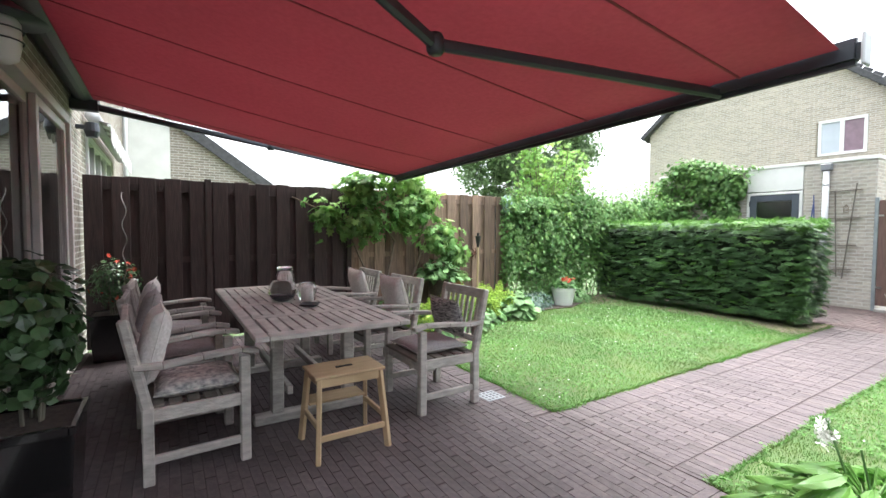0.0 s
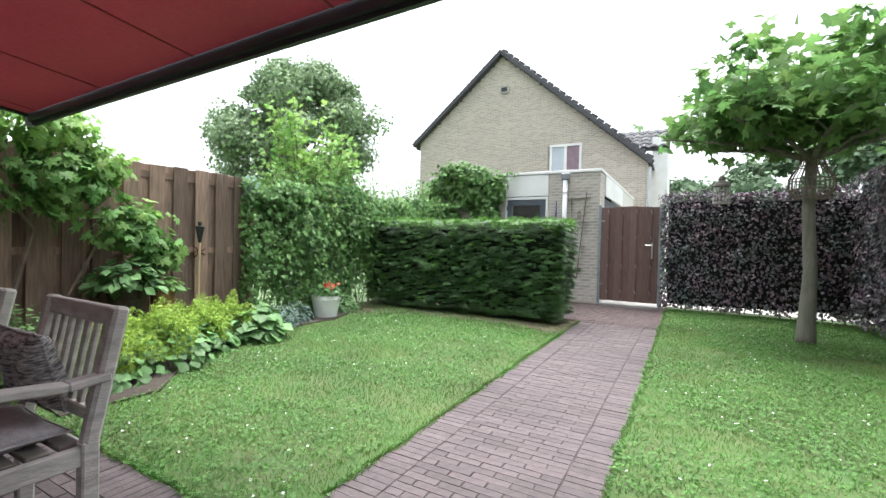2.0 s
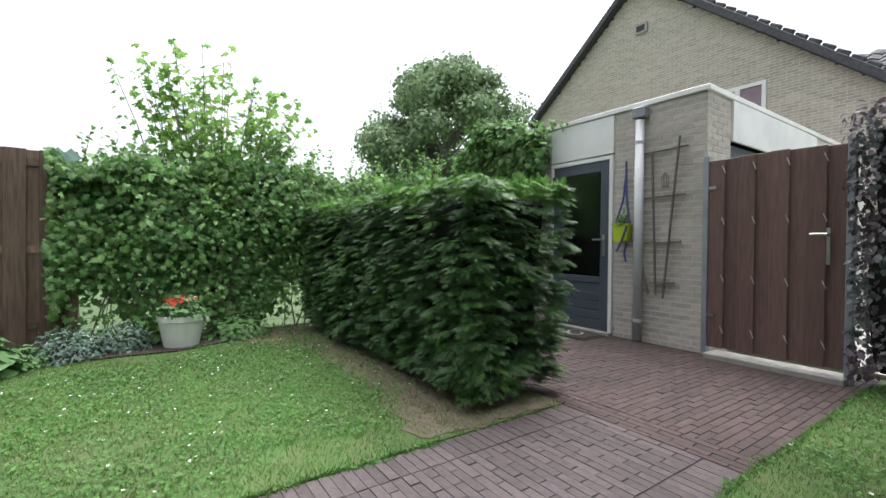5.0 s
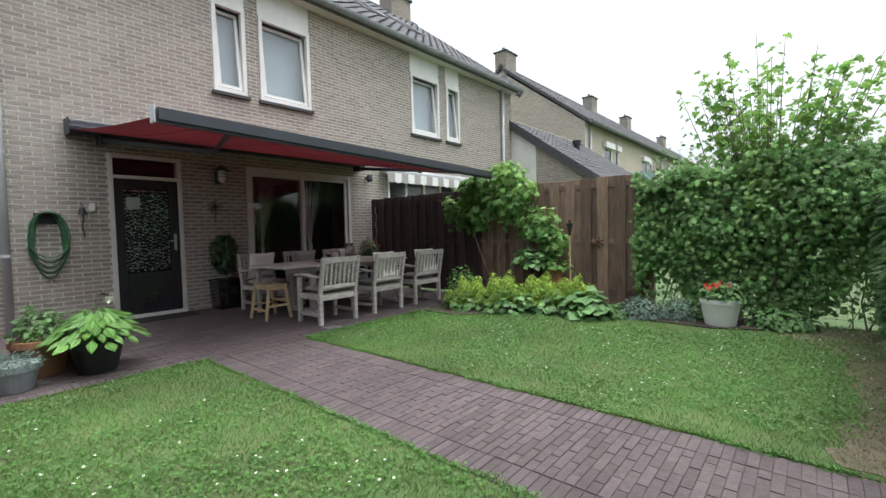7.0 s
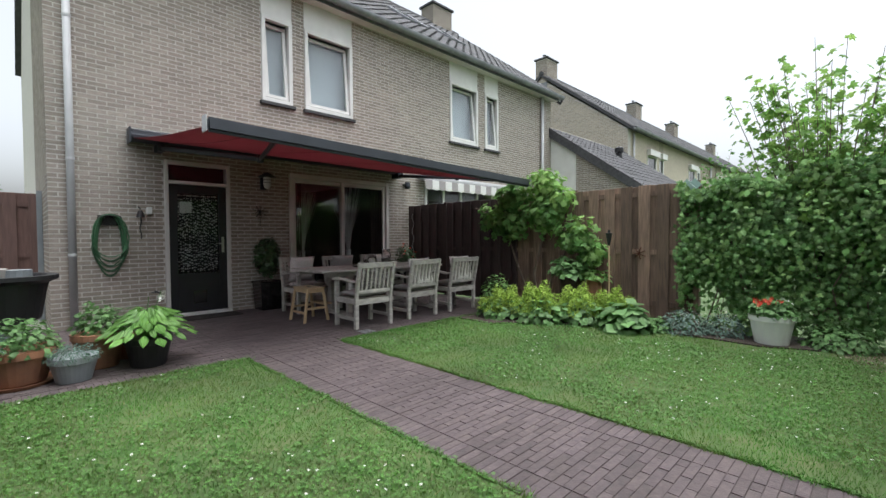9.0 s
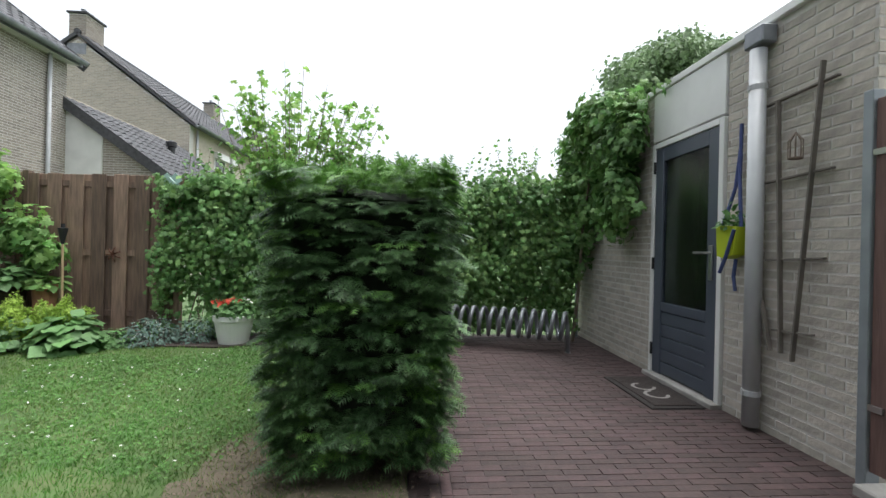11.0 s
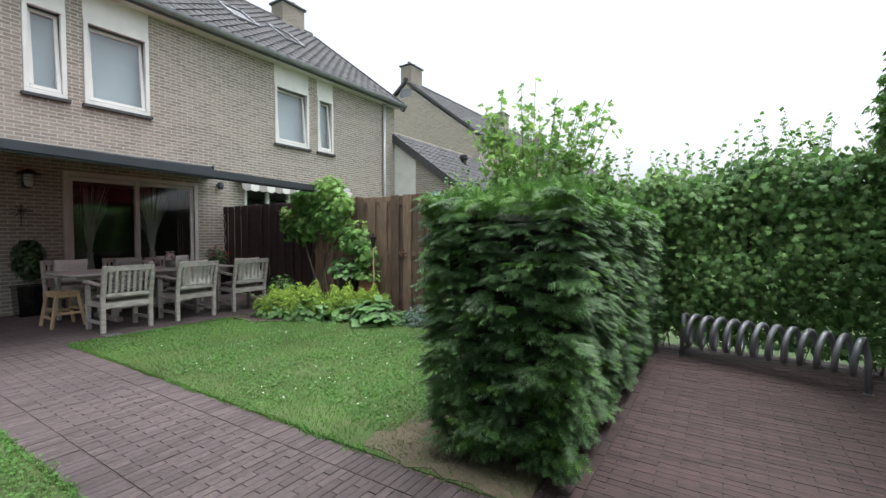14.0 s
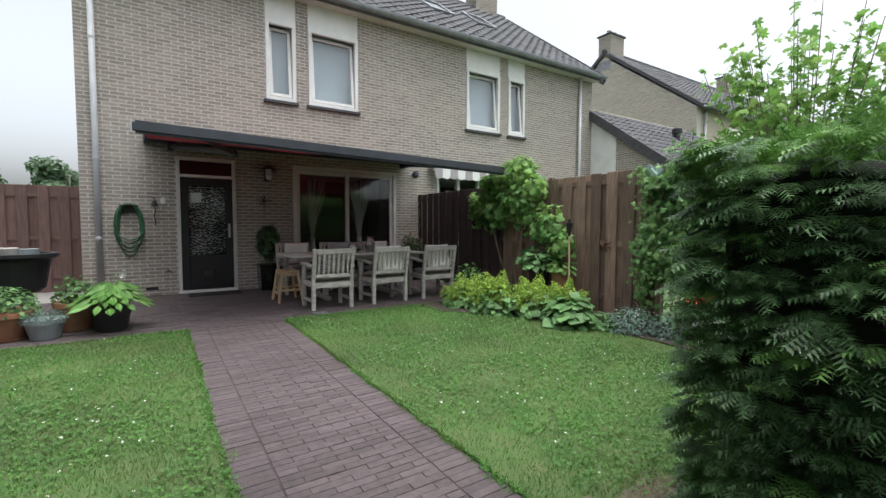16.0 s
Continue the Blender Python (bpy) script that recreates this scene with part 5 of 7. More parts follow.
def beech(at, hx, hy, H, faces, n, label):
    t = thing("beech_hedge", label, "hedge", (*at, 0), group="copper beech hedges")
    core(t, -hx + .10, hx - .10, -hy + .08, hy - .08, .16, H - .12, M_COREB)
    p, nn = box_surface(n, -hx, hx, -hy, hy, .10, H, faces, .06)
    p -= nn * .03 * np.abs(rng.normal(0, 1, len(p)))[:, None]
    k = len(p)
    nor = nn * 1.0 + rnd(k, .5) + [0, 0, .25]
    tip = rnd(k, .5) + [0, 0, -1.0]
    tip[nn[:, 2] > .5] += [0, 0, 1.6]
    child(scatter("foliage", p, nor, tip, rng.uniform(.035, .075, k), leaf_oval(.34), M_BEECH), t, "dark copper leaves")
    bm = bmesh.new()
    step = .28
    L = max(hx, hy)
    for i in range(int(2 * L / step)):
        q = -L + .1 + i * step
        b = (q, 0) if hx > hy else (0, q)
        tube(bm, [(b[0], b[1], -.02), (b[0] + random.uniform(-.04, .04), b[1] + random.uniform(-.04, .04), .4)], .014, 5)
    part("stemwork", bm, M_BARK, t, kind="stuff")


beech((0.14, SY - .02), 1.52, .22, 2.15, "XyYZ", 11000, "dark copper beech hedge beside the gate, bare at the foot")
beech((-1.32, -5.75), .30, 5.55, 2.35, "XYZ", 30000, "tall dark copper beech hedge along the side of the lawn")


def leafy(name, label, category, at, clouds, m, shape, size, stems=None, core_boxes=(), partname="foliage", down=.5, stem_m=None, young=()):
    """A climber or shrub: leaves about the given clouds (centre, spread, number)."""
    t = thing(name, label, category, at)
    for b in core_boxes:
        core(t, *b)
    P, N = [], []
    for c, s, n in clouds:
        d = unit(rnd(n))
        r = rng.random(n) ** .45
        lump = .85 + .35 * np.sin(d[:, 0] * 5 + c[1] * 7) * np.sin(d[:, 2] * 6 + c[2] * 5) + .15 * np.sin(d[:, 1] * 11)
        P.append(np.array(c) + d * (r * lump)[:, None] * np.array(s))
        N.append(d + [0, 0, .35])
    P, N = np.concatenate(P), np.concatenate(N)
    k = len(P)
    for c, s, n in young:
        d = unit(rnd(n))
        q = np.array(c) + d * (rng.random(n) ** .45)[:, None] * np.array(s)
        child(scatter("young_leaves", q, d + [0, 0, .35] + rnd(n, .45), rnd(n, .6) + [0, 0, -down], rng.uniform(size * .5, size, n), shape, M_LIME), t, "fresh lime leaves")
    child(scatter(partname, P, N + rnd(k, .45), rnd(k, .6) + [0, 0, -down], rng.uniform(size * .6, size * 1.2, k), shape, m), t)
    if stems:
        bm = bmesh.new()
        for pts, r in stems:
            tube(bm, pts, r, 6, r1=r * .5)
        part("stemwork", bm, stem_m or M_TWIG, t, kind="stuff")
    return t


def green_fence():
    t = thing("climber_screen", "wire fence overgrown with ivy-like climbers, open at the foot", "climbing plant", (6.52, -8.5, 0))
    # wire mesh and posts
    for k in range(4):
        bm = bmesh.new()
        y = -2.7 + k * 1.8
        box(bm, -.02, .02, y - .02, y + .02, 0, 1.8)
        part("post", bm, M_GREYG, t)
    bm = bmesh.new()
    for k in range(10):
        tube(bm, [(0, -2.7, .1 + k * .18), (0, 2.7, .1 + k * .18)], .002, 3)
    for k in range(60):
        tube(bm, [(0, -2.7 + k * .0915, .08), (0, -2.7 + k * .0915, 1.75)], .0015, 3)
    part("wire_mesh", bm, M_HOSE, t, "green wire mesh", kind="stuff")
    def fill(y0, y1, z0, z1, n, thick, m, size, shape, label):
        y = rng.uniform(y0, y1, n)
        z = z0 + (z1 - z0) * rng.random(n) ** .85
        lump = .13 * np.sin(y * 3.1 + z * 2.3) * np.sin(z * 3.7 - y * 1.7)
        hi = z1 + .18 * np.sin(y * 2.3) + .10 * np.sin(y * 7.1)
        z = np.minimum(z, hi - rng.random(n) * .15)
        lo = np.where(y < -1.15, .02, .20 + .22 * np.sin(y * 2.9 + 1.0) + .2 * np.sin(y * 6.1))
        keep = (z > lo) | (rng.random(n) < .22)
        x = -np.abs(rng.normal(0, thick, n)) - .03 + lump * .9 * -1
        x = np.where(rng.random(n) < .15, -x * .7, x)
        p = np.stack([x, y, z], 1)[keep]
        k = len(p)
        child(scatter("foliage", p, rnd(k, .45) + [-1, 0, .45], rnd(k, .5) + [0, 0, -1], rng.uniform(size * .6, size * 1.25, k), shape, m), t, label)
    fill(-2.6, 2.65, .12, 2.08, 27000, .16, M_IVY, .066, leaf_lobed(), "ivy-like leaves")
    fill(-2.6, 2.4, .8, 2.2, 1500, .20, M_VINE, .085, leaf_oval(.34), "paler leaves among them")
    bm = bmesh.new()
    for i in range(60):
        y = random.uniform(-2.6, 2.5)
        p = [(random.uniform(-.12, .02), y, 0)]
        for j in range(5):
            q = p[-1]
            p.append((q[0] + random.uniform(-.05, .05), q[1] + random.uniform(-.14, .14), q[2] + .32))
        tube(bm, p, random.uniform(.004, .012), 5, r1=.003)
    part("stemwork", bm, M_TWIG, t, kind="stuff")
    # ragged near-black sheet, shade behind the climber leaves painted in
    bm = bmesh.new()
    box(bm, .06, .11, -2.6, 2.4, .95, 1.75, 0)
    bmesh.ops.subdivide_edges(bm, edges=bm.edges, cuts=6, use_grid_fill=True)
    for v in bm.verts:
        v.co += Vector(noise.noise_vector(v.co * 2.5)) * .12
    part("shade_core", bm, M_CORE, t, "near-black core that paints in the shade between leaves")
    # shoots that stand above the screen
    P, N, T = [], [], []
    bm = bmesh.new()
    for i in range(120):
        y = random.uniform(-2.5, 2.4)
        h = random.uniform(.12, .5)
        base = Vector((random.uniform(-.15, .1), y, 2.0 + .15 * math.sin(y * 2.3)))
        tipv = base + Vector((random.uniform(-.12, .12), random.uniform(-.15, .15), h))
        tube(bm, [base, tipv], .003, 4, r1=.0015)
        for j in range(9):
            q = base.lerp(tipv, j / 8)
            P.append(q)
            N.append((random.uniform(-1, 1), random.uniform(-1, 1), .8))
            T.append((random.uniform(-1, 1), random.uniform(-1, 1), .3))
    part("shoots", bm, M_TWIG, t, kind="stuff")
    child(scatter("shoot_leaves", P, N, T, .06, leaf_oval(.36), M_VINE), t)


green_fence()


def tall_bush():
    """The young tree that rises out of the screen, with lime shoots."""
    cx, cy = 6.72, -7.35
    t = thing("young_tree", "young tree with large lime green leaves", "tree", (cx, cy, 0))
    P, N, T = [], [], []
    for i in range(44):
        bm = bmesh.new()
        a = random.uniform(0, 6.28)
        h = random.uniform(2.3, 3.2)
        r = random.uniform(.15, .75)
        end = Vector((r * .7 * math.cos(a), r * 1.65 * math.sin(a), h))
        if i < 7:
            end = Vector((random.uniform(-.15, .15), (i - 3) * .30 + .15, 3.62 - .17 * abs(i - 3)))
        mid = Vector((end.x * .5, end.y * .5, 1.5))
        pts = [Vector((0, 0, 0)), mid * .6, mid, mid.lerp(end, .5) + Vector((0, 0, .1)), end]
        tube(bm, pts, .014, 5, r1=.003)
        part("branch", bm, M_TWIG, t)
        for j in range(46):
            f = random.uniform(.0, 1)
            q = mid.lerp(end, f)
            w = .16 * (1 - f * .75)
            q = q + Vector((random.gauss(0, w), random.gauss(0, w), random.gauss(0, .06)))
            P.append(q)
            N.append((random.uniform(-1, 1), random.uniform(-1, 1), .7))
            T.append((random.uniform(-1, 1), random.uniform(-1, 1), -.3))
    P, N, T = np.array(P), np.array(N), np.array(T)
    child(scatter("foliage", P, N, T, rng.uniform(.06, .12, len(P)), leaf_lobed(), M_LIME), t, "lime green leaves")


tall_bush()


def grape_vine():
    pts = lambda *a: [Vector(q) for q in a]
    clouds = [((-.12, .75, 1.95), (.20, .38, .28), 330), ((-.18, .75, 1.5), (.20, .45, .35), 300), ((-.2, .05, 1.65), (.2, .45, .40), 380),
              ((-.2, -.50, 1.25), (.2, .35, .35), 240), ((-.2, -.80, 1.0), (.2, .28, .25), 170), ((-.1, 1.25, 1.6), (.12, .35, .35), 90)]
    leafy("grape_vine", "grape vine with bright green leaves trained over the wooden fence", "climbing plant", (6.36, -3.9, 0), clouds, M_VINE, leaf_lobed(), .135,
          [(pts((0, .3, 0), (-.05, .35, .6), (-.02, .2, 1.2), (-.05, .6, 1.8)), .03), (pts((0, .1, 0), (-.08, .0, .5), (-.03, -.3, 1.1), (-.1, -.8, 1.4)), .022),
           (pts((0, .4, 0), (-.08, .7, .8), (-.05, 1.0, 1.5), (-.03, 1.7, 1.8)), .02)], down=.9,
          young=[((-.15, .12, 2.12), (.22, .42, .26), 300), ((-.18, -.25, 1.85), (.2, .25, .25), 140), ((-.2, -.62, 1.4), (.18, .22, .2), 25)])


grape_vine()


def shed_climber():
    clouds = [((0, 0, 2.35), (.75, .20, .50), 1100), ((-.45, .05, 1.75), (.40, .18, .55), 600), ((.55, .0, 1.7), (.6, .22, .6), 800), ((.75, .05, 1.15), (.45, .2, .5), 350), ((-.55, .06, 2.35), (.30, .16, .45), 520), ((.10, .04, 2.68), (1.05, .22, .24), 760), ((.30, .04, 2.88), (.50, .20, .22), 260), ((-.74, .05, 2.35), (.26, .15, .45), 330), ((.90, .05, 2.25), (.40, .2, .5), 400), ((-.60, .06, 1.85), (.20, .12, .40), 220)]
    leafy("shed_climber", "creeper hanging over the shed wall and roof edge", "climbing plant", (5.65, SY + .14, 0), clouds, M_IVY, leaf_lobed(), .10,
          [([Vector((.55, .1, 0)), Vector((.5, .05, .7)), Vector((.35, .08, 1.4)), Vector((.2, .05, 2.2))], .025),
           ([Vector((.65, .15, 0)), Vector((.72, .05, .6)), Vector((.5, .08, 1.6))], .015)], down=1.2)


shed_climber()


def bed_plants():
    def clump(name, label, category, at, r, h, n, m, size, shape, flowers=0, fm=None, fsize=.02):
        t = thing(name, label, category, (*at, .015))
        d = unit(rnd(n))
        d[:, 2] = np.abs(d[:, 2])
        P = d * np.array([r, r, h * (.72 if flowers > 1000 else 1)]) * (.55 + .45 * rng.random(n) ** .5)[:, None]
        child(scatter("foliage", P, d + [0, 0, .7] + rnd(n, .3), d * [1, 1, .2] + rnd(n, .4), rng.uniform(size * .6, size * 1.2, n), shape, m), t)
        if flowers:
            d = unit(rnd(flowers))
            d[:, 2] = np.abs(d[:, 2]) + .25
            d = unit(d)
            lump = .85 + .25 * np.sin(d[:, 0] * 7 + at[0] * 3) * np.sin(d[:, 1] * 8)
            P = d * np.array([r * 1.02, r * 1.02, h * 1.12]) * (lump * (.82 + .2 * rng.random(flowers)))[:, None]
            child(scatter("bloom", P, rnd(flowers) + [0, 0, .6], rnd(flowers), rng.uniform(fsize * .6, fsize * 1.4, flowers), leaf_petals(), fm), t)
        bm = bmesh.new()
        for i in range(14):
            a = random.uniform(0, 6.28)
            tube(bm, [(0, 0, -.01), (r * .5 * math.cos(a), r * .5 * math.sin(a), h * .8)], .004, 4)
        part("stemwork", bm, M_HERB, t, kind="stuff")
    for x, y, r, h in ((5.25, -3.72, .42, .42), (5.35, -4.25, .42, .50), (5.62, -4.75, .40, .48), (5.75, -5.2, .34, .46)):
        clump("ladys_mantle", "lady's mantle in lime yellow flower over round leaves", "plant", (x, y), r, h, 260, M_HERB, .10, leaf_oval(.5), 4600, M_ALCH, .024)
    clump("shrub", "small dark leaved shrub by the patio edge", "plant", (5.55, -3.35), .33, .62, 700, M_IVY, .06, leaf_oval(.36))
    clump("broad_leaf_plant", "plant with broad rough green leaves", "plant", (5.55, -5.45), .30, .36, 150, M_HERB, .16, leaf_oval(.5))
    clump("blue_grey_plant", "low blue-grey cushion plant", "plant", (5.92, -6.05), .30, .28, 900, M_BLUEG, .045, leaf_oval(.25), 160, M_FLOWER_W, .012)
    clump("blue_grey_plant", "low blue-grey cushion plant with a few pale flowers", "plant", (6.05, -6.45), .26, .28, 700, M_BLUEG, .045, leaf_oval(.25), 90, M_FLOWER_W, .012)
    clump("ground_cover", "low green ground cover at the edge of the bed", "plant", (5.75, -5.72), .24, .18, 350, M_HERB, .05, leaf_oval(.4))
    clump("weeds", "fresh green weeds at the foot of the screen", "plant", (6.2, -7.5), .35, .25, 500, M_HERB, .07, leaf_oval(.36))
    clump("weeds", "fresh green weeds at the foot of the screen", "plant", (6.32, -6.75), .25, .35, 400, M_IVY, .07, leaf_oval(.36))


bed_plants()


def plane_tree():
    x, y = -0.10, -9.12
    t = thing("plane_tree", "roof-trained plane tree with slim grey trunk and flat leafy crown", "tree", (x, y, 0))
    bm = bmesh.new()
    tube(bm, [(0, 0, -.02), (.0, .0, .1), (-.02, .01, .9), (.02, 0, 1.7), (.0, 0, 2.45)], .085, 12, r1=.06)
    for v in bm.verts:
        if v.co.z < .12:
            v.co.x *= 1.3
            v.co.y *= 1.3
    part("trunk", bm, M_BARK, t, smooth=True)
    limbs = []
    for i in range(9):
        bm = bmesh.new()
        a = i * 2 * math.pi / 9 + .2
        L = random.uniform(1.3, 1.8)
        e = Vector((L * math.cos(a), L * .85 * math.sin(a), random.uniform(2.55, 2.85)))
        p = [Vector((0, 0, 2.3)), Vector((e.x * .3, e.y * .3, 2.5)), Vector((e.x * .7, e.y * .7, 2.6)), e]
        tube(bm, p, .035, 7, r1=.01)
        limbs.append(p)
        for j in range(5):
            b = p[1].lerp(p[3], random.random())
            c = b + Vector((random.uniform(-.4, .4), random.uniform(-.4, .4), random.uniform(.1, .9)))
            tube(bm, [b, b.lerp(c, .5) + Vector((0, 0, .05)), c], .010, 5, r1=.004)
            limbs.append([b, c, c, c])
        part("limb", bm, M_BARK, t)
    P = []
    for p in limbs:
        for j in range(44):
            f = random.uniform(.2, 1)
            q = (p[0].lerp(p[1], f * 3) if f < .33 else p[1].lerp(p[3], (f - .33) / .67))
            P.append(q + Vector((random.gauss(0, .17), random.gauss(0, .17), abs(random.gauss(.05, .2)))))
    for i in range(500):
        a, r = random.uniform(0, 6.28), 1.7 * math.sqrt(random.random())
        P.append(Vector((r * math.cos(a), r * .85 * math.sin(a), 2.45 + .25 * random.random() + random.random() * (1.05 - .3 * r))))
    P = np.array(P)
    P = P[P[:, 2] > 2.22]
    k = len(P)
    child(scatter("crown", P, rnd(k, .5) + [0, 0, .9], rnd(k, .8) + [0, 0, -.5], rng.uniform(.12, .23, k), leaf_lobed(), M_PLANE), t, "large lobed leaves")


plane_tree()


def far_tree(name, label, at, H, R, base, n, m, size=.3, trunk=.25, lumps=26, seed=3):
    r2 = random.Random(seed)
    t = thing(name, label, "tree", (*at, -.06))
    bm = bmesh.new()
    tube(bm, [(0, 0, 0), (.1, 0, H * .3), (0, .1, H * .6), (.1, 0, H * .85)], trunk, 8, r1=trunk * .25)
    part("trunk", bm, M_BARK, t, smooth=True)
    P, N = [], []
    for i in range(lumps):
        bm = bmesh.new()
        a = r2.uniform(0, 6.28)
        z = r2.uniform(base, H * .95)
        f = (z - base) / (H - base)
        rr = R * math.sin(math.pi * min(.12 + f * .85, 1)) ** .6 * r2.uniform(.35, .95)
        c = Vector((rr * math.cos(a), rr * math.sin(a), z))
        tube(bm, [(0, 0, max(z - rr * .7, H * .2)), c * .5 + Vector((0, 0, z * .5 - rr * .1)), c], trunk * .25, 5, r1=.02)
        part("limb", bm, M_BARK, t)
        s = R * r2.uniform(.16, .34)
        k = n // lumps
        d = unit(rnd(k))
        q = np.array(c) + d * (rng.random(k) ** .4)[:, None] * np.array([s, s, s * .7]) + rnd(k, s * .12)
        P.append(q)
        N.append(d)
    P, N = np.concatenate(P), np.concatenate(N)
    k = len(P)
    child(scatter("crown", P, N + rnd(k, .5) + [0, 0, .3], rnd(k) + [0, 0, -.3], rng.uniform(size * .5, size, k), leaf_oval(.4), m), t, "leafy crown")


far_tree("broad_tree", "large broad-leaved tree with an airy uneven crown", (23.6, -22.8), 12.9, 5.2, 3.5, 52000, M_TREE, .30, .3, 70, 11)
for i, (x, y, h, r) in enumerate(((-3, -46, 8.5, 5.5), (-12, -50, 12.5, 7), (-21, -42, 12.5, 7), (-30, -38, 13, 7), (3.5, -62, 9, 5), (-38, -26, 9, 7), (-7, 55, 8, 5), (-12, 40, 6, 4), (-4, 62, 8, 5))):
    far_tree("far_tree", "green tree far off, haze put into its leaf colour", (x, y), h, r, 1.0, 11000, M_TREEB, .6, .25, 22, 20 + i)


def far_house():
    t = thing("far_house", "small brick house with a dark pitched roof beyond the fence", "house", (33.0, -19.5, -.06))
    bm = bmesh.new()
    box(bm, -3.5, 3.5, -4, 4, 0, 4.3)
    prism(bm, [(-3.5, 4.3), (3.5, 4.3), (0, 6.9)], 8, Matrix.Translation((0, -4, 0)))
    part("wall", bm, M_BRICK_G, t)
    bm = bmesh.new()
    for s in (-1, 1):
        bar(bm, (0, 0, 7.0), (s * 4.0, 0, 4.05), 8.4, .14, 0, up=(0, 1, 0))
    part("roof", bm, M_ROOF_I, t)
    bm = bmesh.new()
    box(bm, -3.54, -3.5, -1, 1, 2.2, 3.6)
    part("window", bm, M_BLACKG, t)


# ---- patio furniture ----
def armchair():
    """Garden armchair, its back at -y, facing +y."""
    t = thing("garden_armchair", "weathered grey teak garden armchair with a slatted back", "chair", (0, 0, 0), group="chairs round the garden table")
    W, D = .315, .27
    for s in (-1, 1):
        bm = bmesh.new()
        bar(bm, (s * (W - .03), D - .03, 0), (s * (W - .03), D - .03, .625), .055, .055, .006)
        part("front_leg", bm, M_TEAK, t)
        bm = bmesh.new()
        bar(bm, (s * (W - .03), -D + .03, 0), (s * (W - .03), -D + .03, .42), .055, .055, .006)
        bar(bm, (s * (W - .03), -D + .03, .40), (s * (W - .03), -D - .07, .90), .055, .055, .012)
        part("back_leg", bm, M_TEAK, t)
        bm = bmesh.new()
        pts = [(-D - .03, .645), (-D + .10, .635), (0.02, .655), (D - .05, .665), (D + .045, .645)]
        for a, b in zip(pts, pts[1:]):
            bar(bm, (s * (W - .025), a[0], a[1]), (s * (W - .025), b[0], b[1]), .065, .032, .006)
        part("armrest", bm, M_TEAK, t, "curved armrest")
        bm = bmesh.new()
        bar(bm, (s * (W - .03), -D + .05, .13), (s * (W - .03), D - .05, .13), .028, .045, .004)
        part("side_stretcher", bm, M_TEAK, t)
        bm = bmesh.new()
        bar(bm, (s * (W - .03), -D + .05, .37), (s * (W - .03), D - .05, .37), .03, .07, .004)
        part("side_rail", bm, M_TEAK, t)
    bm = bmesh.new()
    bar(bm, (-W + .05, D - .03, .36), (W - .05, D - .03, .36), .03, .075, .004)
    part("front_rail", bm, M_TEAK, t)
    bm = bmesh.new()
    bar(bm, (-W + .05, -D + .03, .36), (W - .05, -D + .03, .36), .03, .075, .004)
    part("back_rail", bm, M_TEAK, t)
    for k in range(6):
        y = -D + .075 + k * .088
        bm = bmesh.new()
        box(bm, -W + .055, W - .055, y - .034, y + .034, .398 - .012 * math.sin(math.pi * (k + .5) / 6), .418 - .012 * math.sin(math.pi * (k + .5) / 6), .004)
        part("seat_slat", bm, M_TEAKD, t)
    bm = bmesh.new()
    bar(bm, (-W + .05, -D - .062, .86), (W - .05, -D - .062, .86), .075, .03, .005, up=(0, 1, 0))
    part("top_rail", bm, M_TEAK, t)
    bm = bmesh.new()
    bar(bm, (-W + .05, -D + .005, .50), (W - .05, -D + .005, .50), .05, .028, .005, up=(0, 1, 0))
    part("lower_rail", bm, M_TEAK, t)
    for k in range(7):
        x = -W + .10 + k * (2 * W - .2) / 6
        bm = bmesh.new()
        bar(bm, (x, -D + .0, .52), (x, -D - .058, .835), .034, .016, .003)
        part("back_slat", bm, M_TEAK, t)
    return t


def pillow(name, label, at, rx, rz, w, h, d, m, seam=False):
    t = thing(name, label, "cushion", (0, 0, 0))
    t.matrix_basis = pose(*at, rx, 0, rz)
    bm = bmesh.new()
    n = 12
    top, bot = {}, {}
    for i in range(n + 1):
        for j in range(n + 1):
            u, v = i / n * 2 - 1, j / n * 2 - 1
            e = ((1 - u ** 4) * (1 - v ** 4)) ** .5
            sx = w / 2 * u * (1 - .06 * (1 - v * v) * u * u)
            sz = h / 2 * v * (1 - .06 * (1 - u * u) * v * v)
            wr = .006 * math.sin(u * 9 + v * 5)
            top[i, j] = bm.verts.new((sx, -(d / 2) * e + wr * e, sz))
            bot[i, j] = top[i, j] if i in (0, n) or j in (0, n) else bm.verts.new((sx, (d / 2) * e + wr * e, sz))
    for i in range(n):
        for j in range(n):
            bm.faces.new((top[i, j], top[i + 1, j], top[i + 1, j + 1], top[i, j + 1]))
            bm.faces.new((bot[i, j], bot[i, j + 1], bot[i + 1, j + 1], bot[i + 1, j]))
    part("cover", bm, m, t, smooth=True)
    bm = bmesh.new()
    rim = [(-w / 2, 0, -h / 2), (-w / 2 * .94, 0, 0), (-w / 2, 0, h / 2), (0, 0, h / 2 * .94), (w / 2, 0, h / 2), (w / 2 * .94, 0, 0), (w / 2, 0, -h / 2), (0, 0, -h / 2 * .94)]
    tube(bm, rim, .005, 5, closed=True)
    part("piping", bm, m, t)
    return t


def seat_pad(label, at, rz, w, d, h, m):
    return pillow("seat_cushion", label, at, 90, rz, w, d, h, m)


M_PATT = mat("patterned_cloth", (0.62, 0.60, 0.56), (0.20, 0.20, 0.21), 34, 0.95, 0.3)
M_BW = mat("black_white_weave", (0.50, 0.47, 0.46), (0.03, 0.028, 0.032), 26, 0.95, 0.6, stretch=(1, 1, 5))
base = armchair()
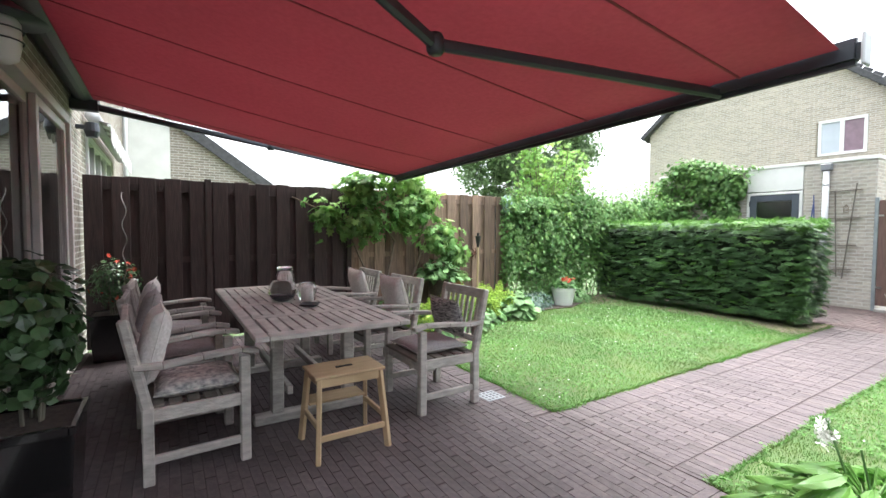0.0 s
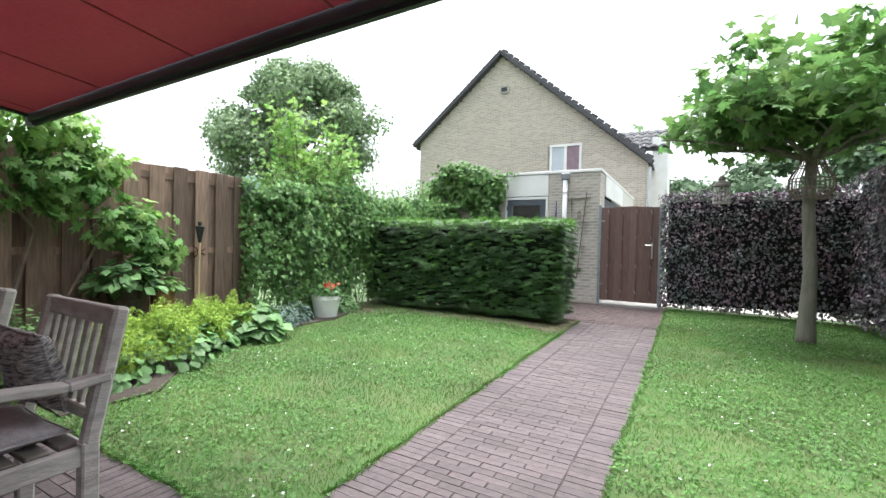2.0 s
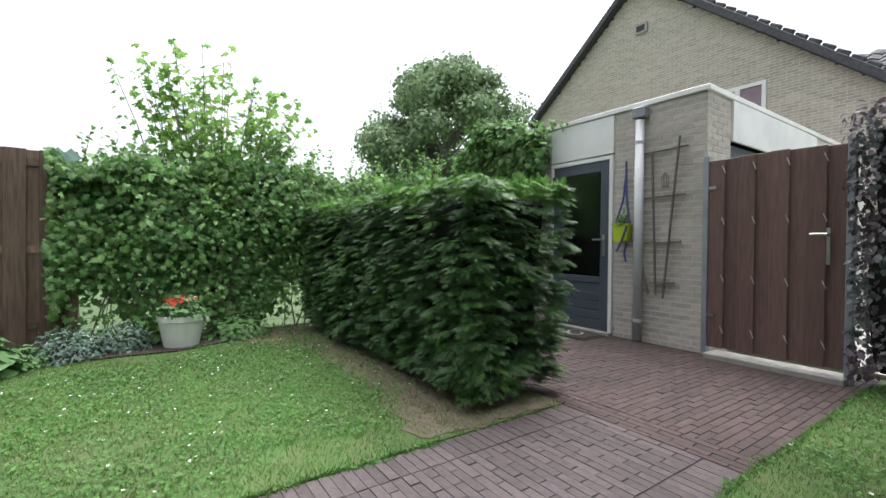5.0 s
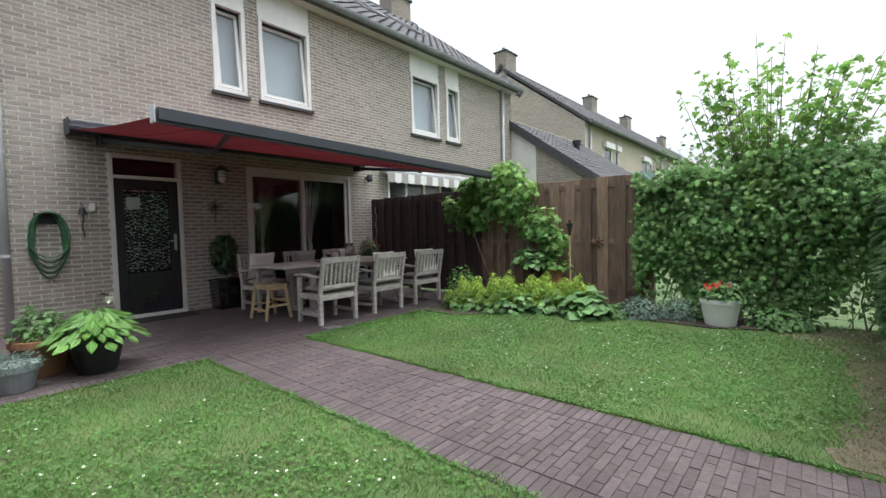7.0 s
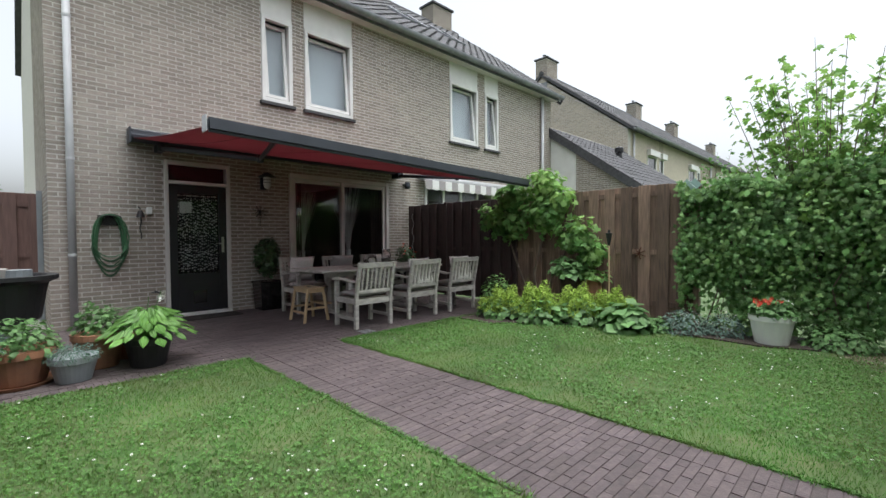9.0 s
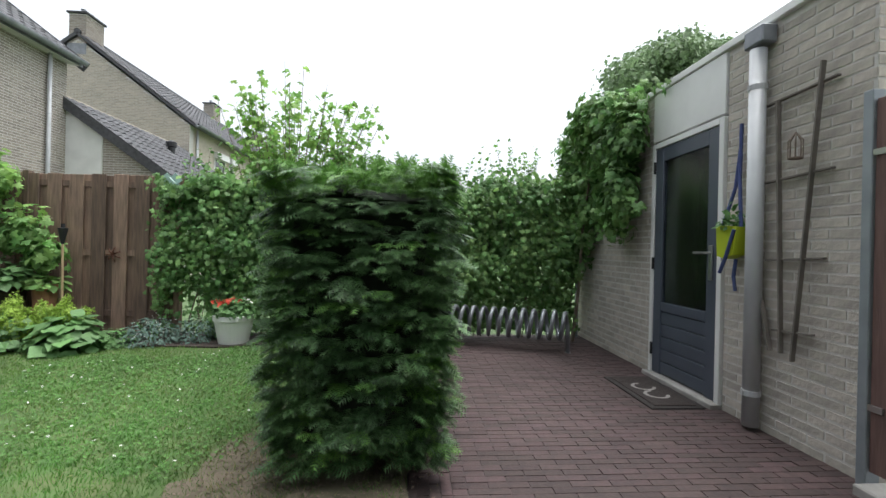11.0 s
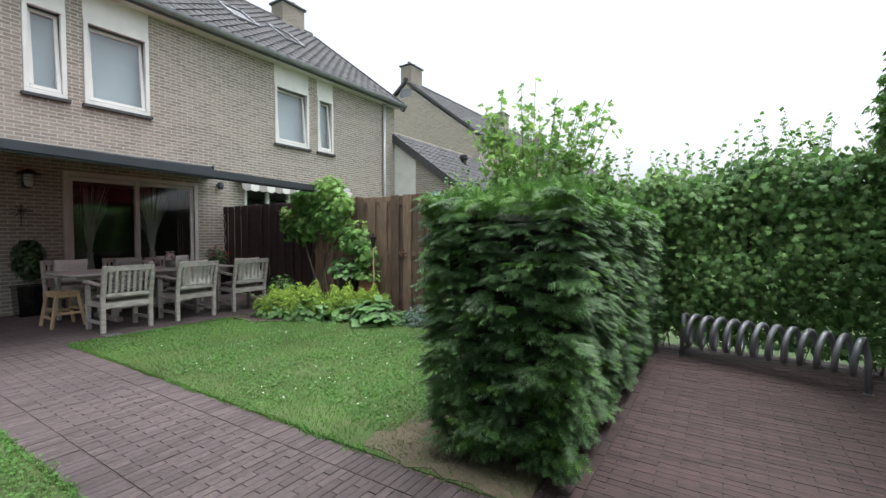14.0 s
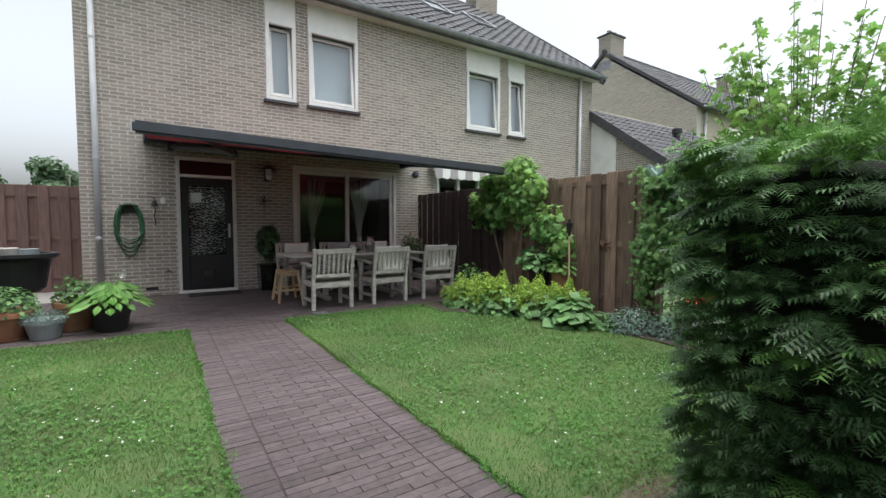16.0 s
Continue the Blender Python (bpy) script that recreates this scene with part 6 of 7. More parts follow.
CH = [  # x, y, turn, leaning cushion, seat cushion
    (3.42, -2.60, 0, M_BW, M_GREYC, "black and white woven cushion with fringes leaning in the chair", "round grey seat cushion on the garden armchair"),
    (4.37, -2.55, 2, M_CLOTH, M_GREYC, "pale grey cushion leaning against the slatted back", "grey seat cushion on the garden armchair"),
    (5.31, -2.53, -2, M_CLOTH, M_GREYC, "pale cushion leaning against the slatted back", "grey seat cushion on the garden armchair"),
    (3.43, -0.91, 183, M_CLOTH, M_PATT, "white cushion leaning against the chair back", "white seat cushion with a grey zigzag pattern"),
    (4.26, -0.86, 180, M_GREYC, M_GREYC, "grey cushion leaning against the chair back", "grey seat cushion on the garden armchair"),
    (5.10, -0.84, 178, M_CLOTH, M_GREYC, "pale cushion leaning against the chair back", "grey seat cushion on the garden armchair"),
]
for i, (x, y, a, mb, ms, lb, ls) in enumerate(CH):
    if i == 0:
        base.matrix_basis = pose(x, y, 0, 0, 0, a)
    else:
        copy_thing(base, pose(x, y, 0, 0, 0, a))
    ca, sa = math.cos(radians(a)), math.sin(radians(a))
    at = lambda u, v, z: (x + u * ca - v * sa, y + u * sa + v * ca, z)
    seat_pad(ls, at(0, .02, .452), a, .46, .46, .085, ms)
    if i == 0:
        pillow("cushion", lb, at(.02, -.17, .66), -14, a, .42, .30, .12, mb)
    else:
        pillow("cushion", lb, at(random.uniform(-.03, .03), -.20, .70), -14, a, .45, .43, .13, mb)


def table():
    x0, x1, y0, y1, z = 3.00, 5.42, -2.19, -1.20, .755
    t = thing("garden_table", "weathered grey teak garden table with a slatted top and trestle legs", "table", ((x0 + x1) / 2, (y0 + y1) / 2, 0))
    hx, hy = (x1 - x0) / 2, (y1 - y0) / 2
    for yy in (-hy, hy - .075):
        bm = bmesh.new()
        box(bm, -hx, hx, yy, yy + .075, z - .032, z, .004)
        part("edge_board", bm, M_TEAK, t)
    bays = 4
    for q in range(bays + 1):
        c = -hx + q * (2 * hx - .10) / bays
        bm = bmesh.new()
        box(bm, c, c + .10, -hy + .079, hy - .079, z - .032, z, .004)
        part("cross_board", bm, M_TEAK, t)
    n = 11
    for q in range(bays):
        a = -hx + q * (2 * hx - .10) / bays + .104
        b = a + (2 * hx - .10) / bays - .108
        for k in range(n):
            c = -hy + .085 + k * (2 * hy - .17) / n
            bm = bmesh.new()
            box(bm, a, b, c + .006, c + (2 * hy - .17) / n - .006, z - .028, z - .001, .003)
            part("top_slat", bm, M_TEAK, t)
    for xx in (-hx + .60, hx - .60):
        for yy in (-.26, .26):
            bm = bmesh.new()
            box(bm, xx - .04, xx + .04, yy - .04, yy + .04, .07, z - .10, .005)
            part("leg", bm, M_TEAK, t)
        bm = bmesh.new()
        box(bm, xx - .045, xx + .045, -.42, .42, 0, .068, .01)
        part("foot_beam", bm, M_TEAK, t)
        bm = bmesh.new()
        box(bm, xx - .03, xx + .03, -.40, .40, z - .10, z - .033, .005)
        part("top_beam", bm, M_TEAK, t)
    for yy in (-.16, .16):
        bm = bmesh.new()
        box(bm, -hx + .64, hx - .64, yy - .02, yy + .02, .16, .22, .004)
        part("stretcher", bm, M_TEAK, t)
    for yy in (-hy + .10, hy - .12):
        bm = bmesh.new()
        box(bm, -hx + .1, hx - .1, yy, yy + .022, z - .10, z - .033, .003)
        part("apron", bm, M_TEAK, t)


table()


def stool():
    t = thing("step_stool", "bare birch step stool with a handle slot", "stool", (3.04, -1.73, 0), 90)
    bm = bmesh.new()
    box(bm, -.225, .225, -.145, .145, .48, .50, .005)
    part("top", bm, M_PINE, t, "worn birch top")
    bm = bmesh.new()
    box(bm, -.055, .055, -.014, .014, .4995, .5015, .003)
    part("hand_slot", bm, M_BLACKM, t, "dark handle slot")
    # splayed legs
    for s in (-1, 1):
        for nm, a, b in (("back_leg", (s * .222, .19, 0), (s * .192, .12, .48)), ("front_leg", (s * .222, -.19, 0), (s * .192, -.12, .48))):
            bm = bmesh.new()
            bar(bm, a, b, .028, .042, .004)
            part(nm, bm, M_PINE, t)
        bm = bmesh.new()
        bar(bm, (s * .187, -.12, .452), (s * .187, .12, .452), .020, .05, .003)
        part("side_rail", bm, M_PINE, t)
        bm = bmesh.new()
        bar(bm, (s * .206, -.165, .20), (s * .206, .155, .20), .02, .035, .003)
        part("low_rail", bm, M_PINE, t)
    bm = bmesh.new()
    box(bm, -.19, .19, -.28, -.12, .235, .253, .004)
    part("step", bm, M_PINE, t, "lower step board")
    bm = bmesh.new()
    bar(bm, (-.185, .122, .452), (.185, .122, .452), .02, .05, .003)
    part("back_rail", bm, M_PINE, t)
    bm = bmesh.new()
    bar(bm, (-.185, -.122, .452), (.185, -.122, .452), .02, .05, .003)
    part("front_rail", bm, M_PINE, t)
    bm = bmesh.new()
    bar(bm, (-.208, .17, .14), (.208, .17, .14), .02, .035, .003)
    part("cross_rail", bm, M_PINE, t)


stool()


def table_things():
    z = .756
    t = thing("glass_bowl", "round clear glass bowl with dark pebbles", "bowl", (4.25, -1.62, z))
    bm = bmesh.new()
    prof = [(.05, 0), (.095, .03), (.12, .08), (.11, .14), (.08, .18)]
    lathe(bm, prof, 24)
    part("glass", bm, M_CLEAR, t, smooth=True)
    bm = bmesh.new()
    lathe(bm, [(.045, .006), (.085, .03), (.105, .065), (.04, .075)], 16)
    part("pebbles", bm, M_ROOF_I, t, "dark pebbles", kind="stuff")
    t = thing("storage_jar", "tall clear glass jar with a clip lid", "jar", (4.52, -1.70, z))
    bm = bmesh.new()
    lathe(bm, [(.075, 0), (.08, .02), (.08, .20), (.06, .225), (.06, .24)], 20)
    part("glass", bm, M_CLEAR, t, smooth=True)
    bm = bmesh.new()
    lathe(bm, [(.068, .242), (.072, .25), (.07, .27), (.05, .28)], 20)
    part("lid", bm, M_CLEAR, t, smooth=True)
    bm = bmesh.new()
    lathe(bm, [(.07, .006), (.072, .03), (.072, .12), (.06, .125)], 16)
    part("contents", bm, M_STONE, t, "pale gravel")
    t = thing("candle_glass", "clear glass with a white candle", "candle", (4.15, -1.80, z))
    bm = bmesh.new()
    lathe(bm, [(.055, 0), (.065, .01), (.08, .09), (.065, .16)], 20)
    part("glass", bm, M_CLEAR, t, smooth=True)
    bm = bmesh.new()
    lathe(bm, [(.035, .01), (.035, .115), (.03, .12)], 14)
    part("candle", bm, M_CLOTH, t, "white candle", smooth=True)
    t = thing("dish", "small square pewter dish", "dish", (3.88, -1.75, z), 20)
    bm = bmesh.new()
    lathe(bm, [(.05, 0), (.10, .018), (.105, .022), (.06, .012)], 4)
    part("plate", bm, M_ROOF_I, t)


table_things()


def planter(name, label, at, w, d, h, m, plant_m, ph, n, leaf_size, shape, flowers=0, stake=False, rise=None):
    t = thing(name, label, "planter", (*at, 0))
    bm = bmesh.new()
    box(bm, -w / 2, w / 2, -d / 2, d / 2, 0, h, .01)
    for v in bm.verts:
        k = .86 + .14 * v.co.z / h
        v.co.x *= k
        v.co.y *= k
    part("pot", bm, m, t)
    bm = bmesh.new()
    for a in ((-w / 2 - .008, w / 2 + .008, -d / 2 - .008, -d / 2 + .02), (-w / 2 - .008, w / 2 + .008, d / 2 - .02, d / 2 + .008), (-w / 2 - .008, -w / 2 + .02, -d / 2 + .02, d / 2 - .02), (w / 2 - .02, w / 2 + .008, -d / 2 + .02, d / 2 - .02)):
        box(bm, a[0], a[1], a[2], a[3], h - .02, h + .022, .004)
    part("rim", bm, m, t)
    bm = bmesh.new()
    box(bm, -w / 2 + .02, w / 2 - .02, -d / 2 + .02, d / 2 - .02, h, h + .008)
    part("earth", bm, M_SOIL, t)
    d3 = unit(rnd(n))
    P = d3 * np.array([w * .55, d * .55, ph * .45]) * (rng.random(n) ** .4)[:, None] + [0, 0, h + ph * .55]
    child(scatter("leaves", P, d3 + rnd(n, .4) + [0, 0, .3], rnd(n, .7) + [0, 0, -.5], rng.uniform(leaf_size * .6, leaf_size * 1.2, n), shape, plant_m), t)
    bm = bmesh.new()
    for i in range(7):
        a = random.uniform(0, 6.28)
        tube(bm, [(.05 * math.cos(a), .05 * math.sin(a), h), (.12 * math.cos(a), .10 * math.sin(a), h + ph * .85)], .007, 5, r1=.003)
    part("stemwork", bm, M_BARK, t, kind="stuff")
    if flowers:
        q = rng.choice(n, flowers)
        child(scatter("bloom", P[q] * [1.12, 1.12, 1.03], rnd(flowers) + [-.5, -.5, .5], rnd(flowers), .05, leaf_petals(), M_FLOWER_R), t)
    return t


planter("square_planter", "glossy black square planter with a leafy camellia", (3.06, -.235), .40, .38, .47, M_BLACKG, M_CAMEL, .80, 1000, .075, leaf_oval(.42))
planter("square_planter", "glossy black square planter with dark shrub by the fence", (6.12, -.32), .42, .42, .46, M_BLACKG, M_CAMEL, .62, 640, .05, leaf_oval(.4), 14)


def wire_spiral():
    t = thing("plant_spiral", "silver spiral plant stake in the corner planter", "plant stake", (6.28, -.40, .47))
    bm = bmesh.new()
    tube(bm, [(.02 * math.sin(k * .7), .02 * math.cos(k * .7), k * .035) for k in range(38)], .005, 5)
    part("rod", bm, M_STEEL, t)


wire_spiral()


def round_pot(name, label, at, r, h, m, tray=False, rim=True):
    t = thing(name, label, "flower pot", (*at, 0))
    bm = bmesh.new()
    z0 = .02 if tray else 0
    lathe(bm, [(r * .70, z0), (r * .74, z0 + .01), (r * .97, h - .05), (r * .97, h), (r * .90, h), (r * .88, h - .03), (.01, h - .03)], 28)
    part("pot", bm, m, t, smooth=False)
    if rim:
        bm = bmesh.new()
        lathe(bm, [(r * .955, h - .055), (r * 1.03, h - .05), (r * 1.03, h + .004), (r * .96, h + .004)], 28)
        part("rim", bm, m, t)
    bm = bmesh.new()
    lathe(bm, [(r * .87, h - .045), (r * .87, h - .026)], 20)
    part("earth", bm, M_SOIL, t)
    if tray:
        bm = bmesh.new()
        lathe(bm, [(r * .9, 0), (r * .98, .03), (r * .94, .03), (r * .88, .012)], 28)
        part("saucer", bm, m, t)
    return t


def plant_in(t, r, h, hh, n, m, size, shape, droop=0.3, name="leaves", label=""):
    d = unit(rnd(n))
    d[:, 2] = np.abs(d[:, 2])
    P = d * np.array([r, r, hh]) * (.4 + .6 * rng.random(n) ** .6)[:, None] + [0, 0, h]
    child(scatter(name, P, d * .6 + [0, 0, .6] + rnd(n, .35), d * [1, 1, 0] + rnd(n, .4) + [0, 0, -droop], rng.uniform(size * .6, size * 1.2, n), shape, m), t, label)


def hosta():
    t = round_pot("hosta_pot", "black round pot with a bright green hosta in full leaf", (.80, -2.74), .20, .28, M_BLACKM)
    P, N, T, S = [], [], [], []
    bm = bmesh.new()
    for i in range(92):
        a = i * 2.4
        f = i / 92
        r = .07 + .25 * f
        z = .30 + .27 * (1 - f) ** .8
        b = Vector((r * math.cos(a), r * math.sin(a), z))
        tube(bm, [(0, 0, .26), (b.x * .5, b.y * .5, .26 + (z - .2) * .7), b], .004, 4)
        P.append(b)
        N.append((math.cos(a) * .45 + random.uniform(-.3, .3), math.sin(a) * .45 + random.uniform(-.3, .3), 1))
        T.append((math.cos(a), math.sin(a), -.35 - .5 * f))
        S.append(random.uniform(.11, .18))
    part("leaf_stalks", bm, M_HOSTA, t, kind="stuff")
    child(scatter("leaves", P, N, T, S, leaf_broad(), M_HOSTA), t, "broad ribbed leaves")
    bm = bmesh.new()
    tube(bm, [(.02, 0, .4), (.12, .02, .72)], .004, 5)
    tube(bm, [(-.02, 0, .4), (.02, .05, .66)], .004, 5)
    part("flower_stalks", bm, M_HERB, t)
    P = [(.12 + random.uniform(-.02, .02), .02 + random.uniform(-.02, .02), .62 + .1 * random.random()) for _ in range(14)]
    child(scatter("bloom", P, rnd(14), rnd(14), .04, leaf_petals(), M_FLOWER_W), t, "pale flowers")


hosta()
p = round_pot("terracotta_pot", "large terracotta pot with green herbs on a saucer", (-.13, -2.62), .27, .30, M_TERRA, True)
plant_in(p, .30, .28, .30, 700, M_HERB, .055, leaf_oval(.38))
p = round_pot("grey_pot", "grey plastic pot with low lavender", (.23, -2.83), .17, .22, M_GREYG)
plant_in(p, .20, .20, .12, 700, M_BLUEG, .04, leaf_oval(.12))
p = round_pot("terracotta_pot", "terracotta pot with leafy herbs", (.45, -2.45), .21, .33, M_TERRA)
plant_in(p, .20, .31, .34, 380, M_HERB, .06, leaf_oval(.36))
p = round_pot("terracotta_pot", "small dark terracotta pot behind the others", (.72, -2.25), .14, .24, M_TERRA)
plant_in(p, .22, .22, .34, 160, M_HERB, .09, leaf_oval(.12), -.8)
p = round_pot("terracotta_pot", "terracotta pot with feathery green herbs", (-.62, -2.75), .18, .25, M_TERRA)
plant_in(p, .25, .23, .40, 420, M_HERB, .06, leaf_oval(.3))
p = round_pot("zinc_pot", "pale grey-green pot with long grassy leaves", (-.55, -3.1), .14, .42, M_GREYG)
plant_in(p, .30, .40, .38, 260, M_BLUEG, .14, leaf_oval(.06), -.4)
p = round_pot("white_pot", "white tapered pot with red geraniums", (5.94, -6.94), .215, .33, M_WHITE)
plant_in(p, .22, .32, .20, 420, M_HERB, .06, leaf_oval(.48))
P = rnd(26, .07) * [1, 1, .3] + [-.10, .06, .50]
child(scatter("bloom", P, rnd(26) + [-1, 0, .5], rnd(26), .045, leaf_petals(), M_FLOWER_R), p, "red geranium flowers")
P = rnd(6, .03) + [.05, -.12, .50]
child(scatter("bloom", P, rnd(6) + [-1, 0, .5], rnd(6), .04, leaf_petals(), M_FLOWER_W), p, "white flowers")
p = round_pot("terracotta_pot", "terracotta pot on the bed by the fence", (6.16, -4.72), .12, .62, M_TERRA)
plant_in(p, .2, .6, .15, 130, M_VINE, .10, leaf_oval(.4))
p = round_pot("old_pot", "old clay pot on the bed by the fence", (6.12, -4.35), .17, .66, M_SOIL)
plant_in(p, .32, .64, .30, 260, M_HERB, .12, leaf_oval(.4))


def tub():
    t = thing("rain_tub", "large black tub with a wide rim on a grey stand", "tub", (-.22, -1.75, 0))
    bm = bmesh.new()
    lathe(bm, [(.24, .40), (.30, .45), (.36, .80), (.44, .84), (.44, .88), (.36, .88), (.34, .84)], 26)
    part("tub", bm, M_BLACKM, t, smooth=False)
    bm = bmesh.new()
    lathe(bm, [(.24, 0), (.20, .05), (.18, .38), (.23, .40)], 20)
    part("stand", bm, M_GREYG, t, "grey stand")
    bm = bmesh.new()
    lathe(bm, [(.10, .86), (.11, .94), (.10, .95)], 16, (-.05, 0, 0))
    part("cup", bm, M_STONE, t)
    bm = bmesh.new()
    lathe(bm, [(.12, .86), (.12, .93)], 16, (.12, .05, 0))
    part("inner_pot", bm, M_GREYG, t)


tub()


def hose():
    t = thing("garden_hose", "green garden hose coiled over a dark wall hanger", "garden hose", (.88, -.02, 1.55))
    bm = bmesh.new()
    n = 18
    pts = [(-.13 + .26 * k / n, .04 * math.sin(math.pi * k / n)) for k in range(n + 1)]
    outline = pts + [(x, z - .035) for x, z in pts[::-1]]
    prism(bm, outline, -.13, Matrix.Translation((0, .01, 0)))
    box(bm, -.13, .13, -.008, .01, -.12, .02, .003)
    part("hanger", bm, M_BLACKM, t, "dark metal hanger")
    for i in range(9):
        bm = bmesh.new()
        w = .145 + .012 * i % .05 + .006 * (i % 3)
        L = .88 - .045 * i + .02 * (i % 2)
        pts = []
        for k in range(28):
            a = 2 * math.pi * k / 28
            z = .03 + (-L / 2) + (L / 2) * math.cos(a)
            x = w * math.sin(a) * (1.05 if z < -L * .5 else .95)
            pts.append((x + .006 * math.sin(i * 3 + a), -.03 - .011 * i, z - .01 * i * (1 if z < -.3 else 0)))
        tube(bm, pts, .0085, 6, closed=True)
        part("loop", bm, M_HOSE, t, smooth=True)


hose()


def wall_things():
    t = thing("wall_lamp", "white caged bulkhead lamp under a dark shade, switched off", "lamp", (3.09, -.02, 2.18))
    bm = bmesh.new()
    box(bm, -.05, .05, -.02, .02, -.09, .13, .006)
    bar(bm, (0, -.02, .10), (0, -.17, .15), .025)
    part("bracket", bm, M_ALU, t)
    bm = bmesh.new()
    lathe(bm, [(.16, .12), (.15, .125), (.06, .18), (.03, .2)], 24, (0, -.17, 0))
    part("shade", bm, M_ALU, t, smooth=True)
    bm = bmesh.new()
    lathe(bm, [(.02, -.08), (.05, -.06), (.062, .0), (.062, .10), (.05, .12)], 20, (0, -.17, 0))
    part("bulb_glass", bm, M_WHITE, t, "white glass", smooth=True)
    for z in (.02, .07):
        bm = bmesh.new()
        tube(bm, [(.07 * math.cos(a * .524), -.17 + .07 * math.sin(a * .524), z) for a in range(12)], .004, 5, closed=True)
        part("cage_ring", bm, M_ALU, t)
    t = thing("bell", "small dark iron wall bell with a chain", "bell", (1.24, -.02, 1.62))
    bm = bmesh.new()
    tube(bm, [(0, .01, .08), (-.02, -.06, .09), (0, -.10, .05)], .008, 6)
    part("arm", bm, M_BLACKM, t)
    bm = bmesh.new()
    lathe(bm, [(.055, -.07), (.045, -.02), (.02, .03)], 14, (0, -.09, 0))
    part("bell_cup", bm, M_BLACKM, t)
    bm = bmesh.new()
    tube(bm, [(.01 * math.sin(k), -.09, -.07 - k * .035) for k in range(10)], .009, 5)
    part("chain", bm, M_BLACKM, t)
    t = thing("doorbell_box", "small white box on the wall by the door", "switch", (1.37, -.02, 1.60))
    bm = bmesh.new()
    box(bm, -.035, .035, -.02, .02, 0, .11, .006)
    part("case", bm, M_WHITE, t)
    t = thing("wall_ornament", "dark metal bird ornament on the wall", "ornament", (3.02, -.02, 1.70))
    bm = bmesh.new()
    for a in range(9):
        an = a * .7
        bar(bm, (0, -.02, 0), (.14 * math.cos(an), -.03, .11 * math.sin(an)), .014, .008, 0)
    tube(bm, [(0, -.02, -.25), (0, -.02, .12)], .006, 5)
    part("ornament", bm, M_BLACKM, t)
    t = thing("tap", "outside tap with a short pipe", "tap", (1.38, -.02, .42))
    bm = bmesh.new()
    tube(bm, [(0, .01, 0), (0, -.05, 0), (.08, -.06, 0), (.09, -.06, -.03)], .009, 6)
    box(bm, .02, .06, -.08, -.04, .01, .025, .003)
    part("spout", bm, M_ALU, t)
    for x in (1.08, 6.2):
        bm = bmesh.new()
        box(bm, x, x + .18, -.018, .0, .10, .15)
        tagged(mesh_ob("air_grille", bm, M_BLACKM), "dark air brick grille low in the wall", kind="structure")
    t = thing("door_mat", "thin dark door mat before the back door", "mat", (2.12, -.30, -.002))
    bm = bmesh.new()
    box(bm, -.42, .42, -.20, .20, 0, .014, .004)
    part("mat", bm, M_RUBBER, t)
    t = thing("spotlight", "dark outdoor spotlight under the awning end", "lamp", (6.35, -.02, 2.42))
    bm = bmesh.new()
    box(bm, -.03, .03, -.10, .02, 0, .04, .004)
    part("bracket", bm, M_ALU, t)
    bm = bmesh.new()
    lathe(bm, [(.05, -.06), (.07, 0), (.06, .09), (.02, .10)], 14, (0, -.12, -.02))
    part("housing", bm, M_ALU, t)


wall_things()


def drain():
    t = thing("drain_cover", "grey perforated square drain cover in the paving", "drain cover", (3.17, -3.03, 0.0), 2)
    bm = bmesh.new()
    box(bm, -.09, .09, -.09, .09, -.01, .004, .002)
    part("plate", bm, M_ZINC, t)
    for i in range(4):
        for j in range(4):
            bm = bmesh.new()
            lathe(bm, [(.012, .0045), (.012, .0055)], 8, (-.06 + i * .04, -.06 + j * .04, 0))
            part("hole", bm, M_BLACKM, t)


drain()


def bike_rack():
    t = thing("bike_rack", "galvanised steel spiral bicycle rack", "bicycle rack", (5.82, -10.05, 0), 0)
    a, b = Vector((.22, .66, 0)), Vector((-.22, -.66, 0))
    bm = bmesh.new()
    n = 12
    R = .155
    axis = b - a
    L = axis.length
    u = axis.normalized()
    side = Vector((-u.y, u.x, 0))
    pts = [a + Vector((0, 0, 0.0)), a + Vector((0, 0, .12))]
    N = n * 18
    for k in range(N + 1):
        f = k / N
        th = 2 * math.pi * (n - .0) * f
        pts.append(a + u * (L * f) + side * (R * .85 * math.sin(th)) + Vector((0, 0, .305 - R * math.cos(th + math.pi) * 1.0)))
    # ends run down to the ground
    pts = pts[2:]
    pts = [a - u * .02 + Vector((0, 0, 0)), a - u * .01 + Vector((0, 0, .3))] + pts + [b + u * .03 + Vector((0, 0, .3)), b + u * .04]
    tube(bm, pts, .024, 10)
    part("spiral", bm, M_ZINC, t, smooth=True)
    for e in (a - u * .02, b + u * .04):
        bm = bmesh.new()
        lathe(bm, [(.034, 0), (.034, .008)], 12, tuple(e))
        part("foot_plate", bm, M_ZINC, t)


bike_rack()


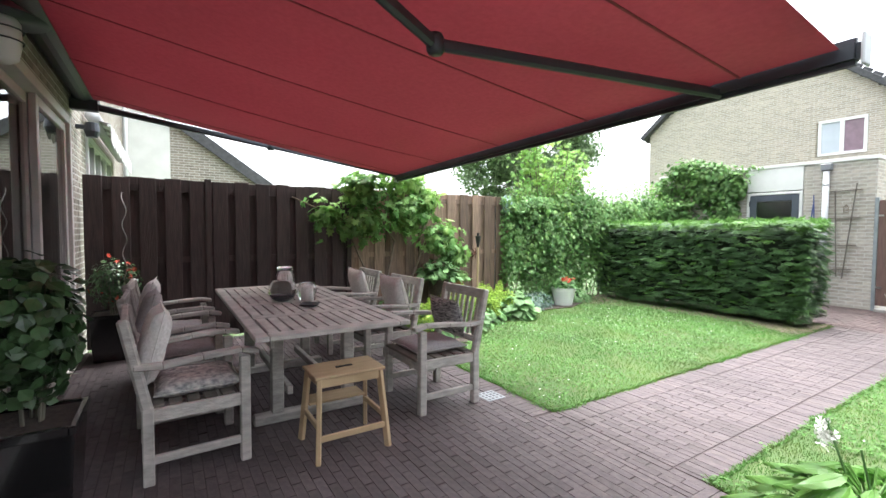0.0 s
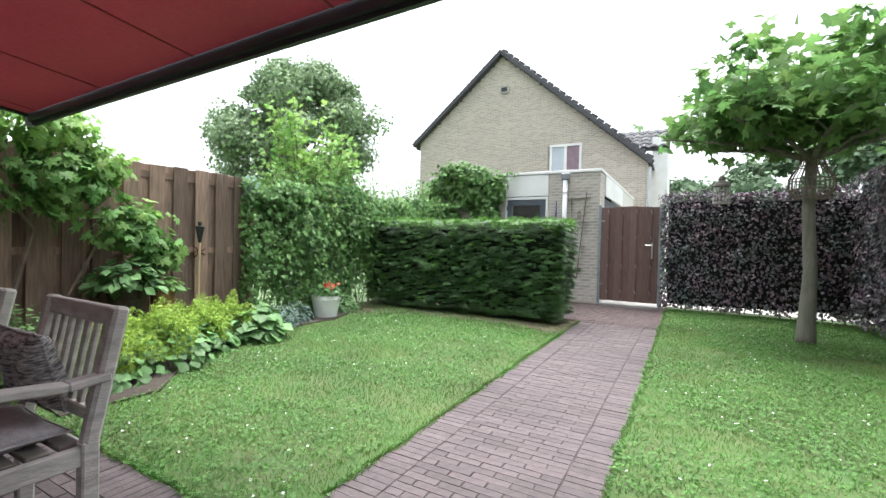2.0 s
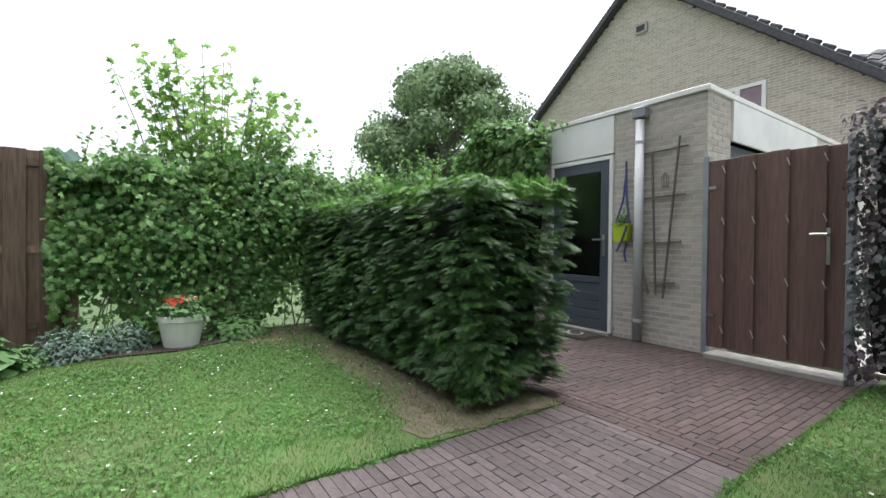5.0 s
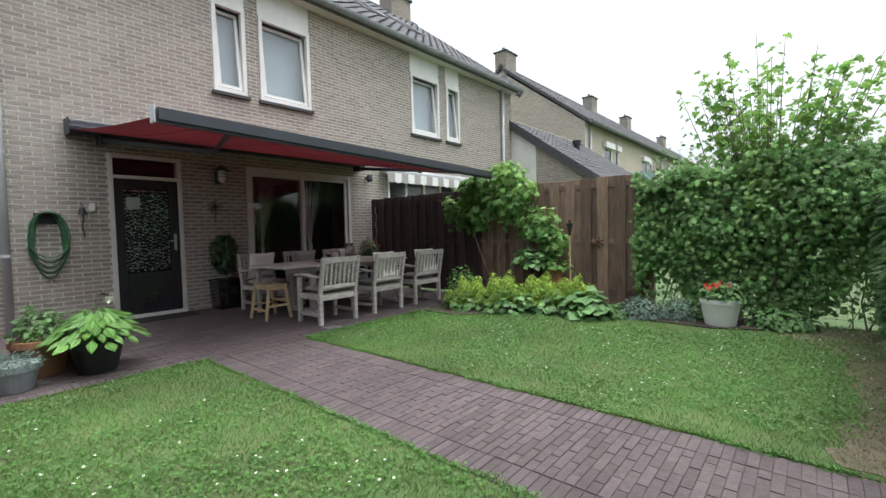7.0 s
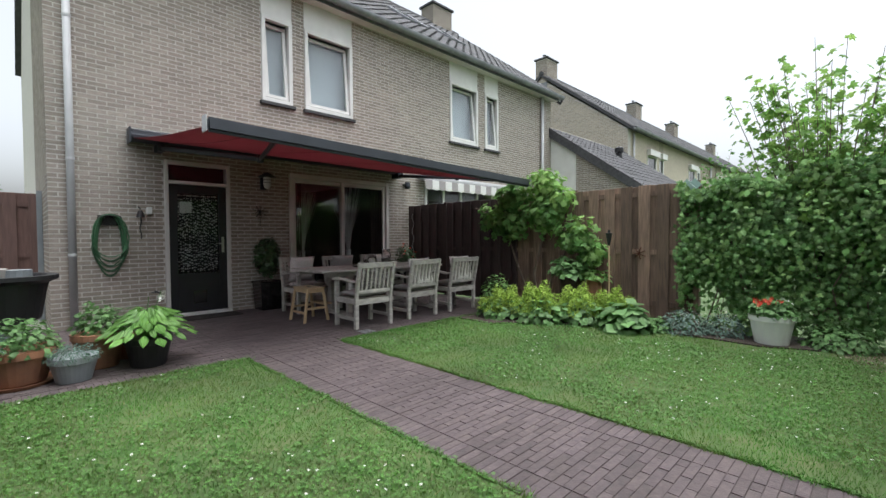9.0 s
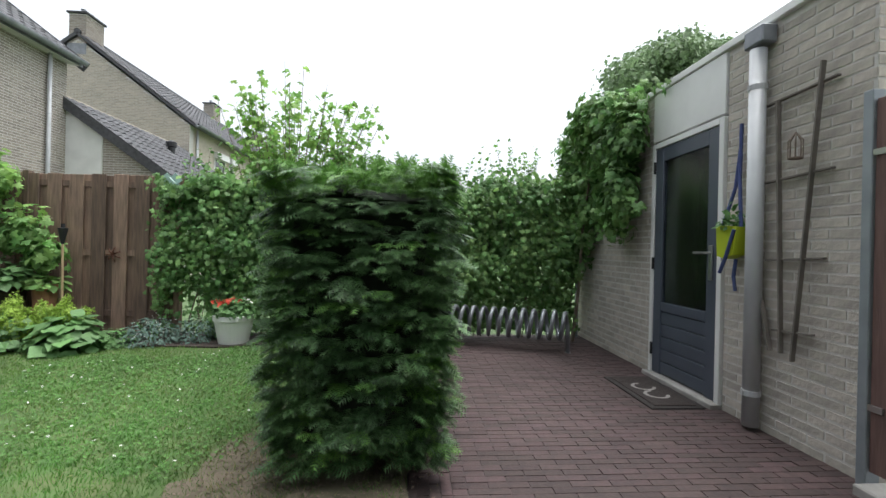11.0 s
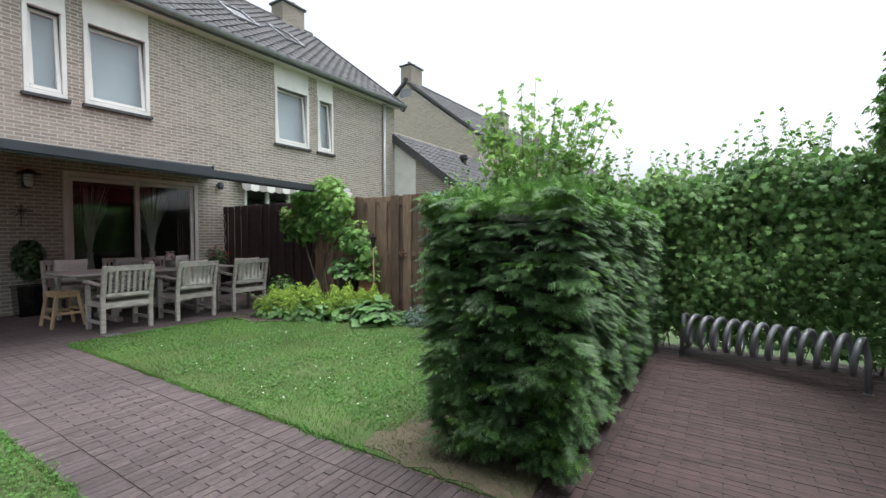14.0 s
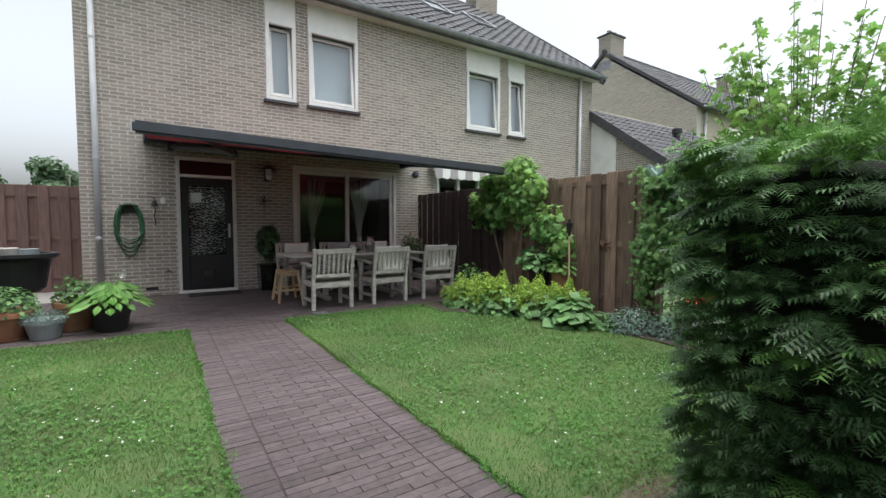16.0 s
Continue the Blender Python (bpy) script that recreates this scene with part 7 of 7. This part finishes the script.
def shed_mat():
    t = thing("shed_mat", "dark coir door mat with pale ring marks", "mat", (4.23, SY + .33, 0))
    bm = bmesh.new()
    box(bm, -.40, .40, -.21, .21, 0, .014, .004)
    part("border", bm, M_RUBBER, t, "dark rubber border")
    bm = bmesh.new()
    box(bm, -.36, .36, -.165, .165, .0145, .022, .003)
    part("pile", bm, mat("coir", (.045, .035, .032), (.03, .024, .022), 90, .98, .9), t, "dark coir pile")
    for dx in (-.12, .08):
        bm = bmesh.new()
        tube(bm, [(dx + .085 * math.cos(q * .45), .01 + .085 * math.sin(q * .45), .023) for q in range(11)], .014, 6)
        for v in bm.verts:
            v.co.z = .0225 + (v.co.z - .023) * .12
        part("mark", bm, M_STONE, t, "pale ring mark")


shed_mat()


def trellis():
    t = thing("wall_trellis", "old grey wooden fan trellis on the shed wall", "trellis", (3.22, SY + .02, 0))
    for a, b in (((-.18, 2.25), (-.02, .52)), ((.12, 2.12), (.06, .55)), ((.30, 1.2), (.14, .55))):
        bm = bmesh.new()
        bar(bm, (a[0], .025, a[1]), (b[0], .025, b[1]), .03, .014, .002)
        part("upright", bm, M_TEAKD, t)
    for z, w in ((2.12, .26), (1.62, .24), (1.12, .20), (.68, .14)):
        bm = bmesh.new()
        bar(bm, (-w, .010, z + .02), (w, .010, z), .028, .012, .002)
        part("cross_bar", bm, M_TEAKD, t)
    t = thing("tea_light_cage", "small rusty wire lantern hanging on the trellis", "lantern", (3.17, SY + .08, 1.72))
    bm = bmesh.new()
    for k in range(8):
        a = k * math.pi / 4
        tube(bm, [(.035 * math.cos(a), .035 * math.sin(a), 0), (.035 * math.cos(a), .035 * math.sin(a), .11), (0, 0, .16)], .003, 4)
    lathe(bm, [(.038, 0), (.038, .01)], 10)
    part("cage", bm, M_TWIG, t)


trellis()


def hanging_bag():
    t = thing("hanging_pot", "lime green plastic plant pouch hanging by blue rope", "hanging planter", (3.66, SY + .09, 1.12))
    bm = bmesh.new()
    prism(bm, [(-.10, .22), (.10, .24), (.085, .02), (.02, 0), (-.07, .03)], .09, Matrix.Translation((0, -.05, 0)))
    part("pouch", bm, M_LIMEBAG, t)
    bm = bmesh.new()
    for p in ([(-.09, 0, .22), (-.02, -.04, .55), (0, -.06, .95)], [(.09, 0, .22), (.02, -.04, .5), (0, -.06, .8)], [(-.05, 0, 0), (-.03, 0, -.12), (-.05, 0, -.22)], [(-.09, .05, .2), (-.02, .05, .02), (.04, .05, -.1)]):
        tube(bm, p, .012, 6)
    part("rope", bm, M_BLUER, t, "knotted blue rope")
    n = 60
    child(scatter("leaves", rnd(n, .04) + [0, 0, .26], rnd(n) + [0, 0, 1], rnd(n), .05, leaf_oval(.4), M_HERB), t)


hanging_bag()


def birdhouse():
    t = thing("birdhouse", "small pale green birdhouse on the end post of the fence", "birdhouse", (6.40, -5.97, 1.70), 90)
    bm = bmesh.new()
    prism(bm, [(-.06, 0), (.06, 0), (.075, .17), (0, .25), (-.075, .17)], .12, Matrix.Translation((0, -.06, 0)))
    part("box", bm, M_MINT, t)
    for s in (-1, 1):
        bm = bmesh.new()
        bar(bm, (0, 0, .262), (s * .085, 0, .172), .14, .010, .002, up=(0, 1, 0))
        part("roof", bm, M_MINT, t)
    bm = bmesh.new()
    lathe(bm, [(.016, 0), (.016, .002)], 12)
    bmesh.ops.transform(bm, matrix=pose(0, .062, .15, -90), verts=bm.verts)
    part("hole", bm, M_BLACKM, t)
    bm = bmesh.new()
    box(bm, -.02, .02, -.10, -.06, .02, .22)
    part("batten", bm, M_FENCEB, t)


birdhouse()


def torch():
    t = thing("garden_torch", "bamboo garden torch with a dark cup in the bed", "torch", (6.0, -5.02, 0.0))
    bm = bmesh.new()
    tube(bm, [(0, 0, 0), (.01, 0, .6), (0, 0, 1.12)], .012, 8)
    part("cane", bm, M_PINE, t)
    bm = bmesh.new()
    lathe(bm, [(.015, 1.10), (.045, 1.26), (.05, 1.28), (.02, 1.285), (.02, 1.33)], 14)
    part("cup", bm, M_BLACKM, t)
    t = thing("ivy_vine_ring", "rusty iron rosette on the fence", "ornament", (6.45, -5.28, .98))
    bm = bmesh.new()
    for k in range(7):
        a = k * .9
        tube(bm, [(0, 0, 0), (-.03, .05 * math.cos(a), .05 * math.sin(a)), (0, .09 * math.cos(a), .09 * math.sin(a))], .008, 5)
    part("rosette", bm, mat("rust", (.12, .04, .02), (.07, .025, .015), 9, .9, .3), t)


torch()


def lanterns():
    t = thing("wicker_lantern", "round brown wicker basket lantern round the plane trunk", "lantern", (-.10, -9.12, 1.82))
    bm = bmesh.new()
    prof = [(.16, 0), (.17, .02), (.235, .12), (.23, .26), (.14, .42), (.10, .55)]
    for k in range(26):
        a = k * 2 * math.pi / 26
        tube(bm, [(r * math.cos(a), r * math.sin(a), z) for r, z in prof], .006, 5)
    part("ribs", bm, M_TWIG, t, "wicker ribs", kind="stuff")
    for r, z in ((.165, .01), (.235, .12), (.232, .25), (.145, .41), (.175, .035)):
        bm = bmesh.new()
        tube(bm, [(r * math.cos(a * .393), r * math.sin(a * .393), z) for a in range(16)], .009, 6, closed=True)
        part("hoop", bm, M_TWIG, t)
    t = thing("wire_lantern", "grey slatted wooden lantern hanging from the plane tree", "lantern", (.86, -8.95, 1.78))
    bm = bmesh.new()
    for k in range(14):
        a = k * 2 * math.pi / 14
        bar(bm, (.095 * math.cos(a), .095 * math.sin(a), 0), (.095 * math.cos(a), .095 * math.sin(a), .22), .014, .006, 0)
    part("slats", bm, M_TEAK, t, kind="stuff")
    bm = bmesh.new()
    lathe(bm, [(.11, .22), (.10, .24), (.04, .30), (.05, .32), (.02, .36)], 14)
    part("cap", bm, M_TEAKD, t)
    bm = bmesh.new()
    lathe(bm, [(.105, -.01), (.105, .01)], 14)
    part("base", bm, M_TEAK, t)
    bm = bmesh.new()
    tube(bm, [(0, 0, .35), (0, 0, .82)], .002, 4)
    part("cord", bm, M_TWIG, t)


lanterns()

# ---- bricks and pavers ----
bricks(WALL, I4, HX0, HX1, 0.0, 5.70, holes=HOLES, near=lambda u, v: 2.4 < u < 3.65 and v < 2.5, mats=(M_BRICK, M_BRICK_I))
mm = Matrix(((0, 1, 0, HX0), (-1, 0, 0, 3.0), (0, 0, 1, 0), (0, 0, 0, 1)))
bricks(WSIDE, mm, 0, 3.0, 0.0, 8.0, inside=lambda u, v: v < 5.7 + (3.0 - u) * .75, mats=(M_BRICK, M_BRICK_I))
bricks(WEND, Matrix(((0, -1, 0, HX1), (1, 0, 0, 0), (0, 0, 1, 0), (0, 0, 0, 1))), 0, 4.4, 4.5, 8.9, inside=lambda u, v: v < 5.7 + u * .75, mats=(M_BRICK, M_BRICK_I))


def floor_m(x, y, turn=0):
    """Maps wall axes to the ground: along, up the picture, out of the ground."""
    a = radians(turn)
    c, s = math.cos(a), math.sin(a)
    return Matrix(((c, 0, -s, x), (s, 0, c, y), (0, -1, 0, -.004), (0, 0, 0, 1)))


PV = dict(bl=.203, bh=.0525, joint=.0025, proud=.0052, depth=.004, jitter=.0014, c=.0012, uneven=.0015, mats=(M_PAVER, M_PAVER_I))
# path: two soldier edges and a bond between
bricks(PATH_G, floor_m(1.54, -8.95), 0, .205, 0, 5.70, stack=True, **PV)
bricks(PATH_G, floor_m(2.455, -8.95), 0, .205, 0, 5.70, stack=True, **PV)
bricks(PATH_G, floor_m(1.75, -8.95), 0, .70, 0, 5.70, near=lambda u, v: v > 3.7, **PV)
bricks(PATIO, floor_m(-2.2, -3.03), 0, 8.68, 0, 3.02, near=lambda u, v: 4.4 < u < 6.0 and v < 1.9, **PV)
bricks(PATIO, floor_m(1.54, -3.24, 90), 0, .205, -.0, 3.7, stack=True, **PV)
bricks(PATIO, floor_m(6.48, -3.24, 90), 0, .205, 0, 3.8, stack=True, **PV)
bricks(PATIO, floor_m(1.54, -3.24), 0.0, 1.12, 0, .205, **PV)
PV["mats"] = (M_PAVER_R, M_PAVER_RI)
bricks(YARD, floor_m(6.62, -11.6, 90), 0, 2.43, 0, 5.08, near=lambda u, v: u > 1.2 and 1.6 < v < 3.8, **PV)
bricks(YARD, floor_m(1.54, -9.165), 0, 5.08, 0, .205, **PV)
